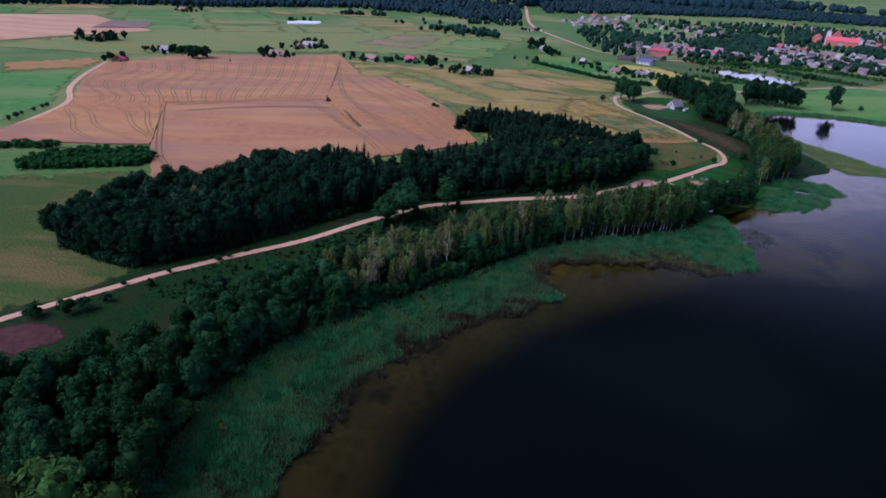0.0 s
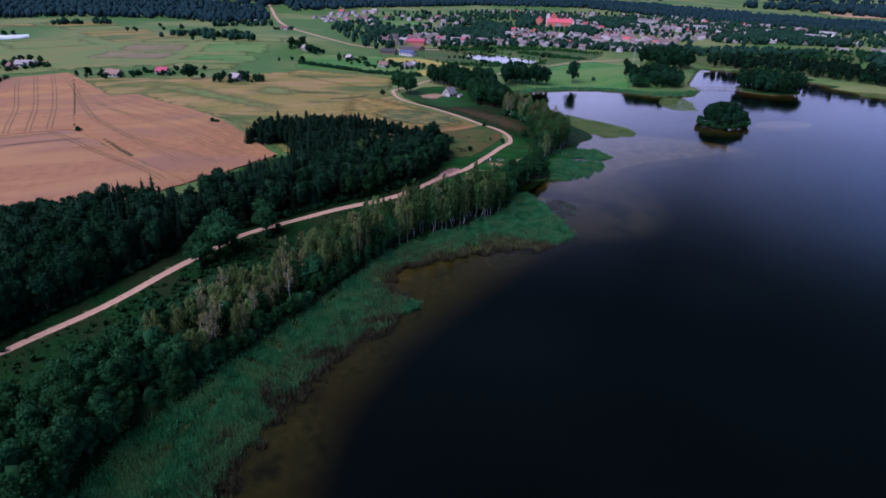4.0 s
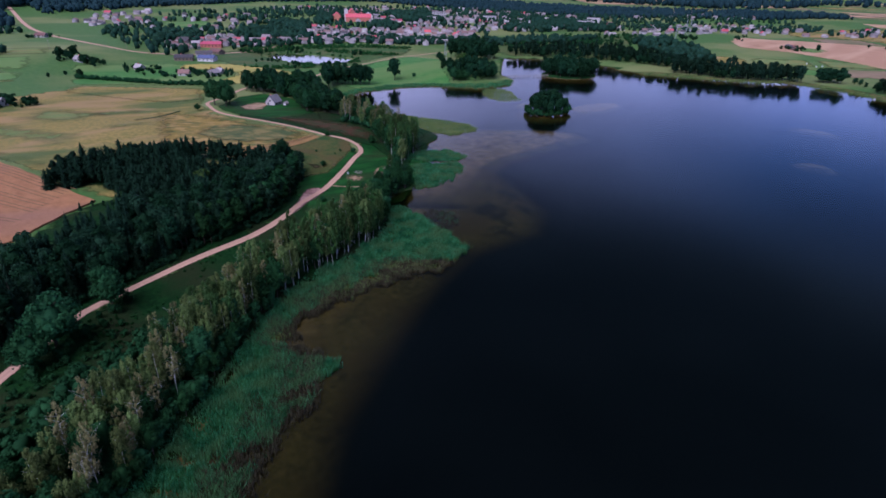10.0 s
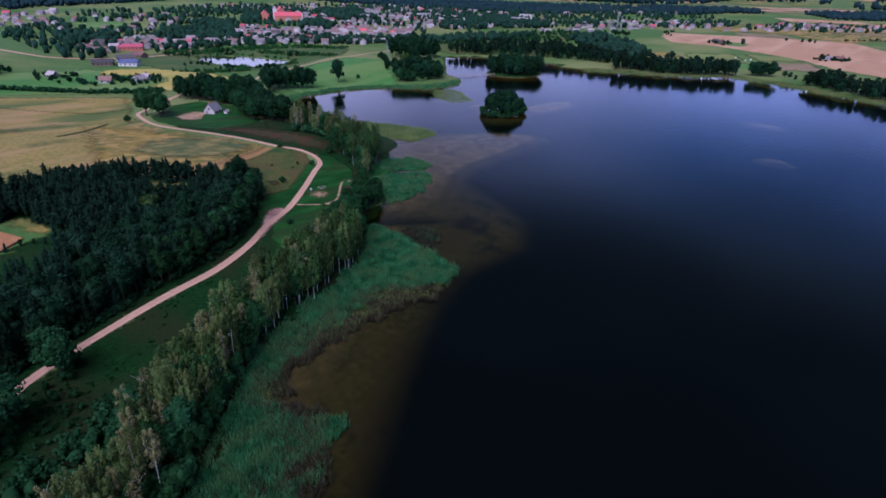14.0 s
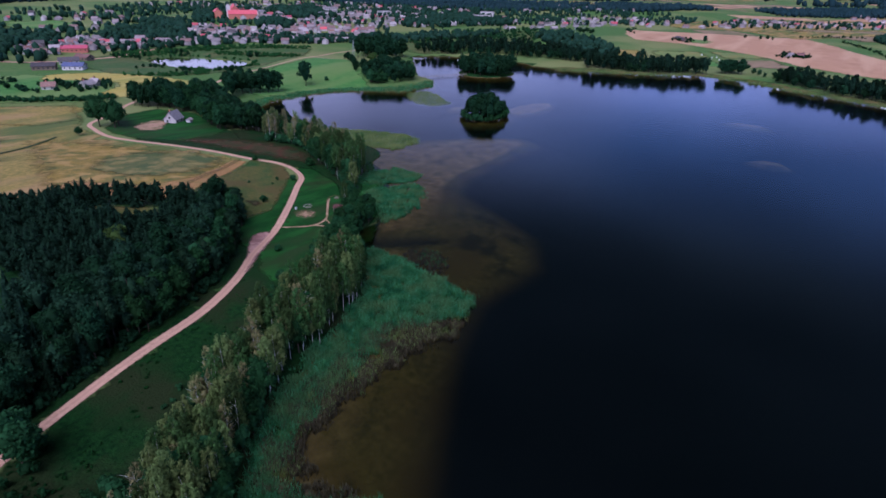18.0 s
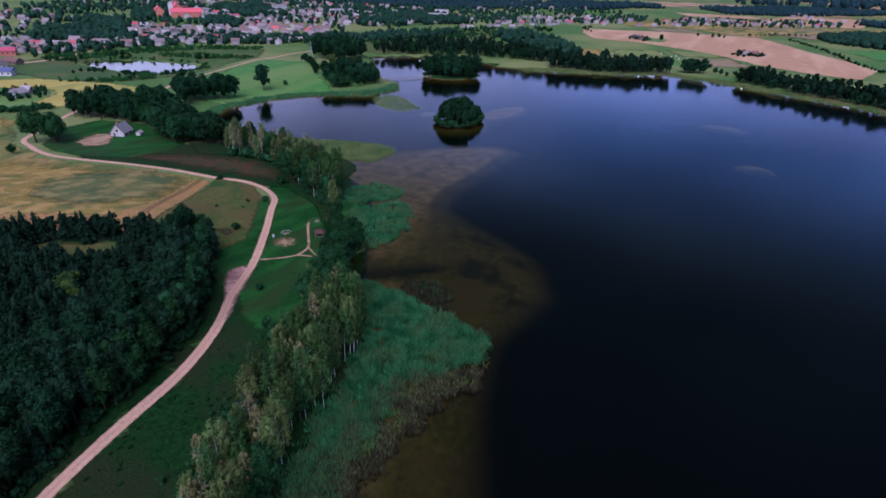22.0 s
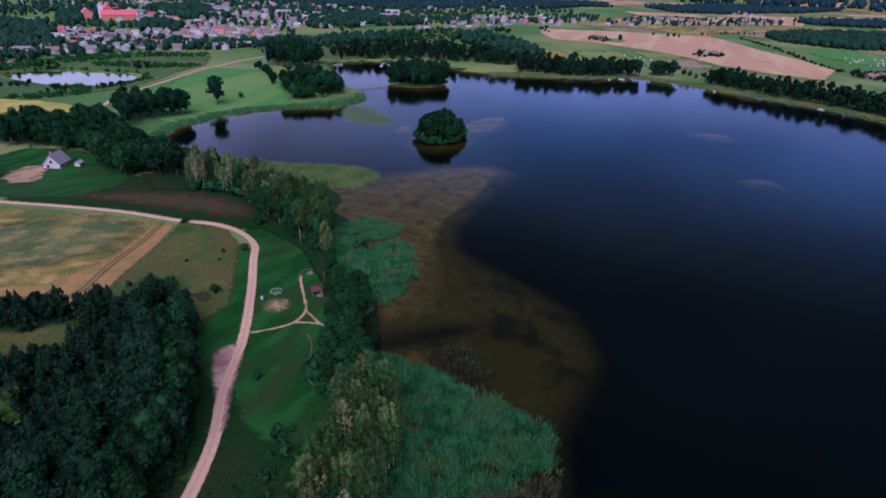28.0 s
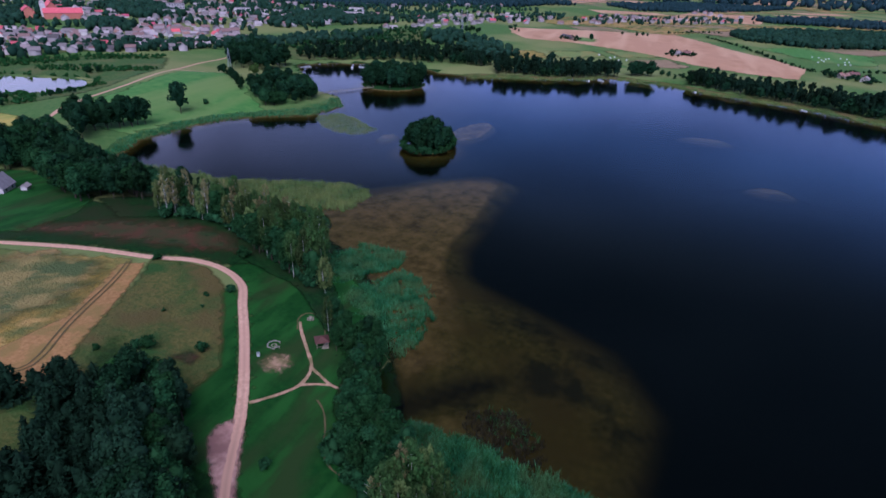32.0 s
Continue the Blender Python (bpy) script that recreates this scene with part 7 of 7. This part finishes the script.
for fx, fy, w, d, rf, wl, turn, label in FARMS:
    ob = gable_house("barn" if "barn" in label else "house", w * 0.82, d * 0.82, 2.5, 2.4, M[wl], M[rf], label, "barn" if "barn" in label else "house")
    stand(ob, fx, fy, turn)
rf_rng = np.random.RandomState(640)
for fx, fy in [(f[0], f[1]) for f in FARMS[1:] if f[1] < 1000]:
    ang, rad = rf_rng.uniform(0, 6.28, 16), rf_rng.uniform(9, 20, 16)
    gx, gy = fx + np.cos(ang) * rad, fy + np.sin(ang) * rad * 0.7
    thicket("garden_bushes", LOWSCRUB, gx, gy, fast_z(gx, gy), rf_rng, (0.7, 1.7), M["copse"], "dark garden bushes round a farmstead", "bushes")

# long low hall by the village edge, red-roofed workshop, sheds
for fx, fy, w, d, h, rf, wl, turn, label in ((219, 608, 10, 15, 3.0, "roof_blue", "wall_white", 0.75, "low white hall with a dark blue roof"), (203, 622, 11, 16, 3.0, "roof_dark", "wall_wood", 1.0, "low brown workshop with a dark roof"), (230, 640, 9, 15, 3.0, "roof_dark", "wall_grey", 1.15, "low grey workshop with a dark roof"), (272, 716, 12, 22, 3.8, "roof_red", "wall_brick", 1.0, "long workshop with a bright red roof"), (250, 655, 8, 14, 3.0, "roof_brown", "wall_wood", 0.3, "brown shed near the hall")):
    stand(gable_house("hall", w, d, h, 2.2, M[wl], M[rf], label, "building"), fx, fy, turn)

# polytunnels far off
for k in range(3):
    bm = bmesh.new()
    prof = [(math.cos(a) * 3.6, math.sin(a) * 2.8) for a in np.linspace(0, math.pi, 9)]
    ends = [[bm.verts.new((yy, x, z)) for x, z in prof] for yy in (-17, 17)]
    for i in range(8):
        bm.faces.new((ends[0][i], ends[0][i + 1], ends[1][i + 1], ends[1][i]))
    for e in ends:
        bm.faces.new(e)
    tun = new("greenhouse")
    part("cover", bm, M["film"], tun)
    bm = bmesh.new()
    box(bm, 17.05, 0, 1.0, 0.1, 2.2, 2.0)
    part("door", bm, M["bin"], tun)
    stand(tagged(tun, "long white plastic greenhouse tunnel", "greenhouse", "greenhouses"), -164 + k * 2, 780 + k * 8, 0.35)

# village houses: some shapes, copied
rv = np.random.RandomState(500)
SHAPES = []
for k, (w, d, h, rise, wl, rf, label) in enumerate(((8, 11, 3.4, 3.4, "wall_white", "roof_grey", "white village house with a grey gabled roof"), (8, 10, 3.6, 3.2, "wall_white", "roof_brown", "white village house with a brown roof"), (9, 11, 4.8, 3.0, "wall_grey", "roof_grey", "grey two-storey village house"), (8, 12, 3.2, 3.4, "wall_white", "roof_red", "white village house with a red roof"), (7, 9, 3.0, 3.0, "wall_grey", "roof_brown", "small grey village house"), (9, 10, 5.2, 2.6, "wall_white", "roof_grey", "tall white village house"), (8, 11, 3.6, 3.6, "wall_brick", "roof_grey", "brick village house with a grey roof"))):
    ob = gable_house("house", w, d, h, rise, M[wl], M[rf], label, windows=False, chimney=k % 2 == 0)
    SHAPES.append(ob)
shape_share = np.cumsum([0.26, 0.24, 0.15, 0.09, 0.14, 0.10, 0.04])
TOWN = [([(215, 690), (280, 712), (390, 700), (465, 652), (530, 606), (600, 610), (640, 660), (560, 760), (470, 800), (330, 800), (240, 760)], 17, 0.85), ([(560, 770), (650, 670), (700, 640), (800, 620), (900, 560), (1000, 640), (900, 820), (720, 900), (640, 960), (560, 900)], 26, 0.62), ([(240, 820), (360, 860), (480, 900), (520, 1040), (400, 1110), (260, 1060)], 33, 0.5), ([(660, 980), (780, 920), (960, 840), (1060, 720), (1120, 760), (1020, 960), (860, 1090), (700, 1130)], 30, 0.6), ([(790, 540), (880, 470), (960, 500), (920, 560), (820, 580)], 30, 0.5), ([(1010, 420), (1110, 470), (1200, 380), (1260, 260), (1200, 240), (1080, 350)], 34, 0.5), ([(1260, 250), (1330, 330), (1400, 220), (1340, 140)], 30, 0.6)]
first, count = set(range(len(SHAPES))), 0
for k, (outline, gap, keep) in enumerate(TOWN):
    x, y, rng = scatter(outline, gap, 510 + k, 0.3, keep)
    for i in range(len(x)):
        s = int(np.searchsorted(shape_share, rng.uniform(0, shape_share[-1])))
        sz = rng.uniform(0.64, 0.92)
        turn = 0.9 + 0.25 * math.sin(x[i] / 90) + (math.pi / 2 if rng.uniform() < 0.4 else 0) + rng.normal(0, 0.06)
        m = Matrix.Translation((x[i], y[i], float(fast_z(x[i], y[i])[0]))) @ Matrix.Rotation(turn, 4, "Z") @ Matrix.Diagonal((sz, sz, sz, 1))
        if any(float(sd([x[i]], [y[i]], q)[0]) < 3 for q in GROVES + GREENS):
            continue
        if s in first:
            SHAPES[s].matrix_world = m
            first.discard(s)
        elif count < 160:
            copy_thing(SHAPES[s], m)
        count += 1
for s in first:
    SHAPES[s].matrix_world = Matrix.Translation((600 + 15 * s, 700, float(fast_z(600 + 15 * s, 700)[0])))

# the rest of the village, joined
HV, HF, RV, RF = [], [], [], []
for k, (outline, gap, keep) in enumerate(TOWN + [([(1150, 330), (1320, 300), (1420, 160), (1500, 60), (1440, 20), (1330, 120), (1220, 230)], 30, 0.6), ([(560, 1190), (760, 1150), (900, 1090), (1000, 890), (1120, 750), (1250, 490), (1320, 480), (1390, 580), (1300, 760), (1100, 980), (900, 1180), (700, 1260)], 34, 0.5), ([(880, 480), (960, 600), (1100, 560), (1200, 480), (1140, 390), (1000, 430)], 30, 0.6), ([(215, 990), (300, 1000), (330, 1130), (430, 1180), (420, 1210), (300, 1190), (225, 1080)], 26, 0.6), ([(1500, 90), (1760, 230), (1960, 200), (1800, 60), (1580, 10)], 46, 0.4)]):
    x, y, rng = scatter(outline, gap * 0.86, 560 + k, 0.4, min(0.9, keep * 1.05))
    for i in range(len(x)):
        if any(float(sd([x[i]], [y[i]], q)[0]) < 2 for q in GROVES + GREENS):
            continue
        w, dd, h, rise = rng.uniform(2.6, 4.0), rng.uniform(3.2, 5.4), rng.uniform(2.4, 4.4), rng.uniform(1.8, 3.0)
        turn = 0.9 + 0.25 * math.sin(x[i] / 90) + (math.pi / 2 if rng.uniform() < 0.4 else 0) + rng.normal(0, 0.08)
        ca, sa, z0 = math.cos(turn), math.sin(turn), float(fast_z(x[i], y[i])[0])
        place = lambda q: [(px * ca - py * sa + x[i], px * sa + py * ca + y[i], pz + z0) for px, py, pz in q]
        nv = len(HV)
        HV += place([(-w, -dd, -0.5), (w, -dd, -0.5), (w, -dd, h), (0, -dd, h + rise), (-w, -dd, h), (-w, dd, -0.5), (w, dd, -0.5), (w, dd, h), (0, dd, h + rise), (-w, dd, h)])
        HF += [[nv + j for j in t] for t in ((0, 1, 2), (0, 2, 4), (4, 2, 3), (5, 7, 6), (5, 9, 7), (9, 8, 7), (1, 6, 7), (1, 7, 2), (0, 4, 9), (0, 9, 5))]
        nv, o = len(RV), 0.4
        RV += place([(w + o, -dd - o, h - o * rise / w), (0, -dd - o, h + rise), (-w - o, -dd - o, h - o * rise / w), (w + o, dd + o, h - o * rise / w), (0, dd + o, h + rise), (-w - o, dd + o, h - o * rise / w)])
        RV[nv:] = [(px, py, pz + 0.15) for px, py, pz in RV[nv:]]
        RF += [[nv + j for j in t] for t in ((0, 3, 4), (0, 4, 1), (1, 4, 5), (1, 5, 2))]
rest = tagged(new("village_houses", mesh_np("village_houses", HV, HF, M["village"])), "many small pale houses of the village", "houses", kind="stuff")
part("roofs", mesh_np("roofs", RV, RF, M["village_roof"]), parent=rest)

# church-like red complex with a white tower
church = new("church")
for nm, w, d, h, rise, cx, cy, turn, wl, rf in (("nave", 15, 44, 10, 8, 0, 0, 0.0, "wall_brick", "roof_red"), ("wing", 12, 34, 7, 5, -24, 6, 0.0, "wall_brick", "roof_red"), ("wing", 12, 40, 7, 5, 10, -26, 1.57, "wall_brick", "roof_red"), ("annex", 12, 28, 8, 4, 28, 10, 0.0, "wall_white", "roof_grey")):
    hs = gable_house(nm, w, d, h, rise, M[wl], M[rf], "", "", windows=False, chimney=False)
    for ch in list(hs.children):
        ch.name = nm + "_" + ch.name.split(".")[0]
        ch.parent = church
        ch.matrix_local = Matrix.Translation((cx, cy, 0)) @ Matrix.Rotation(turn, 4, "Z")
    bpy.data.objects.remove(hs)
bm = bmesh.new()
box(bm, -9, -24, 8, 5.5, 5.5, 19, 0, 0.2)
part("tower", bm, M["wall_white"], church)
bm = bmesh.new()
bmesh.ops.create_cone(bm, cap_ends=True, segments=4, radius1=4.2, radius2=1.4, depth=2.4, matrix=Matrix.Translation((-9, -24, 18.6)) @ Matrix.Rotation(radians(45), 4, "Z"))
part("tower_roof", bm, M["roof_grey"], church)
stand(tagged(church, "large red-roofed church complex with a white tower", "church"), 585, 880, radians(-35))


def block(x, y, w, d, h, turn, label, wall="wall_white", floors=4):
    top = new("apartment_building")
    bm = bmesh.new()
    box(bm, 0, 0, h / 2 - 0.5, w, d, h + 1, 0, 0.1)
    part("wall", bm, M[wall], top)
    bm = bmesh.new()
    box(bm, 0, 0, h + 0.25, w + 0.5, d + 0.5, 0.5, 0, 0.05)
    part("roof", bm, M["roof_grey"], top)
    for f in range(floors):
        for k in range(int(d / 3.5)):
            for s in (-1, 1):
                bm = bmesh.new()
                box(bm, s * (w / 2 + 0.02), -d / 2 + 1.8 + k * 3.5, 1.6 + f * h / floors, 0.1, 1.5, 1.5, 0, 0.03)
                part("window", bm, M["pane"], top)
    return stand(tagged(top, label, "building"), x, y, turn)


block(733, 828, 12, 22, 13, 0.9, "white block of flats among village roofs")
block(690, 800, 11, 26, 8, 0.8, "low white apartment building", floors=2)
block(905, 640, 14, 30, 9, 0.5, "pale school building at the village edge", floors=3)
block(1010, 690, 12, 24, 8, 0.3, "pale low apartment building", floors=2)
block(790, 760, 10, 20, 9, 1.1, "pale apartment building in the village", floors=3)
block(655, 905, 12, 34, 6, -0.4, "long grey building beside the church", "wall_grey", 2)


# ---- pylons, poles ----
def pylon(x, y, h, turn, label):
    """Lattice mast with three cross-arms."""
    top = new("pylon")
    for sx in (-1, 1):
        for sy in (-1, 1):
            bm = bar(bmesh.new(), (sx * 1.5, sy * 1.5, -0.3), (sx * 0.25, sy * 0.25, h), 0.11, 0.07, 4)
            part("leg", bm, M["metal"], top)
    for k in range(8):
        f, g2 = k / 8, (k + 1) / 8
        for s, ax in ((-1, 0), (1, 0), (-1, 1), (1, 1)):
            a, b = 1.5 - 1.25 * f, 1.5 - 1.25 * g2
            p = (s * a, -a, h * f) if ax == 0 else (-a, s * a, h * f)
            q = (s * b, b, h * g2) if ax == 0 else (b, s * b, h * g2)
            part("brace", bar(bmesh.new(), p, q, 0.05, 0.05, 4), M["metal"], top)
    for f, w in ((0.72, 3.4), (0.85, 2.8), (0.97, 2.0)):
        bm = bar(bmesh.new(), (-w, 0, h * f), (w, 0, h * f), 0.08, 0.08, 4)
        bar(bm, (-w, 0, h * f), (0, 0, h * f + 1.0), 0.05, 0.05, 4)
        bar(bm, (w, 0, h * f), (0, 0, h * f + 1.0), 0.05, 0.05, 4)
        part("cross_arm", bm, M["metal"], top)
    return stand(tagged(top, label, "pylon", "pylons"), x, y, turn)


pylon(428, 501, 19, 0.5, "grey lattice power pylon by the hedge")
pylon(524, 650, 24, 0.5, "grey lattice power pylon before the village")
pylon(807, 430, 22, 0.8, "distant grey lattice pylon")
pylon(905, 455, 22, 0.8, "distant grey lattice pylon")
pylon(925, 470, 22, 0.8, "distant grey lattice pylon")


def pole(x, y, h, box_on, label):
    top = new("power_pole")
    part("post", bar(bmesh.new(), (0, 0, -0.4), (0, 0, h), 0.16, 0.11, 8), M["wood"], top)
    part("cross_arm", box(bmesh.new(), 0, 0, h - 0.5, 1.8, 0.12, 0.14, 0, 0.01), M["wood"], top)
    if box_on:
        part("transformer", box(bmesh.new(), 0.5, 0, h * 0.35, 1.0, 0.8, 1.3, 0, 0.05), M["roof_dark"], top)
    return stand(tagged(top, label, "power pole", "power poles"), x, y, 0.4)


pole(-149, 451, 9, True, "grey timber power pole with a transformer in the wheat")
for px, py in ((-222, 606), (-60, 640), (110, 690), (-250, 760), (-330, 880), (175, 690)):
    pole(px, py, 9, False, "thin timber power pole in the fields")

# ---- the picnic lawn ----
hexa = new("hexagonal_bench")
for k in range(6):
    a, b = radians(60 * k + 12), radians(60 * k + 72)
    pa, pb = Vector((math.cos(a) * 1.75, math.sin(a) * 1.75, 0)), Vector((math.cos(b) * 1.75, math.sin(b) * 1.75, 0))
    if k == 4:
        continue
    mid, ang = (pa + pb) / 2, math.atan2(pb.y - pa.y, pb.x - pa.x)
    part("seat_plank", box(bmesh.new(), mid.x, mid.y, 0.45, (pb - pa).length * 0.98, 0.26, 0.07, ang, 0.015), M["plank"], hexa, "pale worn plank")
    for p in (pa.lerp(pb, 0.12), pa.lerp(pb, 0.88)):
        part("leg", box(bmesh.new(), p.x, p.y, 0.16, 0.14, 0.3, 0.56, ang, 0.01), M["wood"], hexa)
stand(tagged(hexa, "pale hexagonal ring of benches round a fire pit", "bench"), 133.8, 259.2, 0.3)
pit = new("fire_pit")
bm = bmesh.new()
for k in range(12):
    a = 2 * math.pi * k / 12
    box(bm, math.cos(a) * 0.62, math.sin(a) * 0.62, 0.1, 0.3, 0.22, 0.3, a, 0.05)
part("stone_ring", bm, M["wood"], pit)
part("ash_bed", bar(bmesh.new(), (0, 0, -0.1), (0, 0, 0.08), 0.55, 0.5, 12), M["ash"], pit)
stand(tagged(pit, "round stone fire pit with grey ash", "fire pit"), 133.8, 259.2, 0.0)
bin_ob = new("litter_bin")
bm = bmesh.new()
bmesh.ops.create_cone(bm, cap_ends=True, segments=14, radius1=0.36, radius2=0.44, depth=1.0, matrix=Matrix.Translation((0, 0, 0.52)))
part("drum", bm, M["bin"], bin_ob)
part("lid", bar(bmesh.new(), (0, 0, 1.02), (0, 0, 1.12), 0.47, 0.4, 14), M["metal"], bin_ob)
stand(tagged(bin_ob, "grey litter bin at the roadside", "litter bin"), 128.3, 259.8, 0)
table = new("picnic_table")
part("tabletop", box(bmesh.new(), 0, 0, 0.74, 1.7, 0.75, 0.06, 0, 0.01), M["wood"], table)
for s in (-1, 1):
    part("seat", box(bmesh.new(), 0, s * 0.72, 0.44, 1.7, 0.28, 0.05, 0, 0.01), M["wood"], table)
    part("leg", box(bmesh.new(), s * 0.6, 0, 0.34, 0.1, 1.5, 0.08, 0, 0.01), M["wood"], table)
    part("leg", box(bmesh.new(), s * 0.6, 0, 0.36, 0.1, 0.12, 0.76, 0, 0.01), M["wood"], table)
stand(tagged(table, "grey timber picnic table inside the path loop", "picnic table"), 148.3, 257.7, 0.5)
ribbon("path", [(142.7, 258.2), (147, 260.6), (150.8, 260), (151, 256), (147, 252.5), (143, 250.5)], 0.45, M["weeds"], "faint worn loop of footpath in the grass", category="path", step_m=0.8, wobble=0.25)
gaz = new("gazebo")
for sx in (-1, 1):
    for sy in (-1, 1):
        part("post", box(bmesh.new(), sx * 1.7, sy * 1.7, 1.05, 0.16, 0.16, 2.2, 0, 0.01), M["wood"], gaz)
bm = bmesh.new()
vs = [bm.verts.new((sx * 2.2, sy * 2.2, 2.15)) for sx, sy in ((-1, -1), (1, -1), (1, 1), (-1, 1))]
ap = bm.verts.new((0, 0, 3.3))
for i in range(4):
    bm.faces.new((vs[i], vs[(i + 1) % 4], ap))
bm.faces.new(vs[::-1])
part("roof", bm, M["gaz_roof"], gaz)
part("floor", box(bmesh.new(), 0, 0, 0.02, 3.8, 3.8, 0.16, 0, 0.01), M["wood"], gaz)
for k in range(3):
    a = radians(90 * k)
    part("rail", box(bmesh.new(), math.cos(a) * 1.7, math.sin(a) * 1.7, 0.85, 0.08 if k % 2 == 0 else 3.3, 3.3 if k % 2 == 0 else 0.08, 0.1, 0, 0.01), M["wood"], gaz)
gaz_at = stand(tagged(gaz, "open wooden gazebo with a dark brown roof by the trees", "gazebo"), 140, 249.3, radians(38))
gaz_at.scale = (0.82, 0.82, 0.9)

# ---- footbridge, jetty, boats ----
bridge = new("footbridge")
pa, pb = Vector((416, 414, 0)), Vector((461, 391, 0))
ln, ang = (pb - pa).length, math.atan2(pb.y - pa.y, pb.x - pa.x)
n = 30
for k in range(n):
    part("deck_plank", box(bmesh.new(), -ln / 2 + ln * (k + 0.5) / n, 0, 0.95, ln / n * 0.94, 1.5, 0.08), M["wood"], bridge)
for k in range(11):
    for s in (-0.7, 0.7):
        part("post", bar(bmesh.new(), (-ln / 2 + ln * k / 10, s, -1.5), (-ln / 2 + ln * k / 10, s, 1.95), 0.08, 0.08, 6), M["wood"], bridge)
for s in (-0.7, 0.7):
    part("handrail", box(bmesh.new(), 0, s, 1.9, ln, 0.09, 0.09), M["wood"], bridge)
tagged(bridge, "narrow timber footbridge to the wooded island", "footbridge")
bridge.matrix_world = Matrix.Translation(((pa + pb) / 2)) @ Matrix.Rotation(ang, 4, "Z")


def boat(x, y, turn, ln=5.5, label="small white moored boat"):
    top = new("boat")
    bm = bmesh.new()
    rings = []
    for f, w, h in ((-0.5, 0.75, 0.5), (-0.2, 0.95, 0.5), (0.2, 0.85, 0.55), (0.42, 0.4, 0.62), (0.5, 0.05, 0.7)):
        rings.append([bm.verts.new((f * ln, s * w, h)) for s in (-1, 1)] + [bm.verts.new((f * ln, s * w * 0.6, -0.15)) for s in (1, -1)])
    for r0, r1 in zip(rings, rings[1:]):
        for i in range(4):
            if i != 0:
                bm.faces.new((r0[i], r1[i], r1[(i + 1) % 4], r0[(i + 1) % 4]))
    bm.faces.new(rings[0])
    bmesh.ops.recalc_face_normals(bm, faces=bm.faces[:])
    part("hull", bm, M["film"], top)
    for f in (-0.25, 0.1):
        part("thwart", box(bmesh.new(), f * ln, 0, 0.38, 0.3, 1.5, 0.05), M["wood"], top)
    part("deck", box(bmesh.new(), 0.32 * ln, 0, 0.52, 0.25 * ln, 0.9, 0.06), M["film"], top)
    top.matrix_world = Matrix.Translation((x, y, 0.05)) @ Matrix.Rotation(turn, 4, "Z")
    return tagged(top, label, "boat", "boats")


boat(541, 452, 0.4, 7)
boat(548, 446, 1.2, 7)
boat(606, 228, 1.0, 7, "white rowing boat at the far bank")
boat(598, 238, 0.2, 5, "white rowing boat at the far bank")
boat(592, 146, 0.2, 5, "white rowing boat in the reeds")
boat(556, 68, 0.8, 5, "white rowing boat in the reeds")
jetty = new("jetty")
for k in range(10):
    part("deck_plank", box(bmesh.new(), -4.5 + k, 0, 0.6, 0.94, 2.2, 0.1), M["film"], jetty)
for k in range(4):
    for s in (-1, 1):
        part("post", bar(bmesh.new(), (-4.5 + k * 3, s, -1.5), (-4.5 + k * 3, s, 0.9), 0.1, 0.1, 6), M["wood"], jetty)
tagged(jetty, "pale timber bathing jetty on the lagoon", "jetty")
jetty.matrix_world = Matrix.Translation((519, 489, 0)) @ Matrix.Rotation(-0.8, 4, "Z")

# bales in the far pastures
bm = bmesh.new()
bmesh.ops.create_cone(bm, cap_ends=True, segments=14, radius1=0.65, radius2=0.65, depth=1.2, matrix=Matrix.Translation((0, 0, 0.55)) @ Matrix.Rotation(radians(90), 4, "X"))
bmesh.ops.bevel(bm, geom=[e for e in bm.edges if e.is_manifold and e.calc_face_angle() > 1.0], offset=0.12, segments=1, affect="EDGES")
bale = tagged(part("hay_bale", bm, M["film"]), "white plastic-wrapped round hay bale in a pasture", "hay bale", "hay bales")
rb = np.random.RandomState(9)
BALES = [(745, 228), (738, 232), (728, 222), (752, 246), (733, 214)] + [(865 + rb.uniform(-25, 45), -15 + rb.uniform(-25, 25)) for _ in range(14)]
for k, (bx, by) in enumerate(BALES):
    m = Matrix.Translation((bx, by, float(fast_z(bx, by)[0]) + 0.4)) @ Matrix.Rotation(rb.uniform(0, 3), 4, "Z")
    if k:
        copy_thing(bale, m)
    else:
        bale.matrix_world = m
